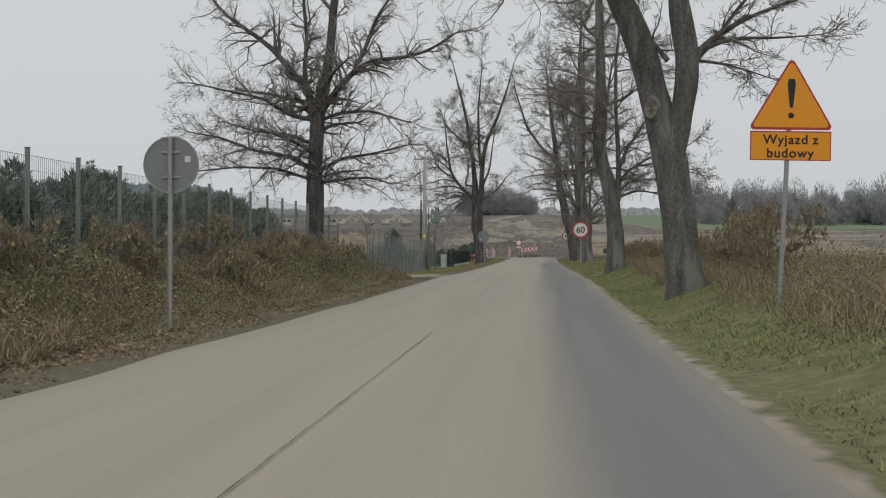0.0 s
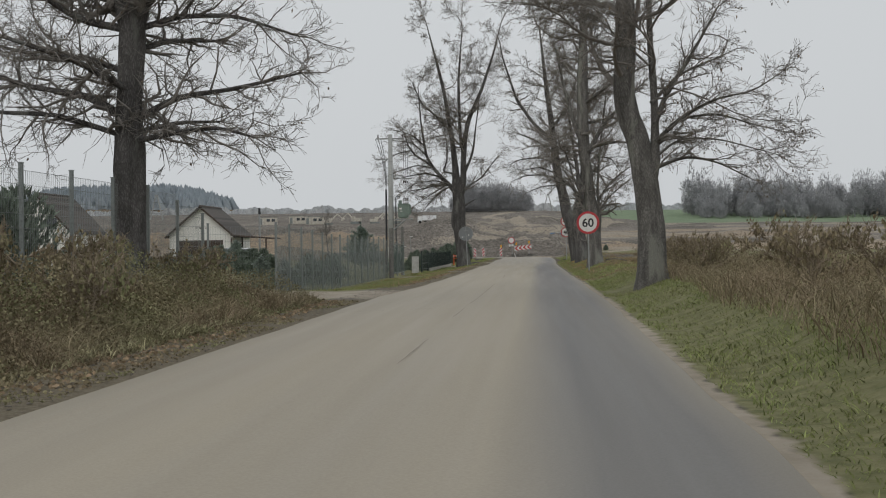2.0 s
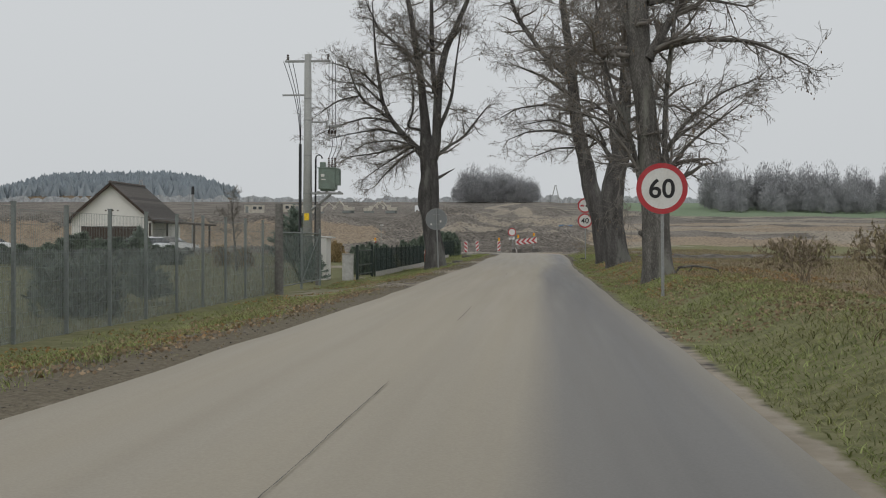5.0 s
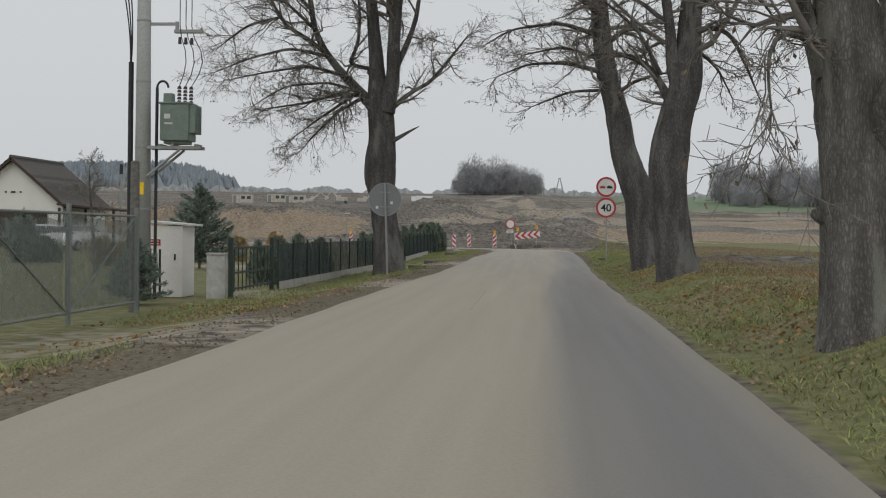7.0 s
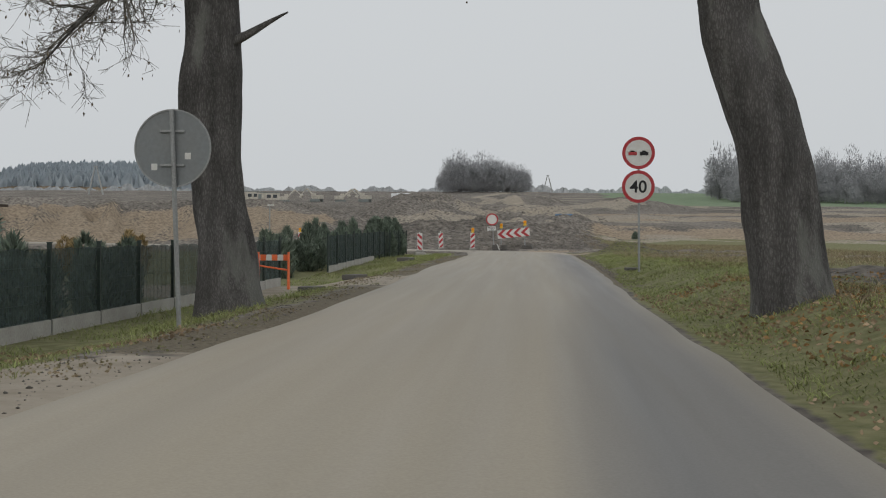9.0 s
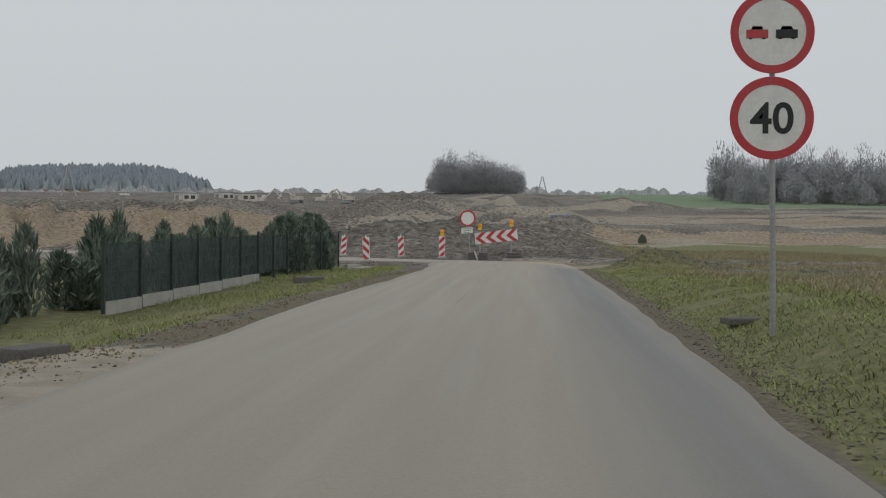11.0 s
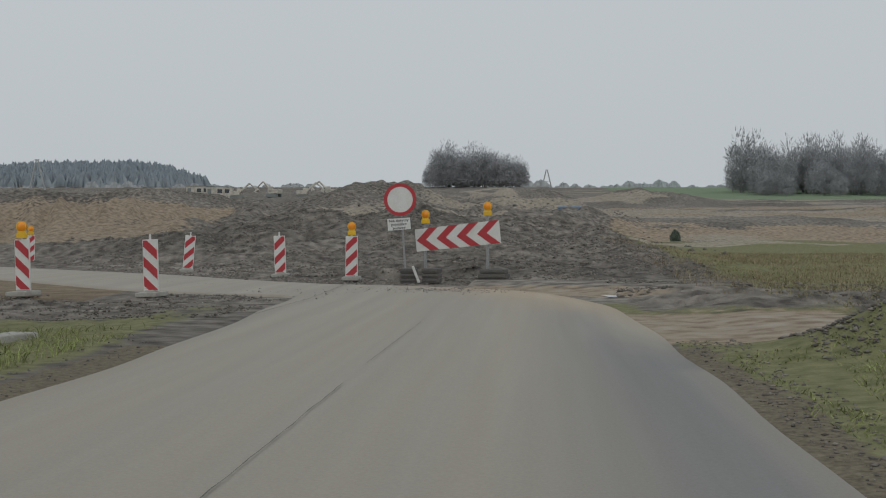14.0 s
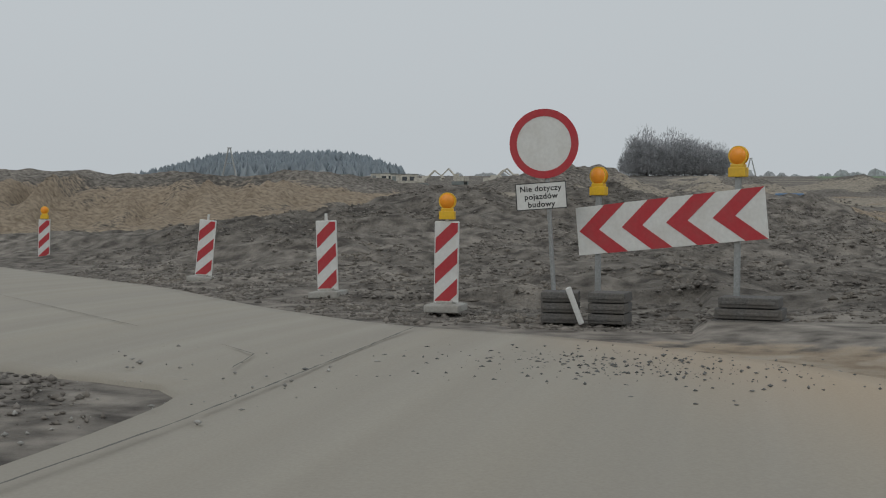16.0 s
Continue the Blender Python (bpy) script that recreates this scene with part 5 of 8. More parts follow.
def beacon(x, y, z, turn, tilt, falls, lit, label):
    """A striped guide beacon on a rubber foot; falls: its stripes go down to the right."""
    th = thing("guide_beacon", pose(x, y, z, 0, tilt, turn), label, "traffic beacon", "guide beacons")
    W, H, z0 = 0.3, 0.98, 0.1
    bm = bmesh.new()
    box(bm, (0, 0, z0 + H / 2), (W, 0.045, H), 0.015)
    body = part("panel", bm, WHITE, th)
    k = -1 if falls else 1
    rise = 0.26
    for i in range(4):
        lo = -0.08 + i * 0.37
        quad = [(-W / 2 + 0.016, lo - k * rise / 2 + 0.06), (W / 2 - 0.016, lo + k * rise / 2 + 0.06), (W / 2 - 0.016, lo + k * rise / 2 + 0.245), (-W / 2 + 0.016, lo - k * rise / 2 + 0.245)]
        pts, cut = quad, []
        for bound, up in ((0.02, True), (H - 0.02, False)):
            cut = []
            for a, b in zip(pts, pts[1:] + pts[:1]):
                ia, ib = (a[1] >= bound, b[1] >= bound) if up else (a[1] <= bound, b[1] <= bound)
                if ia:
                    cut.append(a)
                if ia != ib:
                    f = (bound - a[1]) / (b[1] - a[1])
                    cut.append((a[0] + (b[0] - a[0]) * f, bound))
            pts = cut
            if len(pts) < 3:
                break
        if len(pts) < 3:
            continue
        bm = bmesh.new()
        plate(bm, [(px, pz + z0) for px, pz in pts], 0.004)
        o = part("stripe", bm, RED, body)
        o.location = (0, -0.0265, 0)
    bm = bmesh.new()
    rod(bm, (0, 0, z0 + H - 0.01), (0, 0, z0 + H + 0.1), 0.022, 0.02, 10)
    part("peg", bm, WHITE, th)
    bm = bmesh.new()
    box(bm, (0, 0, 0.045), (0.42, 0.62, 0.09), 0.02)
    box(bm, (0, 0, 0.1), (0.2, 0.2, 0.05), 0.01)
    part("foot", bm, CONCRETE, th, "mud-caked grey foot")
    if lit:
        lamp(th, 0, 0, z0 + H + 0.02)
    return th


beacon(-3.97, 0.4, 0.02, 2, 0.5, False, True, "red and white beacon with an amber lamp before dug soil")
beacon(-6.15, 2.4, 0.02, 4, -2.0, False, False, "red and white striped beacon at the road bend")
beacon(-9.65, 5.8, 0.02, 8, 5.0, False, False, "muddy red and white striped beacon leaning sideways")
beacon(-17.95, 14.0, 0.0, 15, 1.0, False, True, "red and white beacon with an amber lamp at the far bend")
beacon(-6.72, -6.5, -0.02, -4, -1.5, True, False, "red and white striped beacon on the near road side")
beacon(-9.25, -6.4, -0.02, -4, -1.5, True, True, "red and white beacon with an amber lamp on bare earth")


def rubber_base(name, x, y, z, w, d, n, turn, flare=0.0, label="stack of dark rubber ballast blocks"):
    th = thing(name, pose(x, y, z, 0, 0, turn), label, "ballast block", "ballast blocks")
    for i in range(n):
        bm = bmesh.new()
        f = 1 + flare * (n - 1 - i)
        h = 0.115
        box(bm, (0, 0, h * (i + 0.5)), (w * f, d, h - 0.012), 0.014)
        box(bm, (0, -d / 2 - 0.001, h * (i + 0.5)), (w * f * 0.9, 0.03, 0.03), 0.006)
        part("block", bm, RUBBER, th)
    return th


rubber_base("ballast_stack", -2.47, -0.45, 0.0, 0.4, 0.5, 3, 4)
rubber_base("ballast_stack", -1.93, -0.42, 0.0, 0.4, 0.5, 3, -5)
rubber_base("ballast_stack", -0.45, -0.75, 0.0, 0.6, 0.5, 3, -8, 0.12, "stack of flared dark rubber ballast slabs")
bm = bmesh.new()
box(bm, (0, 0, 0.2), (0.06, 0.05, 0.42), 0.012)
bar = part("fallen_bar", bm, WHITE)
bar.matrix_world = pose(-2.2, -0.78, 0.02, 8, -20, 0)
tagged(bar, "white plastic bar leaning between ballast blocks", "bar")


def entry_sign():
    th = thing("no_entry_sign", pose(-2.66, -0.3, 0.3, 0, -1.2, 0), "white round closed-road sign with red ring above a text plate", "road sign")
    h = 1.67
    bm = bmesh.new()
    plate(bm, circle(0.383, 56, 0, h), 0.004)
    face = part("plate", bm, WHITE, th)
    bm = bmesh.new()
    ring(bm, 0.388, 0.305, 0.006, -0.004, 56, h)
    part("border", bm, RED, face, "red border ring")
    bm = bmesh.new()
    box(bm, (0.02, 0.004, 1.09), (0.57, 0.006, 0.3), 0.002)
    tp = part("text_plate", bm, WHITE, th, "white plate with black lettering")
    tp.rotation_euler = (0, radians(-3), 0)
    bm = bmesh.new()
    for sx, sz, w, hh in ((0, 0.146, 0.565, 0.008), (0, -0.146, 0.565, 0.008), (-0.281, 0, 0.008, 0.29), (0.281, 0, 0.008, 0.29)):
        box(bm, (0.02 + sx, -0.0005, 1.09 + sz), (w, 0.004, hh))
    part("plate_edge", bm, BLACK, tp)
    for i, line in enumerate(("Nie dotyczy", "pojazdów", "budowy")):
        lettering(line, 0.088, BLACK, tp, (0.02, -0.001, 1.175 - i * 0.088), 1.1, "lettering", 0.0015)
    post(th, 0, 0.035, -0.28, 2.0, 0.026, (0.1, 0.0))


entry_sign()


def chevron_board():
    W, H = 2.22, 0.54
    th = thing("chevron_board", pose(-1.33, -0.42, 0.0, 0, 0, -22.5), "long white board with red arrows on two posts with lamps", "road barrier")
    holder = new("board")
    bm = bmesh.new()
    box(bm, (0, 0.01, 0), (W, 0.02, H), 0.004)
    me = mesh_of(bm, "board")
    bpy.data.objects.remove(holder)
    b = part("board", me, WHITE, th, "white panel board")
    b.matrix_local = pose(0, 0, 1.1, 0, -5.7, 0)
    for i in range(4):
        ax = -W / 2 + 0.03 + i * 0.535
        for s in (1, -1):
            pts = [(ax, 0), (ax + 0.25, 0), (min(ax + 0.25 + 0.34, W / 2), s * H / 2), (min(ax + 0.34, W / 2), s * H / 2)]
            bm = bmesh.new()
            plate(bm, pts, 0.004)
            o = part("arrow_half", bm, RED, b)
            o.location = (0, -0.0035, 0)
    for px, zt in ((-0.86, 1.4), (0.78, 1.58)):
        bm = bmesh.new()
        box(bm, (px, 0.045, zt / 2), (0.06, 0.04, zt), 0.004)
        part("post", bm, STEEL, th)
        lamp(th, px, 0.045, zt)
    return th


chevron_board()
# ---- fences along the gardens ----
def bay_mesh(name, length, h0, h1, kind):
    """One bay of fence mesh: 'wire' for thin welded wire, 'net' for the cloth tied to it."""
    bm = bmesh.new()
    if kind == "wire":
        n = int((h1 - h0) / 0.2)
        for i in range(n + 1):
            box(bm, (0, length / 2, h0 + (h1 - h0) * i / n), (0.006, length, 0.006))
        for i in range(1, int(length / 0.075)):
            box(bm, (0.005, i * 0.075, (h0 + h1) / 2), (0.004, 0.004, h1 - h0))
    else:
        n, m = 10, 6
        grid = [[bm.verts.new((0.012 * math.sin(5.1 * i + 2.3 * j) + 0.02 * math.sin(1.7 * i), length * i / n, h0 + (h1 - h0) * j / m + 0.02 * math.sin(i * 1.9) * (j == m))) for j in range(m + 1)] for i in range(n + 1)]
        for i in range(n):
            for j in range(m):
                bm.faces.new((grid[i][j], grid[i + 1][j], grid[i + 1][j + 1], grid[i][j + 1]))
    return mesh_of(bm, name)


def post_mesh(w, h, cap=True):
    bm = bmesh.new()
    box(bm, (0, 0, h / 2), (w, w, h), 0.004)
    if cap:
        box(bm, (0, 0, h + 0.008), (w + 0.012, w + 0.012, 0.016), 0.003)
    return mesh_of(bm, "post")


GREY_POST = post_mesh(0.06, 2.15)
WIRE_BAY = bay_mesh("wire_panel", 1.94, 0.08, 2.05, "wire")
NET_BAY = bay_mesh("netting", 1.94, 0.05, 1.45, "net")


def garden_fence():
    th = thing("garden_fence", pose(-7.6, -150, 0), "grey steel wire fence, part hung with green shade netting", "fence")
    y = -150.0
    while y < -81:
        z = at_ground(-7.6, y) - 0.08
        if not -114.2 < y < -108.2:
            part("post", GREY_POST, GREY_STEEL, th).location = (0, y + 150, z)
            if not -116.1 < y < -108.2:
                tagged(part("wire_panel", WIRE_BAY, GREY_STEEL, th), kind="stuff").location = (0, y + 150, z)
            if -108.5 < y < -78:
                part("netting", NET_BAY, NETTING, th, "faded green shade netting").location = (-0.03, y + 150, z)
        y += 1.94
    for k in range(1, 9):
        z = at_ground(-7.6 - 1.94 * k, -107.7) - 0.08
        o = part("post", GREY_POST, GREY_STEEL, th)
        o.location = (-1.94 * k, 42.3, z)
        o = tagged(part("wire_panel", WIRE_BAY, GREY_STEEL, th), kind="stuff")
        o.matrix_local = pose(-1.94 * k, 42.3, z, 0, 0, -90)
    return th


garden_fence()


def chain_link_mesh(length, height, cell=0.09):
    """Crossing diagonal wires in the yz plane, cut to the leaf."""
    VV, FF, base = [], [], 0
    P = []
    n = int((length + height) / cell)
    for k in range(n):
        c = k * cell
        y0, y1 = max(0.0, c - height), min(length, c)
        if y1 - y0 > 0.02:
            P += [((0, y0, c - y0), (0, y1, c - y1)), ((0.004, length - y0, c - y0), (0.004, length - y1, c - y1))]
    A = np.array(P)
    V, F = tubes(A, np.full(A.shape[:2], 0.0019), 3)
    return raw_mesh("chain_link", V, F, NET_WIRE)


NET_WIRE = material("green_coated_wire", (0.1, 0.14, 0.12), 0.6, vary=0.2, grain=20, bump=0)
LINKS = chain_link_mesh(2.9, 1.5)
GATE_NET = bay_mesh("netting", 2.9, 0.12, 1.55, "net")


def chain_gate(y, up, label):
    """One leaf of a chain-link gate: tube frame, wire net and a slanting brace."""
    g = thing("chain_link_gate", pose(-7.42, y, -0.22), label, "gate", "chain-link gate leaves")
    for nm, pts in (("frame", ((0, 0), (2.96, 0), (2.96, 1.56), (0, 1.56), (0, 0))), ("brace", ((0, 1.54), (2.94, 0.02)) if up else ((0, 0.02), (2.94, 1.54)))):
        gm = bmesh.new()
        for a, b in zip(pts[:-1], pts[1:]):
            rod(gm, (0, a[0], 0.08 + a[1]), (0, b[0], 0.08 + b[1]), 0.022 if nm == "frame" else 0.016, seg=8)
        part(nm, gm, GREY_STEEL, g)
    tagged(part("chain_link", LINKS, NET_WIRE, g), kind="stuff").location = (0.01, 0.03, 0.11)
    part("netting", GATE_NET, NETTING, g, "faded green shade netting").location = (-0.03, 0.03, 0)
    gm = bmesh.new()
    rod(gm, (0, 3.03, -0.15), (0, 3.03, 1.8), 0.04, seg=10)
    part("gate_post", gm, GREY_STEEL, g)


chain_gate(-77.6, False, "grey tube gate leaf with green chain-link netting and a slanting brace")
chain_gate(-80.7, True, "grey tube gate leaf with green chain-link netting and a slanting brace")
GREY_WOOD = material("grey_weathered_wood", (0.15, 0.145, 0.135), 0.9, vary=0.3, grain=14, bump=0.4)


def wooden_pole(x, y, h, r, label):
    pm = bmesh.new()
    rod(pm, (0, 0, -0.2), (0, 0, h), r, r * 0.8, 14)
    rod(pm, (0, 0, h), (0, 0, h + 0.03), r * 0.8, r * 0.5, 14)
    wp = part("wooden_pole", pm, GREY_WOOD)
    wp.matrix_world = pose(x, y, at_ground(x, y))
    return tagged(wp, label, "pole", "wooden poles")


wooden_pole(-7.3, -81.4, 2.55, 0.13, "short weathered grey wooden pole by the fence")
wooden_pole(-7.5, -74.45, 2.75, 0.1, "weathered grey wooden pole beside the chain-link gate")

DARK_POST = post_mesh(0.055, 1.24)
DARK_BAY = bay_mesh("privacy_mesh", 1.86, 0.2, 1.16, "net")
DARK_WIRE = bay_mesh("bar_panel", 1.86, 0.2, 1.16, "wire")
bm = bmesh.new()
box(bm, (0, 0.93, 0.08), (0.06, 1.8, 0.22), 0.008)
PLINTH = mesh_of(bm, "plinth")


def green_fence(y0, y1, label):
    th = thing("green_fence", pose(-6.75, y0, 0), label, "fence", "green fences")
    n = int(round((y1 - y0) / 1.86))
    for i in range(n + 1):
        y = i * 1.86
        z = -0.3 + 0.27 * float(smooth(-52, -22, y0 + y))
        part("post", DARK_POST, GREEN_STEEL, th).location = (0, y, z)
        if i < n:
            tagged(part("bar_panel", DARK_WIRE, GREEN_STEEL, th), kind="stuff").location = (0.02, y, z)
            if y0 + y < -24:
                part("privacy_mesh", DARK_BAY, DARK_NET, th).location = (-0.02, y, z)
            if y0 + y < -27:
                part("plinth", PLINTH, CONCRETE, th, "pale concrete plinth").location = (0, y + 0.03, z)


green_fence(-65.9, -45.4, "low dark green panel fence on a concrete plinth")
green_fence(-38.1, -13.9, "low dark green panel fence on a concrete plinth before shrubs")


def bar_gate(x, y, z, w, turn, label):
    """A steel bar gate between two square posts."""
    th = thing("metal_gate", pose(x, y, z, 0, 0, turn), label, "gate")
    for gx_ in (0, w):
        bm = bmesh.new()
        box(bm, (gx_, 0, 0.66), (0.1, 0.1, 1.32), 0.008)
        part("gate_post", bm, GREEN_STEEL, th)
    bm = bmesh.new()
    for zz in (0.2, 0.55, 1.1):
        box(bm, (w / 2, 0, zz), (w - 0.14, 0.035, 0.045), 0.004)
    part("gate_frame", bm, GREEN_STEEL, th)
    n = int(w / 0.33)
    for i in range(1, n):
        bm = bmesh.new()
        box(bm, (w * i / n, 0.02, 0.62), (0.022, 0.022, 0.98), 0.003)
        part("bar", bm, GREEN_STEEL, th)


bar_gate(-6.8, -70.3, -0.3, 3.9, 90, "dark steel bar gate standing closed beside a grey cabinet")

# orange barrier before the second gate
th = thing("folding_barrier", pose(-5.9, -50.2, -0.16, 0, 0, 10), "orange and white plastic trestle barrier", "barrier")
for bx in (-0.3, 0.36):
    for by in (-0.16, 0.16):
        bm = bmesh.new()
        rod(bm, (bx, by, 0), (bx, by * 0.2, 0.82), 0.028, 0.024, 8)
        part("leg", bm, ORANGE_PAINT, th)
for k in range(6):
    bm = bmesh.new()
    box(bm, (-0.32 + 0.125 * k, -0.03, 0.7), (0.123, 0.03, 0.13), 0.004)
    part("stripe_panel", bm, ORANGE_PAINT if k % 2 else WHITE, th)
bm = bmesh.new()
rod(bm, (-0.3, 0, 0.52), (0.36, 0, 0.42), 0.02, seg=8)
part("brace", bm, ORANGE_PAINT, th)

# ---- transformer pole ----
def transformer_pole():
    th = thing("power_pole", pose(-8.55, -71.0, -0.3), "spun concrete power pole with a pole-mounted transformer", "power pole")
    bm = bmesh.new()
    rod(bm, (0, 0, 0), (0, 0, 8.35), 0.185, 0.125, 20)
    pole = part("pole", bm, POLE_CONCRETE, th, smooth_shade=True)
    for z in (1.9, 3.2, 4.6, 5.9, 6.7):
        bm = bmesh.new()
        rod(bm, (0, 0, z), (0, 0, z + 0.035), 0.19 - 0.0068 * z, 0.19 - 0.0068 * z, 20)
        part("band", bm, STEEL, pole)
    bm = bmesh.new()
    rod(bm, (-0.3, 0.05, 0), (-0.29, 0.05, 5.05), 0.06, 0.055, 12)
    part("cable_duct", bm, POLE_BLACK, th, "black plastic cable duct")
    bm = bmesh.new()
    rod(bm, (0.28, 0.0, 0), (0.3, 0.0, 4.5), 0.035, seg=10)
    for a in range(10):
        a0, a1 = radians(180 - a * 18), radians(180 - (a + 1) * 18)
        rod(bm, (0.42 + 0.12 * math.cos(a0), 0, 4.5 + 0.14 * math.sin(a0)), (0.42 + 0.12 * math.cos(a1), 0, 4.5 + 0.14 * math.sin(a1)), 0.025, seg=8)
    part("cable", bm, POLE_BLACK, th)
    # platform and tank
    bm = bmesh.new()
    for yy in (-0.16, 0.16):
        box(bm, (0.72, yy, 3.22), (1.15, 0.05, 0.07), 0.004)
    for xx in (0.42, 0.7, 1.2):
        box(bm, (xx, 0, 3.275), (0.06, 0.42, 0.04), 0.004)
    for yy in (-0.16, 0.16):
        rod(bm, (0.14, yy, 2.6), (0.85, yy, 3.18), 0.03, seg=8)
    part("platform", bm, STEEL, th)
    bm = bmesh.new()
    box(bm, (0.76, 0, 3.75), (0.62, 0.55, 0.78), 0.02)
    box(bm, (0.76, 0, 4.15), (0.68, 0.6, 0.04), 0.01)
    box(bm, (0.76, 0, 3.33), (0.5, 0.4, 0.07), 0.01)
    tank = part("tank", bm, TRAFO_GREEN, th, "grey green transformer tank")
    for k in range(6):
        bm = bmesh.new()
        box(bm, (1.13, -0.22 + 0.088 * k, 3.82), (0.14, 0.03, 0.6), 0.005)
        part("cooling_fin", bm, TRAFO_GREEN, tank)
    for dx, dz, w, h in ((-0.15, 0.12, 0.13, 0.1), (-0.12, -0.03, 0.17, 0.035)):
        bm = bmesh.new()
        box(bm, (0.76 + dx, -0.279, 3.75 + dz), (w, 0.006, h))
        part("marking", bm, WHITE, tank)
    bm = bmesh.new()
    box(bm, (0.58, -0.05, 4.27), (0.2, 0.2, 0.2), 0.02)
    part("oil_box", bm, TRAFO_GREEN, tank)
    for k in range(3):
        bm = bmesh.new()
        for j in range(5):
            rod(bm, (0.8 + 0.11 * k, -0.06 + 0.06 * k, 4.17 + 0.075 * j), (0.8 + 0.11 * k, -0.06 + 0.06 * k, 4.225 + 0.075 * j), 0.05, 0.032, 12)
        part("bushing", bm, CERAMIC, tank, "dark porcelain bushing")
    # arms
    for z, x0, x1 in ((6.85, -0.95, -0.1), (5.85, 0.1, 0.7)):
        bm = bmesh.new()
        box(bm, ((x0 + x1) / 2, 0, z), (abs(x1 - x0), 0.06, 0.06), 0.006)
        if x1 > 0:
            box(bm, (0.98, 0, z - 0.16), (0.62, 0.12, 0.07), 0.006, Matrix.Rotation(radians(0), 4, "Y"))
            box(bm, (0.72, 0, z - 0.06), (0.06, 0.08, 0.22), 0.006)
        part("arm", bm, STEEL, th)
    bm = bmesh.new()
    box(bm, (0, 0, 8.1), (1.7, 0.08, 0.08), 0.006)
    part("cross_arm", bm, STEEL, th)
    for k in (-0.75, 0.0, 0.75):
        bm = bmesh.new()
        for j in range(3):
            rod(bm, (k, 0, 8.16 + 0.07 * j), (k, 0, 8.21 + 0.07 * j), 0.06, 0.035, 12)
        part("insulator", bm, CERAMIC, th)
    for k in range(3):
        rising, hanging = [], []
        for j in range(13):
            f = j / 12
            rising.append((-0.29 - (0.62 - 0.16 * k) * f ** 1.25 + 0.1 * math.sin(math.pi * f), 0.03 * k, 5.05 + 3.05 * f))
        for j in range(15):
            f = j / 14
            hanging.append((0.8 + 0.11 * k + (0.14 + 0.05 * k) * math.sin(math.pi * min(1, f * 3.2)) * (f < 0.32), -0.06 + 0.06 * k, 4.52 + 3.6 * f))
        for pts, wr in ((rising, 0.014), (hanging, 0.01)):
            V, F = tubes(np.array([pts]), np.full((1, len(pts)), wr), 6)
            part("lead_wire", raw_mesh("lead_wire", V, F, WIRE), None, th)
    for k in range(3):
        bm = bmesh.new()
        rod(bm, (0.8 + 0.11 * k, -0.06 + 0.06 * k, 5.42), (0.8 + 0.11 * k, -0.06 + 0.06 * k, 5.56), 0.04, 0.03, 10)
        part("arrester", bm, CERAMIC, th)
    bm = bmesh.new()
    box(bm, (0, -0.182, 2.35), (0.18, 0.006, 0.26), 0.004)
    part("warning_plate", bm, POSTER_YELLOW, th, "yellow warning plate")
    return th


transformer_pole()
# meter hut, cable cabinet and gate sign
th = thing("meter_hut", pose(-8.5, -69.2, -0.25), "small white rendered meter hut with a pale sloping roof", "hut")
bm = bmesh.new()
box(bm, (0, 0, 0.72), (0.84, 0.9, 1.6), 0.01)
hut = part("wall", bm, PLASTER, th)
bm = bmesh.new()
box(bm, (0, 0, 1.58), (0.98, 1.02, 0.05), 0.012, Matrix.Rotation(radians(4), 4, "Y"))
part("roof", bm, WHITE, th)
bm = bmesh.new()
box(bm, (0.24, -0.455, 0.82), (0.035, 0.012, 0.14), 0.003)
part("lock_plate", bm, BLACK, hut)
th = thing("red_sign", pose(-8.55, -70.2, -0.25), "small red notice on two dark posts", "sign")
for bx in (-0.09, 0.13):
    bm = bmesh.new()
    box(bm, (bx, 0, 0.5), (0.04, 0.04, 1.0), 0.004)
    part("post", bm, GREEN_STEEL, th)
bm = bmesh.new()
box(bm, (0, -0.03, 1.15), (0.3, 0.01, 0.14), 0.004)
b = part("notice", bm, RED, th, "red notice plate")
for zz in (1.18, 1.12):
    bm = bmesh.new()
    box(bm, (0, -0.037, zz), (0.22, 0.004, 0.022))
    part("text_bar", bm, WHITE, b)
bm = bmesh.new()
box(bm, (0.02, -0.025, 0.72), (0.16, 0.008, 0.4))
part("pale_panel", bm, material("pale_green_plate", (0.4, 0.42, 0.34), 0.6, bump=0.02), th)
th = thing("cable_cabinet", pose(-7.22, -69.9, -0.36, 0, 0, 8), "grey concrete street cable cabinet with stained faces", "cabinet")
bm = bmesh.new()
box(bm, (0, 0, 0.5), (0.42, 0.34, 1.0), 0.012)
b = part("body", bm, material("cabinet_grp", (0.5, 0.5, 0.48), 0.7, vary=0.1, grain=15, stain=5, bump=0.08, dirty=0.5, dirt=(0.3, 0.29, 0.27)), th)
bm = bmesh.new()
box(bm, (0, 0, 1.02), (0.46, 0.38, 0.05), 0.015)
part("lid", bm, CONCRETE, th)
bm = bmesh.new()
box(bm, (0, -0.173, 0.52), (0.36, 0.008, 0.84), 0.003)
part("door", bm, b.data.materials[0], th)

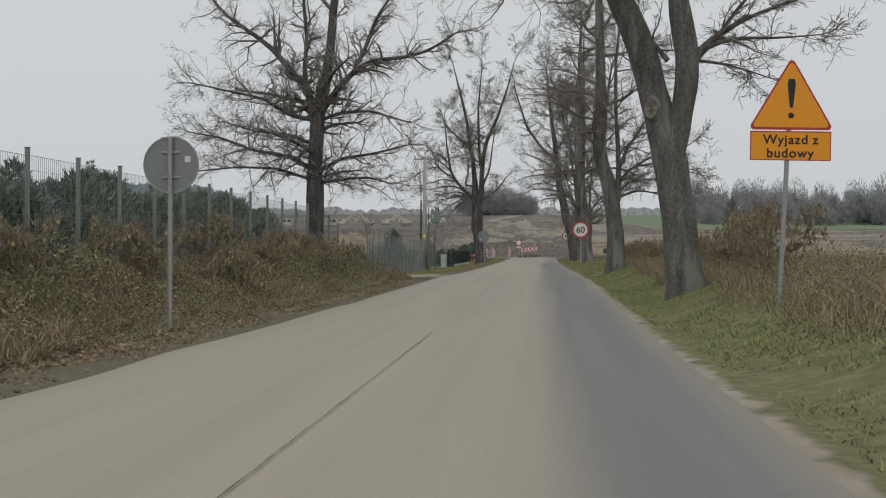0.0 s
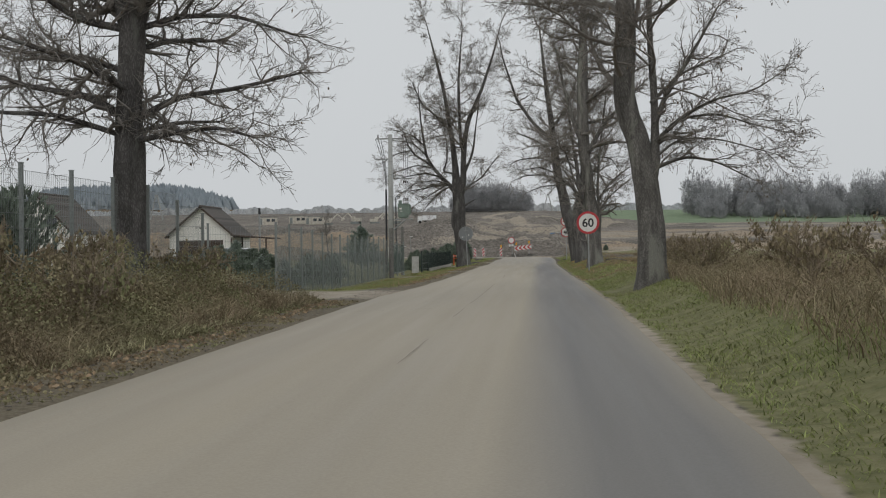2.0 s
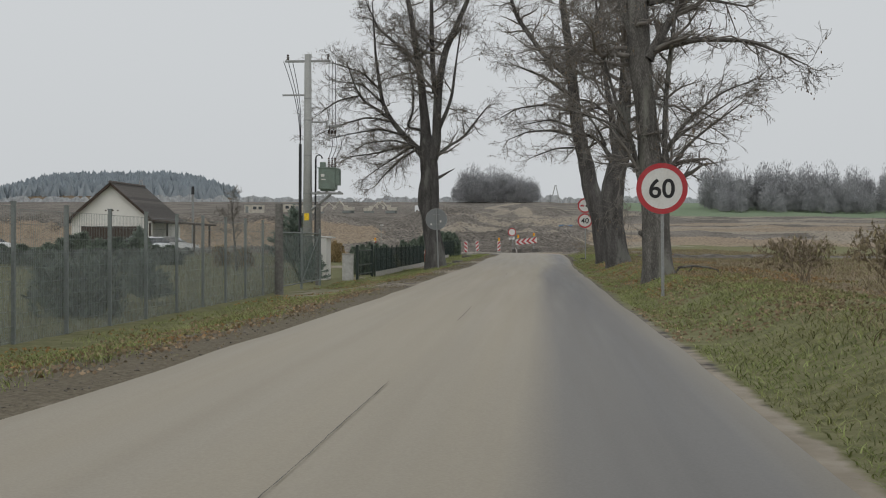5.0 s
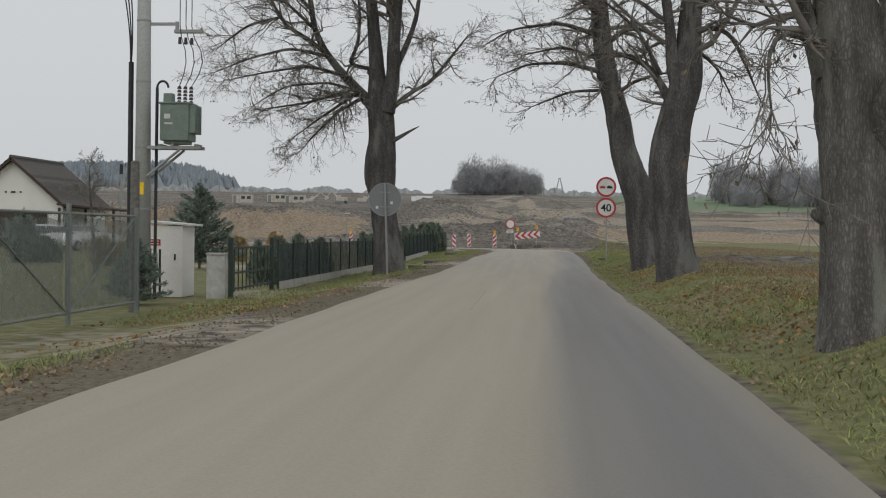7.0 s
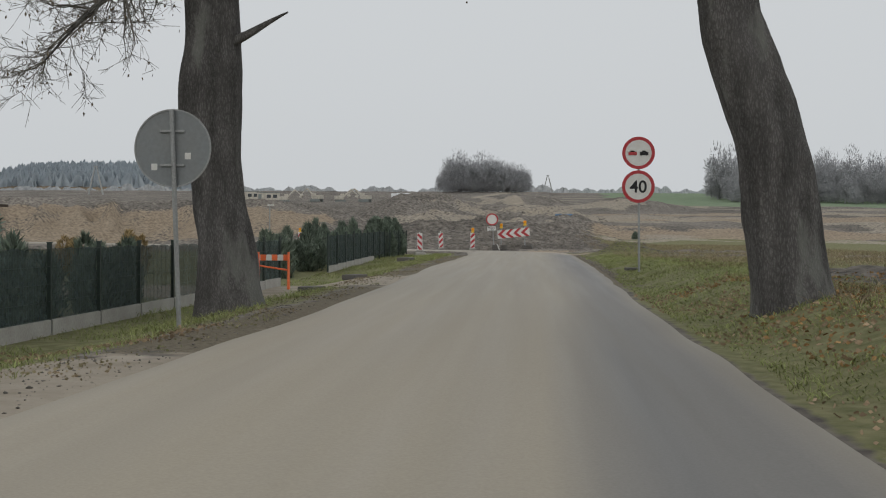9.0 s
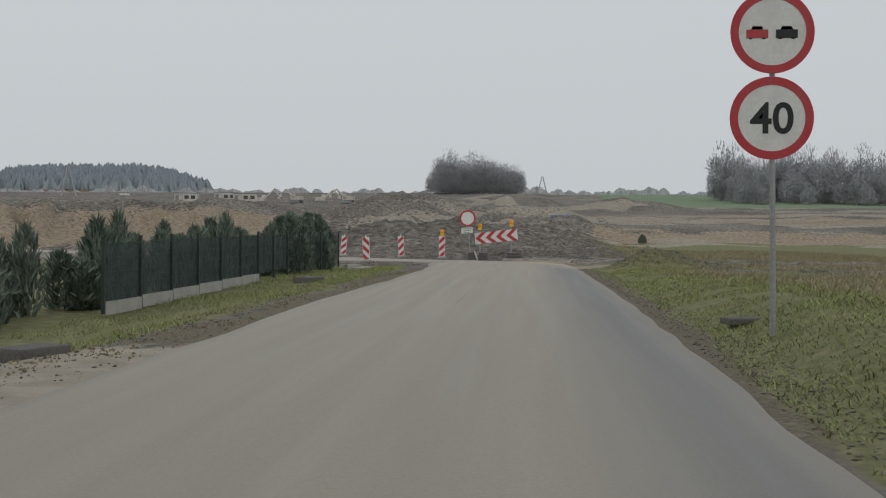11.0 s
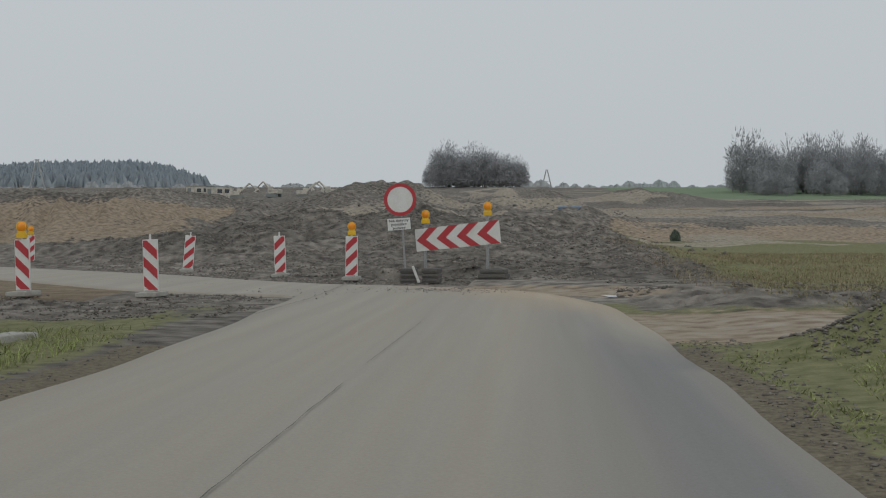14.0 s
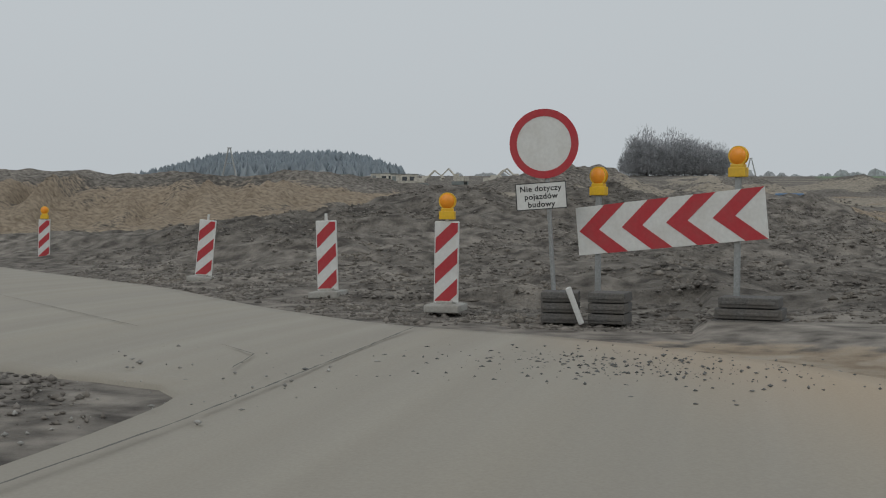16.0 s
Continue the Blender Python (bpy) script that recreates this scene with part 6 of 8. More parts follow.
# ---- houses ----
def house(x, y, w, depth, wall_h, ridge_h, label, garage=True):
    """A gabled house, its gable towards the road side; x, y: middle of the gable wall's foot."""
    th = thing("house", pose(x, y, at_ground(x, y) - 0.15), label, "house", "houses")
    bm = bmesh.new()
    outline = [(-w / 2, 0), (w / 2, 0), (w / 2, wall_h), (0, ridge_h - 0.12), (-w / 2, wall_h)]
    vs0 = [bm.verts.new((a, 0, b)) for a, b in outline]
    vs1 = [bm.verts.new((a, depth, b)) for a, b in outline]
    bm.faces.new(vs0)
    bm.faces.new(vs1[::-1])
    for i in range(5):
        j = (i + 1) % 5
        bm.faces.new((vs0[j], vs0[i], vs1[i], vs1[j]))
    bmesh.ops.recalc_face_normals(bm, faces=bm.faces)
    wall = part("wall", bm, PLASTER, th)
    over, slope = 0.55, math.atan2(ridge_h - wall_h, w / 2)
    run = math.hypot(w / 2, ridge_h - wall_h) + over
    for s in (-1, 1):
        bm = bmesh.new()
        box(bm, (s * run / 2, depth / 2, -0.02), (run, depth + 0.9, 0.08), 0.01)
        roof = part("roof", bm, DARK_WOOD, th)
        roof.matrix_local = pose(0, 0, ridge_h, 0, s * math.degrees(slope), 0)
        n = int(run / 0.34)
        bm = bmesh.new()
        box(bm, (s * run / n / 2, depth / 2, 0.04), (run / n + 0.03, depth + 0.96, 0.035), 0.006, Matrix.Rotation(radians(-s * -4), 4, "Y"))
        tile = mesh_of(bm, "tile_course")
        for i in range(n):
            o = part("tile_course", tile, ROOF, roof)
            o.location = (s * run * i / n, 0, 0)
        bm = bmesh.new()
        box(bm, (s * run / 2, -0.43, -0.05), (run, 0.05, 0.2), 0.01)
        part("fascia", bm, DARK_WOOD, roof)
    bm = bmesh.new()
    rod(bm, (0, -0.45, ridge_h + 0.06), (0, depth + 0.45, ridge_h + 0.06), 0.12, seg=10)
    part("ridge_cap", bm, ROOF, th)
    if garage:
        bm = bmesh.new()
        box(bm, (-0.1, -0.03, 1.22), (w * 0.72, 0.06, 2.44), 0.01)
        g = part("garage_door", bm, DARK_WOOD, th, "wide dark brown boarded garage door")
        for i in range(9):
            bm = bmesh.new()
            box(bm, (-0.1, -0.07, 0.16 + i * 0.27), (w * 0.7, 0.02, 0.24), 0.006)
            part("board", bm, DARK_WOOD, g)
        for a in (-0.5, 0, 0.5):
            bm = bmesh.new()
            box(bm, (a, -0.02, wall_h + 0.62), (0.3 if a == 0 else 0.12, 0.05, 0.1), 0.01)
            part("vent", bm, DARK_WOOD, th)
    else:
        for zz in (1.5, 4.2):
            bm = bmesh.new()
            box(bm, (w * 0.22, -0.02, zz), (1.1, 0.08, 1.2), 0.01)
            o = part("window", bm, WHITE, th)
            bm = bmesh.new()
            box(bm, (w * 0.22, -0.065, zz), (0.95, 0.02, 1.05))
            part("pane", bm, GLASS, o)
    return th


h1 = house(-34.5, -21.0, 6.7, 7.4, 3.1, 5.95, "white rendered house with brown tiled gable roof and garage")
th = thing("carport", pose(-29.3, -19.5, 0.0), "low dark wooden carport roof on posts", "carport")
bm = bmesh.new()
box(bm, (0, 0, 2.55), (4.2, 5.0, 0.14), 0.02, Matrix.Rotation(radians(5), 4, "Y"))
part("roof", bm, DARK_WOOD, th)
for bx in (-1.8, 1.8):
    for by in (-2.2, 2.2):
        bm = bmesh.new()
        box(bm, (bx, by, 1.25), (0.14, 0.14, 2.5 - 0.1 * (bx > 0)), 0.01)
        part("post", bm, DARK_WOOD, th)
th = thing("flue_pipe", pose(-30.2, -13.0, 2.2), "steel chimney flue with a dark cap above the roof", "chimney")
bm = bmesh.new()
rod(bm, (0, 0, -2.4), (0, 0, 2.9), 0.11, seg=12)
part("pipe", bm, STEEL, th)
bm = bmesh.new()
rod(bm, (0, 0, 2.9), (0, 0, 3.6), 0.14, 0.12, 12)
part("cap", bm, POLE_BLACK, th)
house(-46.0, -35.0, 6.4, 8.0, 3.6, 6.95, "cream house with a dark grey tiled gable roof", False)


def car(x, y, turn, paint, label):
    """A parked hatchback: lofted body, glass band, wheels, lights."""
    th = thing("car", pose(x, y, at_ground(x, y), 0, 0, turn), label, "car", "parked cars")
    prof = [(-2.05, 0.35, 0.62), (-1.95, 0.32, 0.98), (-1.3, 0.3, 1.05), (-0.7, 0.3, 1.08), (0.9, 0.3, 1.02), (1.7, 0.32, 0.86), (2.05, 0.36, 0.62)]
    bm = bmesh.new()
    rows = []
    for px, lo, hi in prof:
        w = 0.86 - 0.1 * (abs(px) / 2.05) ** 3
        rows.append([bm.verts.new((px, s * ww, z)) for s, ww, z in ((-1, w * 0.94, lo), (-1, w, (lo + hi) / 2), (-1, w * 0.92, hi), (1, w * 0.92, hi), (1, w, (lo + hi) / 2), (1, w * 0.94, lo))])
    for a, b in zip(rows[:-1], rows[1:]):
        for i in range(6):
            j = (i + 1) % 6
            bm.faces.new((a[i], a[j], b[j], b[i]))
    bm.faces.new(rows[0][::-1])
    bm.faces.new(rows[-1])
    bmesh.ops.recalc_face_normals(bm, faces=bm.faces)
    body = part("body", bm, paint, th, smooth_shade=True)
    for nm, mat, top, inset in (("glass", GLASS, 1.42, 0.0), ("roof", paint, 1.48, 0.06)):
        bm = bmesh.new()
        lo = 1.0 if nm == "glass" else 1.4
        a = [(-1.75, 0.74), (1.05, 0.74)] if nm == "glass" else [(-1.3, 0.6), (0.3, 0.6)]
        b = [(-1.35, 0.6), (0.35, 0.6)] if nm == "glass" else [(-1.15, 0.52), (0.15, 0.52)]
        q0 = [bm.verts.new((px, s * w, lo)) for px, w in a for s in (-1, 1)]
        q1 = [bm.verts.new((px, s * w, top)) for px, w in b for s in (-1, 1)]
        for i, j in ((0, 1), (1, 3), (3, 2), (2, 0)):
            bm.faces.new((q0[i], q0[j], q1[j], q1[i]))
        bm.faces.new((q1[0], q1[1], q1[3], q1[2]))
        bmesh.ops.recalc_face_normals(bm, faces=bm.faces)
        part(nm, bm, mat, th)
    for wx in (-1.28, 1.3):
        for s in (-1, 1):
            bm = bmesh.new()
            rod(bm, (wx, s * 0.68, 0.31), (wx, s * 0.87, 0.31), 0.31, seg=20)
            wh = part("wheel", bm, TYRE, th)
            bm = bmesh.new()
            rod(bm, (wx, s * 0.865, 0.31), (wx, s * 0.88, 0.31), 0.19, seg=16)
            part("rim", bm, STEEL, wh)
    for px, mat in ((-2.0, RED), (1.97, WHITE)):
        for s in (-1, 1):
            bm = bmesh.new()
            box(bm, (px, s * 0.62, 0.78), (0.12, 0.22, 0.14), 0.02)
            part("light", bm, mat, th)
    return th


car(-41.6, -27.0, 25, CAR_WHITE, "white car parked beside the garden")
car(-29.6, -27.0, 65, CAR_WHITE, "white car parked before the garage")
car(-27.6, -31.0, 80, CAR_WHITE, "white car parked on the drive")
car(-29.8, -20.0, 5, CAR_WHITE, "white car parked under the carport")

# street lamp and bare birch in the garden
th = thing("street_lamp", pose(-12.7, -20, -0.3), "thin grey lamp post with a flat white head", "street lamp")
bm = bmesh.new()
rod(bm, (0, 0, 0), (0, 0, 2.65), 0.035, 0.03, 10)
part("pole", bm, STEEL, th)
bm = bmesh.new()
box(bm, (0.05, 0, 2.68), (0.3, 0.14, 0.06), 0.015)
part("head", bm, WHITE, th)
# ---- conifers and shrubs ----
def spray_cloud(C, out, r, lo, hi, width, up):
    """Flat pointed sprays at C that point along out and up: verts and quads."""
    n = len(C)
    a = out + np.array([0, 0, up]) + r.normal(scale=0.35, size=(n, 3))
    a /= np.linalg.norm(a, axis=1, keepdims=True) + 1e-9
    b = np.cross(a, r.normal(size=(n, 3)))
    b /= np.linalg.norm(b, axis=1, keepdims=True) + 1e-9
    s = r.uniform(lo, hi, n)[:, None]
    V = np.stack([C - a * s * 0.3, C + b * s * width, C + a * s, C - b * s * width], 1).reshape(-1, 3)
    return V, np.arange(4 * n).reshape(n, 4)


def thuja_mesh(h, rad, n, seed, lumpy=0.25):
    r = np.random.default_rng(seed)
    t = r.random(n) ** 0.8
    ang = r.uniform(0, 2 * np.pi, n)
    prof = np.sin(np.clip(0.18 + 0.82 * t, 0, 1) * np.pi) ** 0.6 * (1 - 0.55 * t)
    lump = 1 + lumpy * (vnoise(ang * 2.2 + seed, t * 7, 1.0, seed) - 0.5) * 2
    d = rad * prof * lump * r.uniform(0.62, 1.0, n)
    C = np.stack([d * np.cos(ang), d * np.sin(ang), h * t * (0.9 + 0.12 * vnoise(ang * 1.5, ang * 0 + seed, 1.0, 3))], 1)
    out = np.stack([np.cos(ang), np.sin(ang), np.zeros(n)], 1) * 0.6
    V, F = spray_cloud(C, out, r, 0.08, 0.2, 0.3, 0.9)
    return raw_mesh("foliage", V, F, THUJA)


def lobed_mesh(h, rad, n, seed, lobes=6):
    """A bushy conifer of several uneven leaders."""
    r = np.random.default_rng(seed + 70)
    VV = []
    for k in range(lobes):
        hh, rr = h * r.uniform(0.55, 1.0), rad * r.uniform(0.4, 0.62)
        m = n // lobes
        t, ang = r.random(m) ** 0.8, r.uniform(0, 2 * np.pi, m)
        d = rr * np.sin(np.clip(0.25 + 0.75 * t, 0, 1) * np.pi) ** 0.5 * r.uniform(0.5, 1.05, m) * (1 + 0.5 * (vnoise(ang * 2, t * 6, 1.0, k) - 0.5))
        off = r.normal(scale=rad * 0.42, size=2)
        C = np.stack([off[0] + d * np.cos(ang), off[1] + d * np.sin(ang), hh * t], 1)
        V, F = spray_cloud(C, np.stack([np.cos(ang), np.sin(ang), np.zeros(m)], 1) * 0.6, r, 0.07, 0.22, 0.17, 1.0)
        VV.append(V)
    V = np.concatenate(VV)
    return raw_mesh("foliage", V, np.arange(len(V)).reshape(-1, 4), THUJA)


def stem_mesh(h, r0):
    bm = bmesh.new()
    rod(bm, (0, 0, -0.1), (0, 0, h), r0, r0 * 0.3, 8)
    return mesh_of(bm, "stem")


def shrub(name, x, y, h, rad, n, seed, label, group="", foliage=None):
    th = thing(name, pose(x, y, at_ground(x, y), 0, 0, seed * 47 % 360), label, "conifer", group)
    part("stem", stem_mesh(h * 0.8, 0.04), BARK, th)
    part("foliage", foliage or thuja_mesh(h, rad, n, seed), THUJA, th)
    return th


def spruce_mesh(h, rad, seed, tiers=13):
    """Needled boughs in tiers round a leader."""
    r = np.random.default_rng(seed)
    VV, FF, base = [], [], 0
    for i in range(tiers):
        f = i / (tiers - 1)
        z = h * (0.08 + 0.8 * f)
        reach = rad * (1 - f) ** 0.85 + 0.12
        for k in range(max(5, int(10 - 4 * f))):
            a = r.uniform(0, 2 * np.pi)
            ln = reach * r.uniform(0.75, 1.1)
            m = int(30 + 95 * ln)
            s = r.random(m) ** 0.7 * ln
            tip = z + s * (0.25 + 0.5 * f) - 0.04 * s * s
            C = np.stack([s * np.cos(a), s * np.sin(a), tip], 1) + r.normal(scale=0.05, size=(m, 3))
            out = np.tile(np.array([[np.cos(a), np.sin(a), 0.35]]), (m, 1))
            V, F = spray_cloud(C, out, r, 0.06, 0.15, 0.2, 0.2)
            VV.append(V)
            FF.append(F + base)
            base += len(V)
    m = 120
    C = np.stack([r.normal(scale=0.02, size=m), r.normal(scale=0.02, size=m), r.uniform(h * 0.8, h, m)], 1)
    V, F = spray_cloud(C, r.normal(scale=0.5, size=(m, 3)), r, 0.05, 0.12, 0.17, 0.8)
    VV.append(V)
    FF.append(F + base)
    return raw_mesh("needles", np.concatenate(VV), np.concatenate(FF), NEEDLE)


PINES = [spruce_mesh(3.0, 1.45, 5, 15), spruce_mesh(2.7, 1.2, 6, 14)]


def pine(x, y, k, s, label, group=""):
    th = thing("young_pine", pose(x, y, at_ground(x, y), 0, 0, (x * 71 + y * 37) % 360), label, "conifer", group)
    part("stem", stem_mesh(2.6, 0.05), BARK, th)
    part("needles", PINES[k], NEEDLE, th)
    th.scale = (s, s, s)
    return th


pine(-13.5, -50.0, 0, 1.16, "young dark green pine standing in the garden")
pine(-8.05, -72.7, 1, 0.52, "small dark pine crowded against the fence")
pine(-27.0, -36.0, 1, 0.9, "young dark green pine before the house")
for i in range(15):
    pine(-9.9 + 0.5 * math.sin(i * 2.4), -150.5 + i * 2.04, i % 2, 0.74 + 0.1 * math.sin(i * 1.7), "dark spruce in a dense hedge behind the fence", "spruce hedge")
HEDGE = [lobed_mesh(2.4, 1.3, 7000, 8, 8), lobed_mesh(2.2, 1.35, 7000, 9, 8)]
for i in range(16):
    th = shrub("hedge_conifer", -9.3 - 0.6 * (i % 2), -150 + i * 1.85, 2.2, 1.0, 0, i + 31, "dark bushy conifer in a dense hedge behind the fence", "spruce hedge", HEDGE[i % 2])
    th.scale = (1, 1, 0.95 + 0.12 * math.sin(i * 1.9))
for i in range(8):
    pine(-11.4 + 0.5 * math.sin(i * 1.4), -148 + i * 3.4, (i + 1) % 2, 0.82 + 0.1 * math.sin(i * 2.7), "dark spruce in a dense hedge behind the fence", "spruce hedge")

THUJAS = [lobed_mesh(2.3, 0.75, 9500, 1, 8), lobed_mesh(2.05, 0.75, 9000, 2, 8), lobed_mesh(1.4, 0.7, 4200, 3)]
for i, (tx, ty) in enumerate(((-7.55, -15.6), (-7.75, -16.7), (-7.5, -18.0), (-7.8, -19.3), (-7.5, -20.8), (-7.8, -22.4))):
    shrub("thuja", tx, ty, 2.0, 0.6, 0, i, "tall green thuja at the end of the fence", "thuja hedge", THUJAS[i % 2]).scale = (1.0, 1.0, (0.92, 1.0, 0.84, 0.6, 0.55, 0.5)[i])
for i in range(22):
    ty = -62.5 + i * 1.05 if i < 9 else -41 + (i - 9) * 1.62
    th = shrub("thuja", -7.75 - 0.3 * (i % 3), ty, 1.2, 0.5, 0, i + 5, "low dark thuja behind the green fence", "thuja hedge", THUJAS[2])
    th.scale = (0.8, 0.8, (0.84, 0.98, 0.72, 1.12, 0.9)[i % 5] * (0.86 if i < 9 else 1.08))
for i in range(2, 9):
    gy_ = -106.5 + i * 2.5
    if i % 3 == 2:
        pine(-9.4 - 0.8 * (i % 2), gy_, i % 2, 0.5 + 0.1 * math.sin(i * 2.0), "small dark pine in the garden behind the netting")
    else:
        th = shrub("garden_shrub", -9.2 - 0.9 * (i % 3), gy_, 1.2, 0.5, 0, i + 61, "dark evergreen shrub in the garden behind the netting", "garden shrubs", THUJAS[2])
        th.scale = (1.15, 1.15, 0.7 + 0.2 * math.sin(i * 1.3))
for i, (sx, sy) in enumerate(((-20, -60), (-24, -55), (-17, -72), (-33, -45), (-38, -48), (-28, -50), (-40, -42), (-22, -45), (-44, -60), (-30, -66))):
    th = shrub("garden_shrub", sx, sy, 1.2, 0.5, 0, i + 81, "dark evergreen shrub on the lawn", "garden shrubs", THUJAS[i % 3])
    th.scale = (1.5, 1.5, 0.75 + 0.2 * math.sin(i * 1.7))
RUSTY = lobed_mesh(1.5, 0.7, 2600, 4)
RUSTY.materials.clear()
RUSTY.materials.append(RUSTY_LEAF)
for i, (sx, sy) in enumerate(((-14.6, -40.5), (-13.2, -38.5), (-16.2, -50.0), (-17.6, -49.0))):
    th = shrub("garden_shrub", sx, sy, 1.2, 0.5, 0, i + 91, "rusty yellow autumn shrub in the garden", "garden shrubs", RUSTY)
    th.scale = (0.85, 0.85, 0.8 + 0.12 * math.sin(i * 2.1))
bare_tree("birch", -14.6, -58.0, -0.25, [[(0, 0, 0, 0.06), (-0.1, 0, 1.2, 0.05), (-0.2, 0, 2.4, 0.035), (-0.25, 0, 3.4, 0.015)]], 71, "slender bare young birch in the garden", start=1.2, per_m=6, reach=0.9, rise=0.7, levels=2)


# ---- weeds, grass and fallen leaves ----
def blades(name, mat, label, x, y, h0, h1, w, seed, lean=0.35, bent=0.5):
    """Bent tapering blades standing at x, y."""
    r = np.random.default_rng(seed)
    n = len(x)
    z = ground_height(x, y)
    h = r.uniform(h0, h1, n) * (0.6 + 0.8 * vnoise(x, y, 1.3, seed))
    a = r.uniform(0, 2 * np.pi, n)
    l1 = r.normal(scale=lean, size=(n, 2)) * h[:, None]
    side = np.stack([np.cos(a), np.sin(a)], 1) * w * r.uniform(0.6, 1.4, n)[:, None]
    B = np.stack([x, y, z - 0.02], 1)
    M = B + np.concatenate([l1 * 0.4, h[:, None] * 0.6], 1)
    T = B + np.concatenate([l1 * (1 + bent), h[:, None]], 1)
    S = np.concatenate([side, np.zeros((n, 1))], 1)
    V = np.stack([B - S, B + S, M + S * 0.8, M - S * 0.8, T], 1).reshape(-1, 3)
    k = np.arange(n)[:, None] * 5
    F = np.concatenate([k + np.array([[0, 1, 2]]), k + np.array([[0, 2, 3]]), k + np.array([[3, 2, 4]])])
    ob = part(name, raw_mesh(name, V, F, mat), None)
    return tagged(ob, label, "grass" if "grass" in name else "weeds", kind="stuff")


def scatter(n, x0, x1, y0, y1, seed, keep=None):
    r = np.random.default_rng(seed)
    x, y = r.uniform(x0, x1, n), r.uniform(y0, y1, n)
    d = road_distance(x, y)
    ok = d > 0.12
    if keep is not None:
        ok &= keep(x, y, d)
    return x[ok], y[ok]


blades("dry_weeds", WEED, "tall tangled dry brown weeds along the verge", *scatter(56000, -7.5, -4.6, -158, -115, 1, lambda x, y, d: (d > 0.9 + 0.5 * vnoise(x, y, 2, 1)) & (vnoise(x, y, 1.2, 8) > 0.35)), 0.08, 0.42, 0.0045, 1, 0.75)
blades("green_weeds", WEED_GREEN, "dull green weeds among the dry stalks", *scatter(48000, -7.5, -4.4, -158, -115, 2, lambda x, y, d: d > 0.9 + 0.4 * vnoise(x, y, 1.1, 6)), 0.04, 0.2, 0.006, 2, 0.8)
blades("dry_weeds", WEED, "dry brown weeds beyond the grass verge", *scatter(90000, 2.3, 14, -158, -92, 3, lambda x, y, d: d > 1.15 + 0.7 * vnoise(x, y, 3, 2) + 2.5 * smooth(-112, -95, y)), 0.12, 0.5, 0.005, 3, 0.65)
near = lambda x, y, d: (vnoise(x, y, 0.9, 3) > 0.25) & (d > 0.1 + 0.2 * vnoise(x, y, 1.3, 5) + (0.1 + 0.25 * vnoise(x, y, 0.7, 2)) * smooth(-48, -40, y))
blades("verge_grass", GRASS, "short yellow green grass on the road verge", *scatter(190000, 1.6, 5.0, -160, -17, 4, near), 0.025, 0.085, 0.0055, 4, 0.8)
blades("verge_grass", GRASS, "short yellow green grass before the fences", *scatter(52000, -7.0, -4.2, -112, -13.8, 5, lambda x, y, d: (d > 0.75 - 0.4 * smooth(-66, -58, y)) & (vnoise(x, y, 1.1, 4) > 0.3) & ~((y > -83.5) & (y < -77.5)) & ~((y < -106) & (y > -112.5)) & (np.abs(y + 48) > 3)), 0.03, 0.13, 0.0055, 5, 0.7)
blades("field_grass", FIELD_GRASS, "rough yellow green grass of the open field", *scatter(110000, 3.0, 20, -44, 34, 6, lambda x, y, d: (vnoise(x, y, 1.6, 5) > 0.3) & (x > 3.4 + np.maximum(0, -y - 12) * 0 + 2 * vnoise(x, y, 3, 2))), 0.03, 0.13, 0.0065, 6, 0.8)
blades("field_grass", FIELD_GRASS, "thin rough grass of the field beside the old trees", *scatter(60000, 3.2, 16, -106, -44, 33, lambda x, y, d: (vnoise(x, y, 1.6, 5) > 0.3) & (np.abs(y + 55 - 0.15 * (x - 5)) > 3.2 + vnoise(x, y, 2, 4))), 0.03, 0.11, 0.0065, 33, 0.8)
blades("dry_weeds", WEED, "thin dry stalks beside the old trees", *scatter(26000, 3.0, 14, -106, -60, 34, lambda x, y, d: vnoise(x, y, 2.0, 6) > 0.4), 0.05, 0.2, 0.005, 34, 0.7)
blades("dry_weeds", WEED, "dry stalks in the rough field", *scatter(34000, 3.6, 20, -50, 30, 7, lambda x, y, d: (vnoise(x, y, 2.2, 6) > 0.42) & (np.abs(y + 55 - 0.15 * (x - 5)) > 4)), 0.06, 0.28, 0.006, 7, 0.6)
r9 = np.random.default_rng(9)
fx, fy = scatter(18000, -6.4, -3.9, -160, -62, 10, lambda x, y, d: (d > 0.5) & (vnoise(x, y, 1.6, 2) > 0.3) & ~((y > -114) & (y < -104)) & (np.abs(y + 67.5) > 3) & (np.abs(y + 81) > 3.5))
fx2, fy2 = scatter(7000, 2.2, 5.5, -100, -54, 11, lambda x, y, d: (vnoise(x, y, 2.0, 7) > 0.5) & (d > 0.7))
fx, fy = np.concatenate([fx, fx2]), np.concatenate([fy, fy2])
ob = part("fallen_leaves", leaf_mesh("fallen_leaves", np.stack([fx, fy, ground_height(fx, fy) + 0.02], 1), 0.035, 0.08, r9, DRY_LEAF, flat=True), None)
tagged(ob, "scattered brown fallen leaves along the verges", "leaves", kind="stuff")


def herbs(name, label, x, y, top, lo, hi, seed):
    """Withered herb leaves hung at all heights over the ground, in clumps."""
    r = np.random.default_rng(seed)
    h = top * (0.2 + vnoise(x, y, 0.9, seed)) * smooth(0.8, 2.4, road_distance(x, y)) * r.random(len(x)) ** 0.8
    ob = part(name, leaf_mesh(name, np.stack([x, y, ground_height(x, y) + 0.01 + h], 1), lo, hi, r, HERB_LEAF), None)
    return tagged(ob, label, "weeds", kind="stuff")


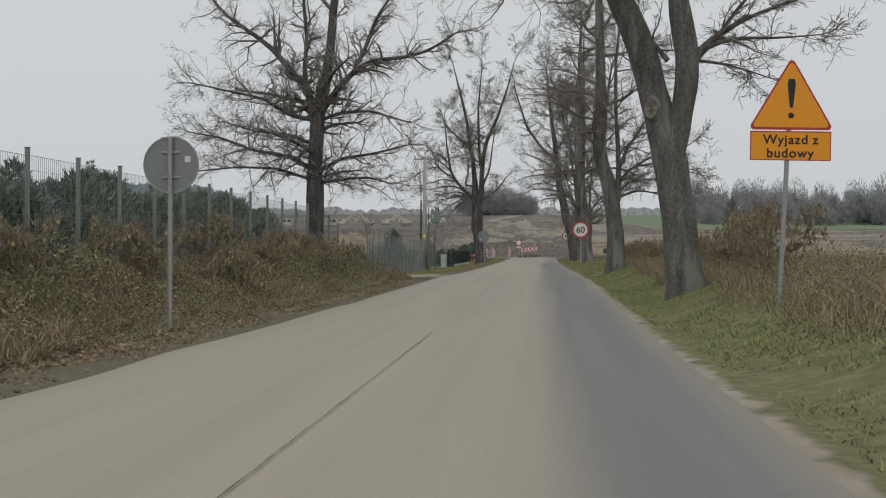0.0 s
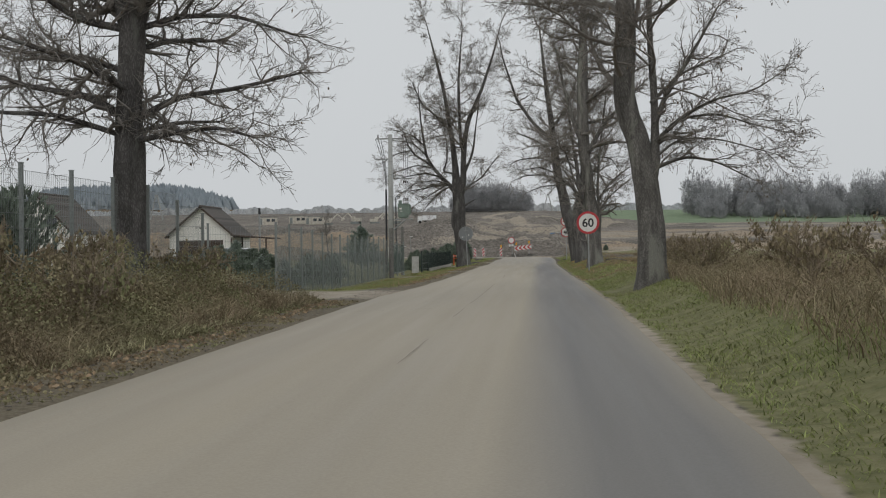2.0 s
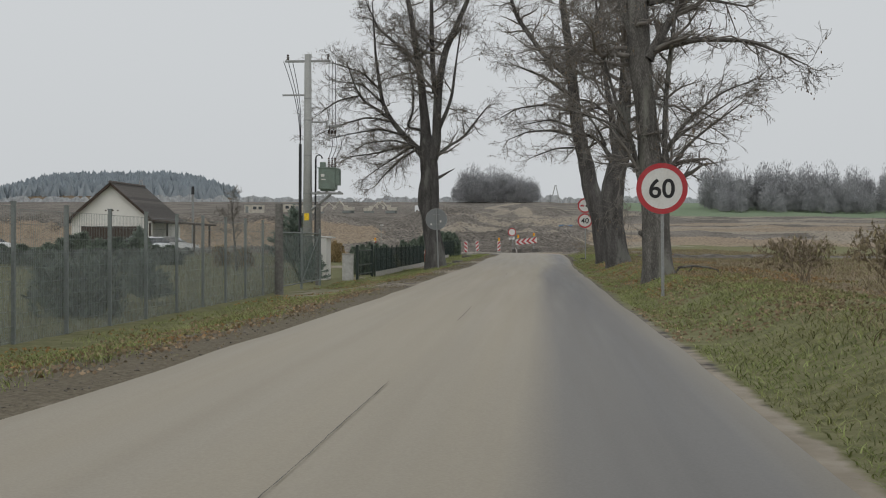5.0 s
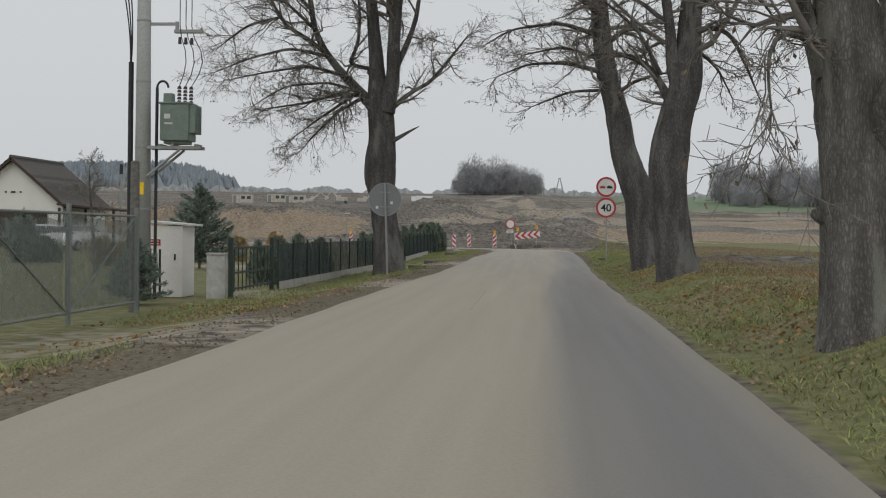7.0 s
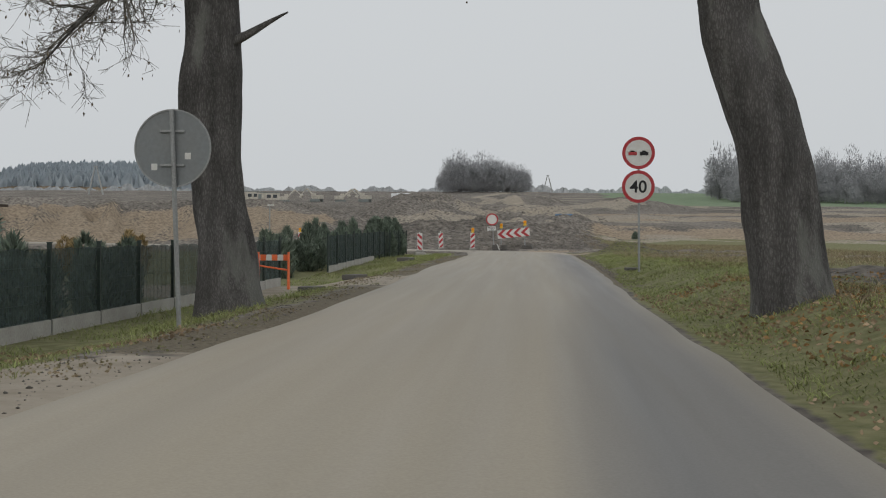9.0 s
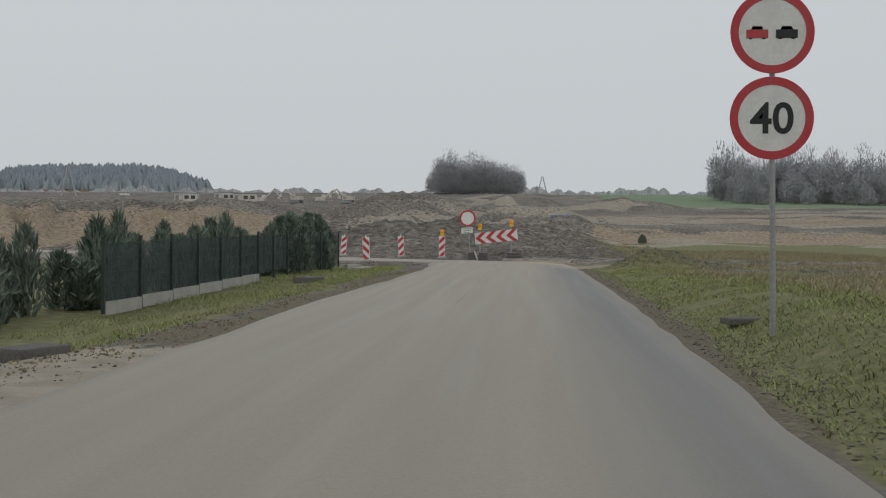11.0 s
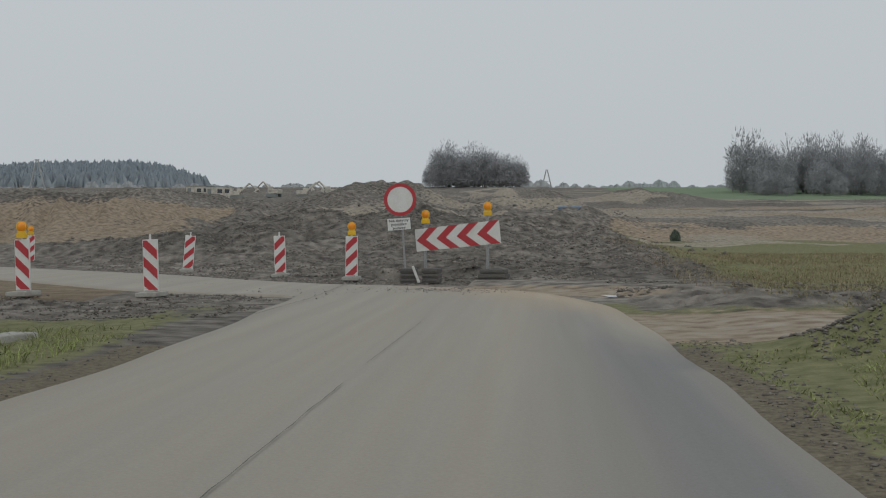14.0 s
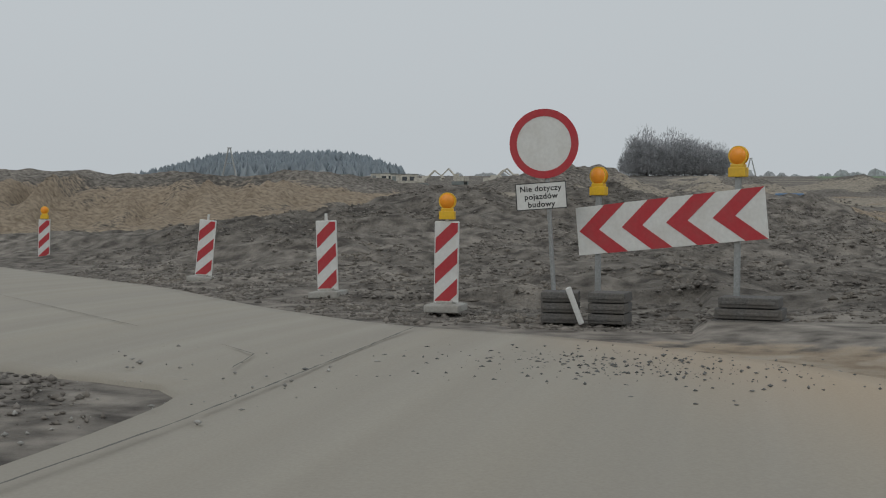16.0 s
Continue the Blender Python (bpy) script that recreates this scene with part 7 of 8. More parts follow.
herbs("withered_herbs", "tangle of withered olive brown herbs along the verge", *scatter(170000, -7.5, -4.5, -158, -114, 15, lambda x, y, d: (d > 1.0) & (vnoise(x, y, 1.0, 9) > 0.25)), 0.8, 0.018, 0.06, 15)
herbs("withered_herbs", "withered olive brown herbs beyond the grass verge", *scatter(160000, 2.3, 10, -158, -92, 16, lambda x, y, d: (d > 1.15 + 0.7 * vnoise(x, y, 3, 2) + 2.5 * smooth(-112, -95, y)) & (vnoise(x, y, 1.1, 5) > 0.28)), 0.85, 0.014, 0.042, 16)


def litter(label, x, y, lo, hi, mat, seed):
    r = np.random.default_rng(seed)
    ob = part("leaf_litter", leaf_mesh("leaf_litter", np.stack([x, y, ground_height(x, y) + 0.012], 1), lo, hi, r, mat, flat=True), None)
    return tagged(ob, label, "leaves", kind="stuff")


litter("trodden olive brown leaf litter on the shoulder", *scatter(26000, -6.2, -3.7, -160, -114, 17, lambda x, y, d: (d > 0.2) & (d < 1.8) & (vnoise(x, y, 0.7, 3) + 0.25 * d > 0.5)), 0.02, 0.06, HERB_LEAF, 17)
litter("trodden olive brown leaf litter on the shoulder", *scatter(16000, -5.6, -3.5, -103, -20, 18, lambda x, y, d: (d > 0.15) & (d < 1.4) & (vnoise(x, y, 0.7, 4) + 0.25 * d > 0.55)), 0.02, 0.05, HERB_LEAF, 18)
litter("brown leaf litter in the roadside grass", *scatter(12000, 1.7, 4.5, -100, -54, 19, lambda x, y, d: vnoise(x, y, 1.5, 6) > 0.45), 0.025, 0.07, DRY_LEAF, 19)


RUSSET_LEAF = material("russet_fallen_leaves", (0.31, 0.19, 0.09), 0.9, vary=0.35, grain=8, bump=0, random_by="island", spec=0.12)
litter("russet fallen leaves under the old trees", *scatter(8000, 2.0, 6.5, -90, -55, 20, lambda x, y, d: (d > 0.75) & (vnoise(x, y, 2.6, 3) > 0.4)), 0.03, 0.085, RUSSET_LEAF, 20)
litter("russet fallen leaves along the garden verge", *scatter(2600, -7.2, -4.2, -104, -70, 36, lambda x, y, d: (d > 0.7) & (vnoise(x, y, 1.8, 5) > 0.55)), 0.03, 0.085, RUSSET_LEAF, 36)


STALK = material("brown_stalks", (0.26, 0.215, 0.16), 0.95, vary=0.3, grain=3, bump=0, spec=0.1)


def bush(x, y, h, spread, seed, label, leaves=800):
    """A low twiggy bush with withered leaves."""
    r = random.Random(seed)
    z = at_ground(x, y)
    limbs = [[(r.gauss(0, 0.08), r.gauss(0, 0.08), 0, 0.012), (r.gauss(0, spread * 0.4), r.gauss(0, spread * 0.4), h * 0.5, 0.009), (r.gauss(0, spread * 0.8), r.gauss(0, spread * 0.8), h * r.uniform(0.8, 1.1), 0.004)] for _ in range(9)]
    th = bare_tree("bush", x, y, z, limbs, seed, label, leaves=leaves, start=0.2, per_m=4, reach=0.5, rise=0.7, levels=1, bark=STALK, twig=STALK, leaf=HERB_LEAF, leaf_size=(0.04, 0.09))
    th["category"], th["group"] = "bush", "verge bushes"
    return th


for i, (bx, by, bh) in enumerate(((-6.6, -151.5, 0.9), (-6.9, -147.5, 0.8), (-6.3, -140.5, 0.9), (-6.9, -134.5, 1.0), (-6.6, -128.5, 0.9), (-7.0, -124, 0.7), (3.9, -138.5, 1.1), (4.5, -135.0, 1.3), (5.2, -128.5, 1.1), (4.6, -122.0, 0.8), (5.6, -117.0, 1.0), (4.8, -104.0, 0.8), (5.6, -96.0, 0.9), (-5.9, -149.5, 0.6), (-6.8, -144.5, 0.8), (-5.8, -137.5, 0.6), (-6.4, -132, 0.7), (-6.0, -126.3, 0.6), (-6.9, -119.0, 0.6), (4.3, -131.5, 0.8), (5.0, -125.2, 0.9), (4.4, -112.5, 0.7), (5.0, -109.0, 0.8), (4.6, -99.5, 0.6), (5.2, -90.5, 0.7))):
    bush(bx, by, bh, 0.5, 100 + i, "tangled leafless bush with withered brown leaves")
# ---- works and distance ----
def clods(name, label, x, y, s0, s1, mat, seed, lift=0.25):
    """Loose angular lumps: squashed octahedra."""
    r = np.random.default_rng(seed)
    n = len(x)
    s = s0 + (s1 - s0) * r.random(n) ** 2.5
    z = ground_height(x, y)
    z = np.where(road_distance(x, y) < 0, 0.02, z)
    base = np.array([(1, 0, 0), (-1, 0, 0), (0, 1, 0), (0, -1, 0), (0, 0, 0.8), (0, 0, -0.8)])
    V = base[None] * s[:, None, None] * r.uniform(0.5, 1.4, (n, 6, 1)) * np.stack([r.uniform(0.7, 1.5, n), r.uniform(0.6, 1.0, n), r.uniform(0.35, 0.9, n)], 1)[:, None, :]
    a = r.uniform(0, 6.28, n)
    c, q = np.cos(a)[:, None], np.sin(a)[:, None]
    V = np.stack([V[..., 0] * c - V[..., 1] * q, V[..., 0] * q + V[..., 1] * c, V[..., 2]], -1) + np.stack([x, y, z + s * lift], 1)[:, None, :]
    f = np.array([(0, 2, 4), (2, 1, 4), (1, 3, 4), (3, 0, 4), (2, 0, 5), (1, 2, 5), (3, 1, 5), (0, 3, 5)])
    F = (np.arange(n)[:, None, None] * 6 + f[None]).reshape(-1, 3)
    ob = part(name, raw_mesh(name, V.reshape(-1, 3), F, mat), None)
    return tagged(ob, label, "soil" if "clod" in name else "stones", kind="stuff")


cx, cy = scatter(90000, -16, 5, -2, 34, 21, lambda x, y, d: (y + 0.55 * np.minimum(x + 4, 0) > -1.2) & (vnoise(x, y, 1.1, 2) + 0.5 * vnoise(x, y, 0.4, 5) > 0.62))
clods("soil_clods", "rough dark clods of dug earth", cx, cy, 0.01, 0.07, SOIL, 21, 0.08)
cx, cy = scatter(9000, 2.0, 12, -12, 5, 22, lambda x, y, d: (vnoise(x, y, 1.7, 3) > 0.35) & (y + 7.2 + 0.42 * (x - 2.5) > -1.3) & (np.abs(y + 6 + 0.42 * (x - 2.5)) < 4.5))
clods("soil_clods", "dark clods of earth along the field edge", cx, cy, 0.01, 0.07, SOIL, 22)
cx, cy = scatter(6000, -12, -4, -12, -5.5, 23, lambda x, y, d: vnoise(x, y, 1.2, 4) > 0.4)
clods("soil_clods", "churned muddy clods at the road corner", cx, cy, 0.008, 0.05, SOIL, 23)
r5 = np.random.default_rng(55)
cx, cy = r5.normal(-1.6, 0.75, 760), r5.normal(-4.6, 0.62, 760)
clods("loose_stones", "small loose stones strewn on the road", cx, cy, 0.006, 0.023, material("crushed_stone", (0.13, 0.13, 0.125), 0.9, vary=0.3, grain=20, bump=0.2, random_by="island"), 24, 0.5)
cx, cy = r5.uniform(-5.5, -3.2, 130), r5.uniform(-8.5, -4.2, 130)
clods("loose_stones", "small loose stones along the road joint", cx, cy, 0.005, 0.03, STONE, 25, 0.5)

cx, cy = scatter(9000, 1.8, 3.0, -52, -15, 28, lambda x, y, d: (d > 0.05) & (d < 0.75))
clods("soil_clods", "crumbs of earth along the road edge", cx, cy, 0.005, 0.028, SOIL, 28, 0.2)
cx, cy = scatter(12000, -5.2, -3.4, -160, -15, 29, lambda x, y, d: (d > 0.05) & (d < 1.1))
clods("soil_clods", "crumbs of earth along the road edge", cx, cy, 0.005, 0.026, SOIL, 29, 0.2)

# puddle by the field
bm = bmesh.new()
vs = [bm.verts.new((1.95 + 0.2 * math.cos(a) * (1 + 0.25 * math.sin(3 * a)), -6.2 + 0.45 * math.sin(a) * (1 + 0.2 * math.cos(2 * a)), at_ground(1.95, -6.2) + 0.01)) for a in [i * math.pi / 14 for i in range(28)]]
bm.faces.new(vs)
tagged(part("puddle", bm, material("still_water", (0.16, 0.15, 0.13), 0.05, vary=0.05, bump=0, spec=0.9)), "shallow puddle reflecting the grey sky", "puddle", kind="structure")

# seams and cracks of the road
SEAM = material("open_seam", (0.13, 0.123, 0.11), 0.9, vary=0.3, grain=20, bump=0.2)


def crack(points, w, seed, name="road_crack"):
    r = random.Random(seed)
    L, R_ = [], []
    pts = []
    for a, b in zip(points[:-1], points[1:]):
        n = max(2, int(math.dist(a, b) / 0.15))
        pts += [(a[0] + (b[0] - a[0]) * i / n, a[1] + (b[1] - a[1]) * i / n) for i in range(n)]
    pts.append(points[-1])
    bm = bmesh.new()
    prev = None
    for i, (px, py) in enumerate(pts):
        a, b = pts[max(i - 1, 0)], pts[min(i + 1, len(pts) - 1)]
        dx, dy = b[0] - a[0], b[1] - a[1]
        n = math.hypot(dx, dy) + 1e-9
        j = r.gauss(0, 0.003)
        ww = 0.22 * w * r.uniform(0.15, 1.0) * (0 if i in (0, len(pts) - 1) else 1) + 0.001
        uu = (px + 3.85) / 5.4 if py < -16 else 0.5
        z = 0.03 * (1 - (2 * min(max(uu, 0), 1) - 1) ** 2) + 0.012
        row = [bm.verts.new((px - dy / n * (s * ww + j), py + dx / n * (s * ww + j), z)) for s in (-1, 1)]
        if prev:
            bm.faces.new((prev[0], prev[1], row[1], row[0]))
        prev = row
    bmesh.ops.recalc_face_normals(bm, faces=bm.faces)
    return tagged(part(name, bm, SEAM), "thin dark crack in the dusty asphalt", "crack", "road cracks", kind="structure")


crack([(-1.41, -160), (-1.4, -151), (-1.4, -144.3)], 0.024, 1)
crack([(-1.36, -130), (-1.34, -126.8)], 0.02, 13)
crack([(-1.34, -122), (-1.32, -119.2)], 0.028, 2)
crack([(-1.31, -117.6), (-1.27, -114), (-1.22, -104.5)], 0.02, 3)
crack([(-1.17, -97), (-1.17, -95), (-1.18, -93.4)], 0.026, 4)
crack([(-1.1, -78), (-1.15, -72)], 0.01, 14)
crack([(-1.0, -38), (-1.0, -34)], 0.016, 6)
crack([(-0.99, -29.4), (-0.98, -28.4)], 0.03, 15)
crack([(-1.02, -26), (-1.03, -19.4)], 0.018, 5)
crack([(-1.04, -18), (-1.0, -13)], 0.012, 16)
crack([(-3.68, -120.05), (-2.67, -119.5)], 0.03, 7)
crack([(-2.4, -119.3), (-1.9, -119.2)], 0.02, 8)
crack([(-2.11, -116.5), (-1.88, -116.4)], 0.07, 9)
crack([(-3.72, -1.95), (-3.56, -5.3), (-3.45, -7.8), (-3.47, -10), (-3.5, -13)], 0.05, 10)
crack([(-11.5, 1.8), (-10.4, 1.0), (-6.3, -2.8)], 0.03, 11)
crack([(-4.85, -4.1), (-4.3, -4.7), (-4.1, -5.6)], 0.03, 12)


def slab(x, y, w, d, h, turn, label, mat=None):
    bm = bmesh.new()
    box(bm, (0, 0, h / 2), (w, d, h), 0.02)
    for v in bm.verts:
        v.co += Vector((noise.noise(v.co * 3), noise.noise(v.co * 3 + Vector((5, 0, 0))), 0)) * 0.02
    ob = part("concrete_block", bm, mat or CONCRETE)
    ob.matrix_world = pose(x, y, at_ground(x, y) - 0.02, 0, 0, turn)
    return tagged(ob, label, "block", "verge blocks")


slab(-5.35, -27.4, 0.95, 0.5, 0.16, 80, "flat mossy concrete block lying on the verge", RUBBER)
slab(-5.5, -16.8, 0.6, 0.4, 0.12, 60, "flat concrete block lying on the verge")
slab(-4.75, -45.6, 0.7, 0.4, 0.14, 70, "flat mossy concrete block lying on the verge", RUBBER)
slab(-4.8, -51.4, 0.5, 0.4, 0.13, 70, "flat mossy concrete block lying on the verge", RUBBER)
slab(2.75, -42.5, 0.6, 0.3, 0.08, 20, "fallen dark board beside the signpost", RUBBER)


cx, cy = scatter(9000, -60, 12, 30, 150, 26, lambda x, y, d: (vnoise(x, y, 6.0, 2) > 0.35) & ((x > -24) | (y > 90)))
clods("soil_clods", "lumps of dug earth over the far works", cx, cy, 0.03, 0.22, SOIL, 26, 0.2)
cx, cy = scatter(5000, 3.0, 7, -19, -15.4, 27, lambda x, y, d: np.abs(y + 17.0 + 0.2 * (x - 4.5)) < 1.1)
clods("soil_clods", "low heap of dark clods at the track's corner", cx, cy, 0.01, 0.05, SOIL, 27, 0.2)

def fallen_branch(x, y, turn):
    bmx = bmesh.new()
    pts = [(0, 0, 0.16, 0.03), (0.35, 0.02, 0.2, 0.027), (0.7, 0.0, 0.17, 0.022), (0.98, 0.03, 0.1, 0.018), (1.03, 0.03, -0.03, 0.012)]
    for a, b in zip(pts[:-1], pts[1:]):
        rod(bmx, a[:3], b[:3], a[3], b[3], 8)
    rod(bmx, (0.35, 0.02, 0.2), (0.2, 0.1, -0.04), 0.016, 0.008, 6)
    rod(bmx, (0, 0, 0.16), (-0.12, 0.02, -0.04), 0.03, 0.025, 8)
    fb = part("fallen_branch", bmx, BARK)
    fb.matrix_world = pose(x, y, at_ground(x, y), 0, 0, turn)
    return tagged(fb, "bent fallen branch lying in the grass by the tree", "branch")


fallen_branch(3.5, -84.2, 4)
slab(-5.85, -16.3, 0.5, 0.45, 0.2, 20, "broken concrete block beside the fence's end")
slab(-5.6, -15.2, 0.7, 0.35, 0.1, 75, "flat concrete slab beside the fence's end")

# machines far off on the works
def excavator(x, y, z, turn, s, label):
    th = thing("excavator", pose(x, y, z, 0, 0, turn), label, "excavator", "far machines")
    specs = (("track", GREY_STEEL, [((0, -1.1, 0.45), (3.6, 0.6, 0.9))]), ("track", GREY_STEEL, [((0, 1.1, 0.45), (3.6, 0.6, 0.9))]), ("body", YELLOW_MACHINE, [((-0.5, 0, 1.6), (3.0, 2.4, 1.2))]),
             ("cab", YELLOW_MACHINE, [((0.7, 0.7, 2.1), (1.3, 1.0, 1.7))]))
    for nm, mat, boxes in specs:
        bm = bmesh.new()
        for c, sz in boxes:
            box(bm, c, sz, 0.1)
        part(nm, bm, mat, th)
    for nm, a, b, r0, r1 in (("boom", (0.9, 0, 1.8), (3.6, 0, 4.4), 0.3, 0.25), ("stick", (3.6, 0, 4.4), (5.8, 0, 2.6), 0.22, 0.16), ("bucket", (5.8, 0, 2.7), (5.4, 0, 1.8), 0.35, 0.6)):
        bm = bmesh.new()
        rod(bm, a, b, r0, r1, 6)
        part(nm, bm, YELLOW_MACHINE, th)
    th.scale = (s, s, s)


for i, (ex, ey, et) in enumerate(((-66, 236, 10), (-56.5, 232, 160), (-51.5, 240, 15), (-44, 234, 170))):
    excavator(ex, ey, at_ground(ex, ey), et, 0.8, "excavator parked far off on the earthworks")
def site_cabin(x, y, turn, paint, label):
    """A long low site cabin with a door, two windows and a flat roof."""
    c = thing("site_cabin", pose(x, y, at_ground(x, y) - 0.1, 0, 0, turn), label, "site cabin", "far machines")
    for nm, mat, at, sz in (("wall", paint, (0, 0, 1.4), (6.0, 2.4, 2.5)), ("roof", GREY_STEEL, (0, 0, 2.72), (6.2, 2.6, 0.14)), ("door", GREY_STEEL, (-2.2, -1.22, 1.25), (0.9, 0.06, 2.0)), ("window", GLASS, (0.2, -1.22, 1.7), (1.1, 0.06, 0.9)), ("window", GLASS, (1.9, -1.22, 1.7), (1.1, 0.06, 0.9))):
        cm = bmesh.new()
        box(cm, at, sz, 0.03)
        part(nm, cm, mat, c)


for cx_, cy_, ct_ in ((-88, 246, 4), (-79, 252, -3), (-72, 244, 6)):
    site_cabin(cx_, cy_, ct_, YELLOW_MACHINE, "pale site cabin far off on the earthworks")
th = thing("site_truck", pose(-33, 231, at_ground(-33, 231), 0, 0, 4), "long white site truck far off", "truck")
bm = bmesh.new()
box(bm, (0, 0, 1.7), (4.6, 2.2, 1.5), 0.1)
part("body", bm, CAR_WHITE, th)
bm = bmesh.new()
box(bm, (-3.0, 0, 1.4), (1.3, 2.1, 1.8), 0.15)
part("cab", bm, CAR_WHITE, th)
for wx in (-2.9, -1.2, 1.6):
    for s in (-1, 1):
        bm = bmesh.new()
        rod(bm, (wx, s * 0.9, 0.45), (wx, s * 1.1, 0.45), 0.45, seg=14)
        part("wheel", bm, TYRE, th)


def pylon(x, y, z, h, label):
    th = thing("power_pylon", pose(x, y, z), label, "pylon", "pylons")
    for s in (-1, 1):
        bm = bmesh.new()
        rod(bm, (s * h * 0.3, 0, -2), (s * 0.25, 0, h), 0.36, 0.24, 8)
        part("leg", bm, POLE_CONCRETE, th)
    bm = bmesh.new()
    box(bm, (0, 0, h), (1.4, 0.3, 0.3))
    part("cross_arm", bm, STEEL, th)
    bm = bmesh.new()
    box(bm, (0, 0, h * 0.55), (h * 0.24, 0.18, 0.18))
    part("brace", bm, STEEL, th)


pylon(8.4, 560, at_ground(8.4, 560) - 1, 12.5, "concrete A-frame power pylon far off")
pylon(-154.7, 335, at_ground(-154.7, 335) - 1, 11.0, "concrete A-frame power pylon far off")

# blue sheeting and a lone bush in the field
bm = bmesh.new()
box(bm, (0, 0, 0.3), (2.6, 0.8, 0.5), 0.15)
ob = part("tarpaulin", bm, material("blue_sheeting", (0.12, 0.2, 0.32), 0.5, vary=0.2, grain=4, bump=0.1))
ob.matrix_world = pose(4.6, 100, at_ground(4.6, 100))
tagged(ob, "heap under faded blue sheeting on the works", "tarpaulin")
shrub("juniper", 13.0, 77.5, 1.2, 0.5, 0, 3, "lone dark bush in the rough field", "", THUJAS[2]).scale = (0.8, 0.8, 0.75)


# ---- far trees ----
def dense_tree(h, rad, seed, mat, n=1500, low=0.12, dome=0.5):
    """A far bare tree: a stem with limbs and a crown of fine twigs fanned out in lobes."""
    r = random.Random(seed)
    q = np.random.default_rng(seed)
    limbs = [[(0, 0, -0.5, h * 0.02), (r.gauss(0, 0.2), 0, h * 0.3, h * 0.016), (r.gauss(0, 0.4), r.gauss(0, 0.4), h * 0.6, h * 0.008), (r.gauss(0, 0.5), r.gauss(0, 0.5), h * 0.9, h * 0.003)]]
    lobes = [(0.0, 0.0, h * 0.66, rad * 0.75, h * 0.32)]
    for k in range(7):
        a = k * 0.9 + r.uniform(-0.3, 0.3)
        f = r.uniform(0.45, 0.7)
        top = h * (low + (0.86 - low) * r.uniform(0.45, 0.95) * (1 - dome * f * f))
        limbs.append([(0, 0, h * r.uniform(0.06, 0.25), h * 0.01), (rad * 0.4 * math.cos(a), rad * 0.4 * math.sin(a), top * 0.7, h * 0.006), (rad * f * math.cos(a), rad * f * math.sin(a), top, h * 0.003)])
        lobes.append((rad * f * math.cos(a), rad * f * math.sin(a), top * 0.9, rad * r.uniform(0.34, 0.5), h * r.uniform(0.14, 0.24)))
        lobes.append((rad * f * math.cos(a + 0.4), rad * f * math.sin(a + 0.4), h * (0.2 + low), rad * 0.4, h * 0.16))
    VV, FF, base = [], [], 0
    for lm in limbs:
        A = np.array([lm])
        V, F = tubes(A[:, :, :3], A[:, :, 3], 5)
        VV.append(V)
        FF.append(F + base)
        base += len(V)
    for lx, ly, lz, lr, lh in lobes:
        m = n // len(lobes)
        d = q.normal(size=(m, 3))
        d /= np.linalg.norm(d, axis=1, keepdims=True)
        ball = d * (q.random(m) ** 0.45)[:, None]
        C = np.stack([lx + ball[:, 0] * lr, ly + ball[:, 1] * lr, np.maximum(lz + ball[:, 2] * lh, h * low - 0.2)], 1)
        V, F = spray_cloud(C, d * 0.8, q, h * 0.03, h * 0.075, 0.075, 0.7)
        VV.append(V)
        FF.append(F + base)
        base += len(V)
    return raw_mesh("far_tree", np.concatenate(VV), np.concatenate(FF), mat)


GROVE = [dense_tree(15.5, 5.4, 301, HAZY_TWIG, 5200, 0.0, 0.35), dense_tree(14.5, 5.0, 302, HAZY_TWIG, 5200, 0.0, 0.35)]
WOODS = [dense_tree(20, 4.2, 303, HAZY_TWIG, 3400, 0.02, 0.3), dense_tree(17, 3.6, 304, HAZY_TWIG, 3200, 0.02, 0.3), dense_tree(13, 3.6, 305, HAZY_TWIG, 2600, 0.0, 0.4)]


def far_tree(me, x, y, s, label, group):
    th = tagged(new("far_tree", me), label, "tree", group)
    th.matrix_world = pose(x, y, at_ground(x, y), 0, 0, (x * 53 + y * 29) % 360) @ Matrix.Diagonal((s, s, s, 1))
    return th


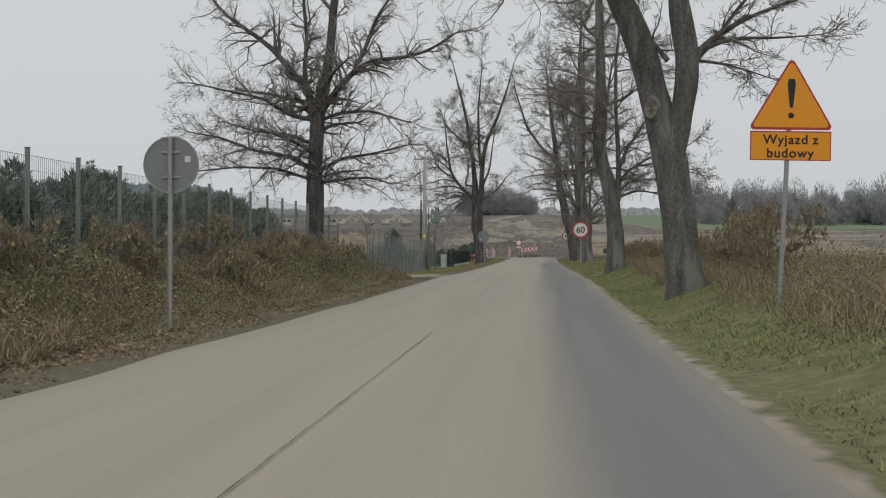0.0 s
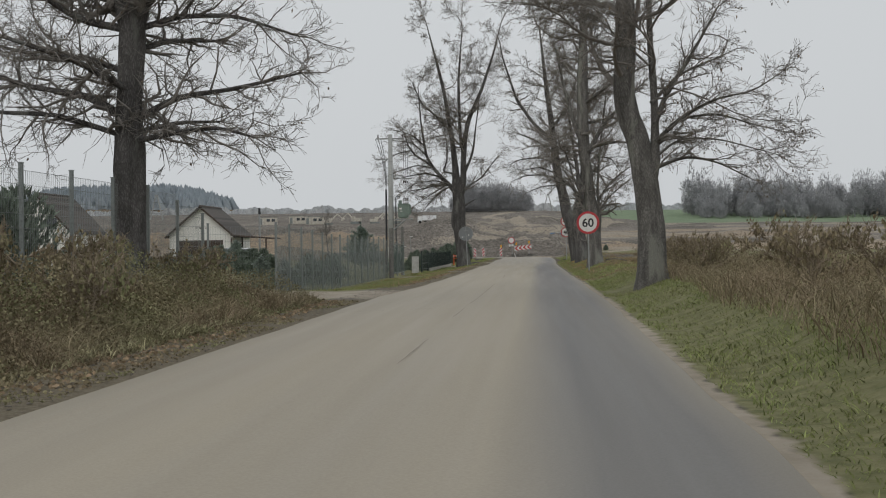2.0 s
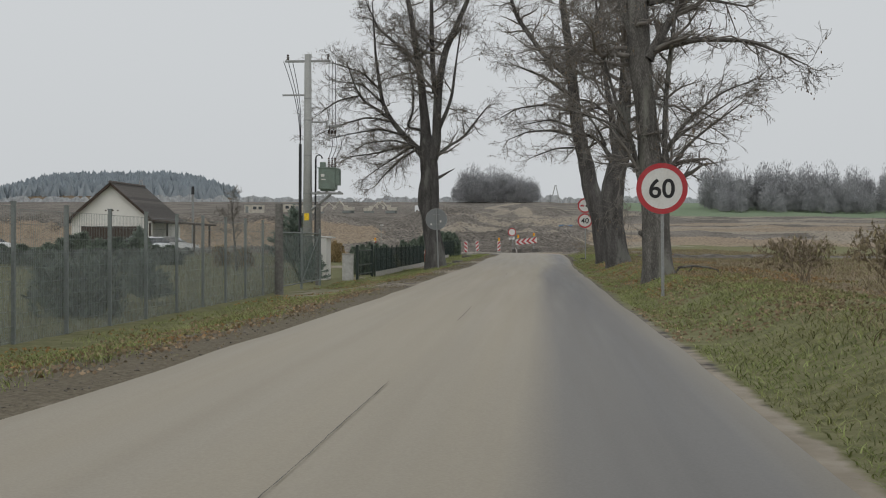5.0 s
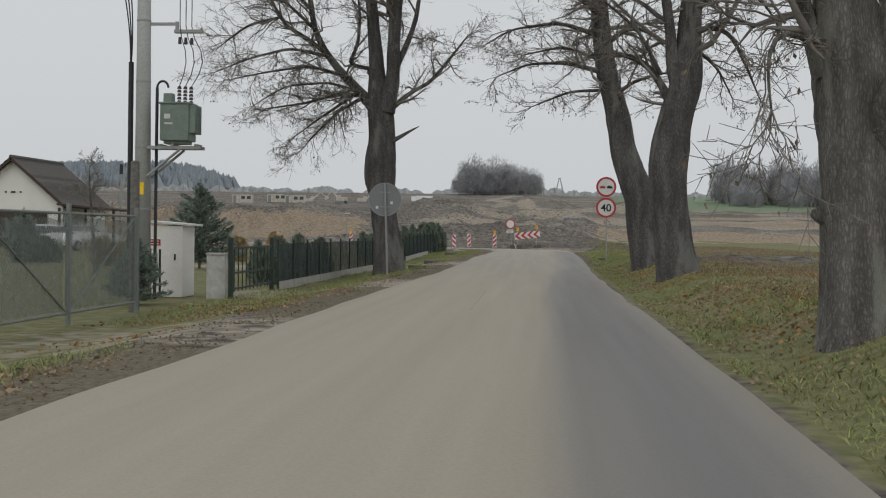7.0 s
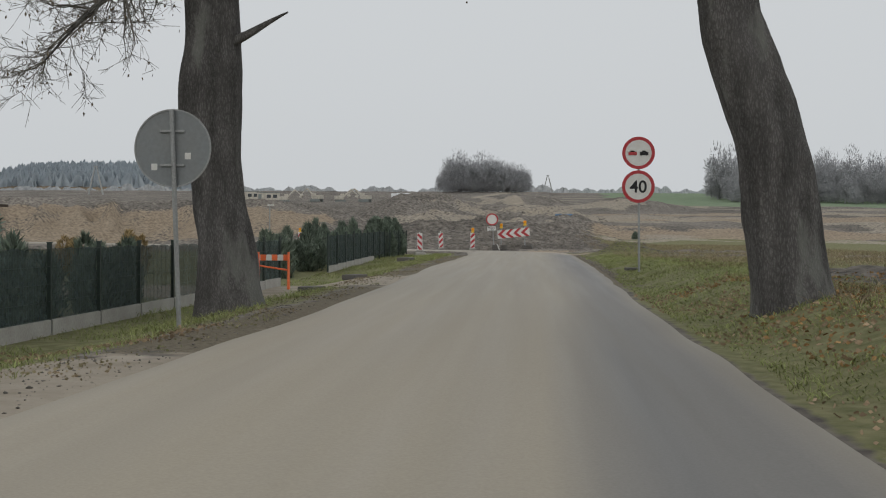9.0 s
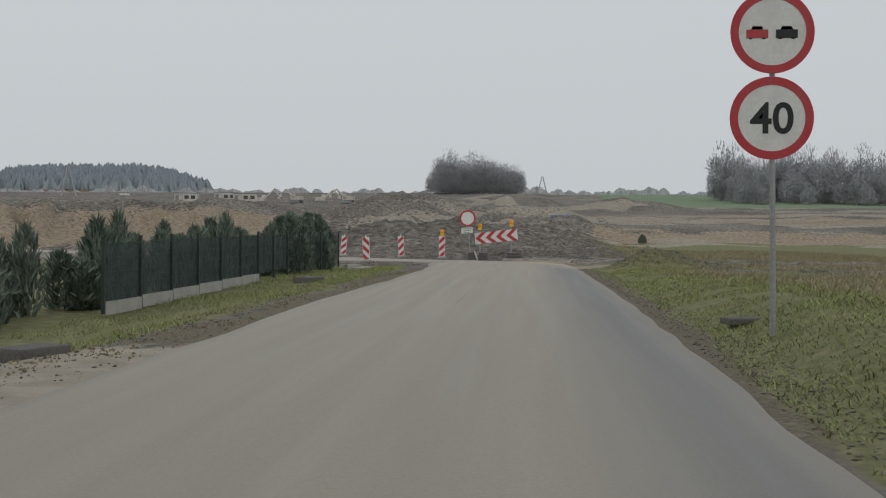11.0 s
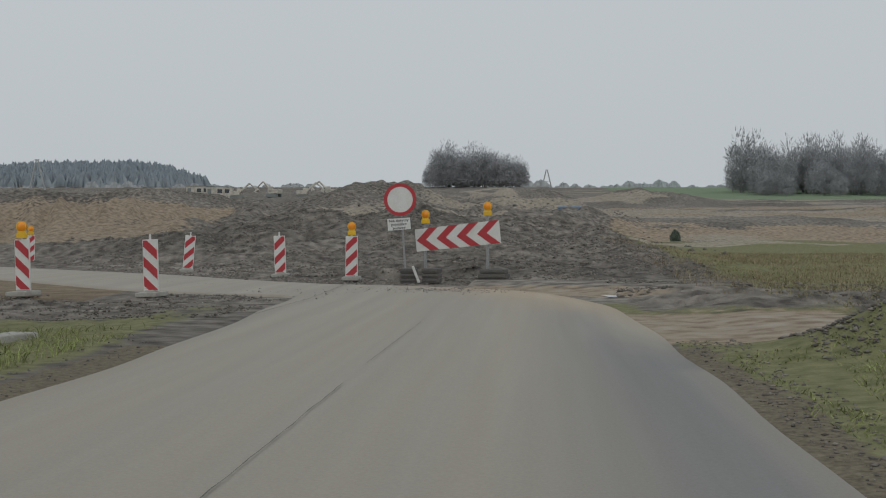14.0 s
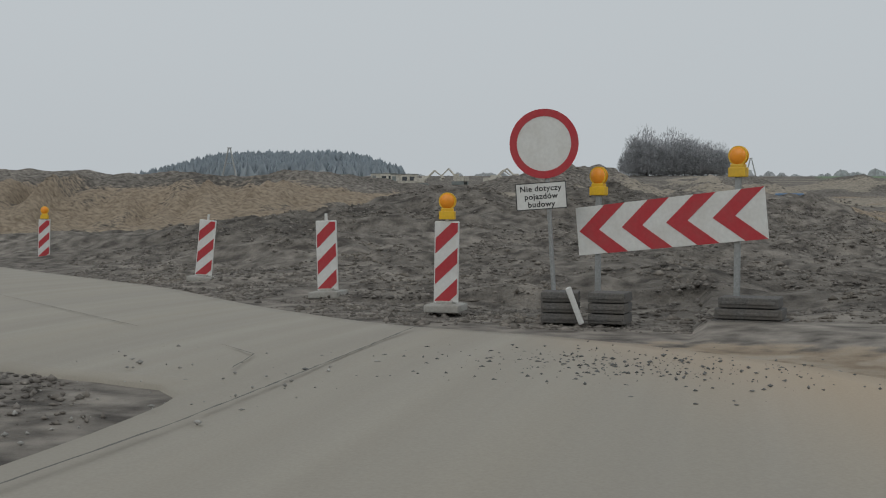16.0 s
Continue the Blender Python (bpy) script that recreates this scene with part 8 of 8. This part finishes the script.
rg = random.Random(12)
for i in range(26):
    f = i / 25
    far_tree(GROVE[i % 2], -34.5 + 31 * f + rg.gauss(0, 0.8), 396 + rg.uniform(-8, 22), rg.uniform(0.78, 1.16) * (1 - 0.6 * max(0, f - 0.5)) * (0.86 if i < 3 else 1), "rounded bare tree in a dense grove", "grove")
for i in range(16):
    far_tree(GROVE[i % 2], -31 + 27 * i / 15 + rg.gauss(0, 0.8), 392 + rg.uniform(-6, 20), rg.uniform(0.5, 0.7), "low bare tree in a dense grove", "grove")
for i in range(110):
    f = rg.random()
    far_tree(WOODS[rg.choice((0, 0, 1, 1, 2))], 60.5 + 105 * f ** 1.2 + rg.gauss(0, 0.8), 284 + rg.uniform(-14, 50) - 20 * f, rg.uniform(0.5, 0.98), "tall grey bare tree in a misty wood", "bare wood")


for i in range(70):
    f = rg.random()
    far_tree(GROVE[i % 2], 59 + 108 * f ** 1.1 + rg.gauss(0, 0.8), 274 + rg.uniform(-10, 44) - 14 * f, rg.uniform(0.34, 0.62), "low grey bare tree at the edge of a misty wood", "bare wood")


def spiky_line(name, label, n, xs, ys, h0, h1, mat, seed, width=0.45, conifer=False):
    """A far belt of woods: many ragged crowns, each of crossed jagged fans."""
    r = np.random.default_rng(seed)
    x, y = xs(r, n), ys(r, n)
    z = ground_height(x, y, np.full(n, 99.0)) - 1.5
    h = h0 + (h1 - h0) * r.random(n) ** 1.3
    VV, FF, base = [], [], 0
    for i in range(n):
        k = 15
        for a in (0.3, 1.87):
            ca, sa = math.cos(a + i), math.sin(a + i)
            w = h[i] * width
            u = np.linspace(-1, 1, k)
            top = (1 - np.abs(u)) if conifer else np.sqrt(np.maximum(1 - u * u, 0))
            top = 0.12 + 0.88 * top * (1 - 0.12 * r.random(k))
            lo = np.stack([x[i] + u * w * ca, y[i] + u * w * sa, np.full(k, z[i])], 1)
            hi = lo + np.stack([np.zeros(k), np.zeros(k), top * h[i]], 1)
            VV += [lo, hi]
            idx = np.arange(k - 1)
            FF.append(np.stack([idx, idx + 1, idx + 1 + k, idx + k], 1) + base)
            base += 2 * k
    return tagged(part(name, raw_mesh(name, np.concatenate(VV), np.concatenate(FF), mat), None), label, "woods", kind="stuff")


spiky_line("distant_woods", "pale misty belt of bare woods on the horizon", 900, lambda r, n: r.uniform(-620, 900, n), lambda r, n: r.uniform(820, 1000, n), 8, 13, HAZY_WOOD, 401, 0.75)
spiky_line("distant_woods", "pale misty trees along the far fields", 150, lambda r, n: r.uniform(-220, 260, n), lambda r, n: r.uniform(520, 640, n), 3, 8, HAZY_WOOD, 402, 0.6)
spiky_line("distant_forest", "conifer forest on a far low hill, its colour blued by haze", 1000, lambda r, n: r.uniform(-700, -405, n), lambda r, n: r.uniform(1280, 1450, n), 15, 21, HAZY_FOREST, 403, 0.5, True)
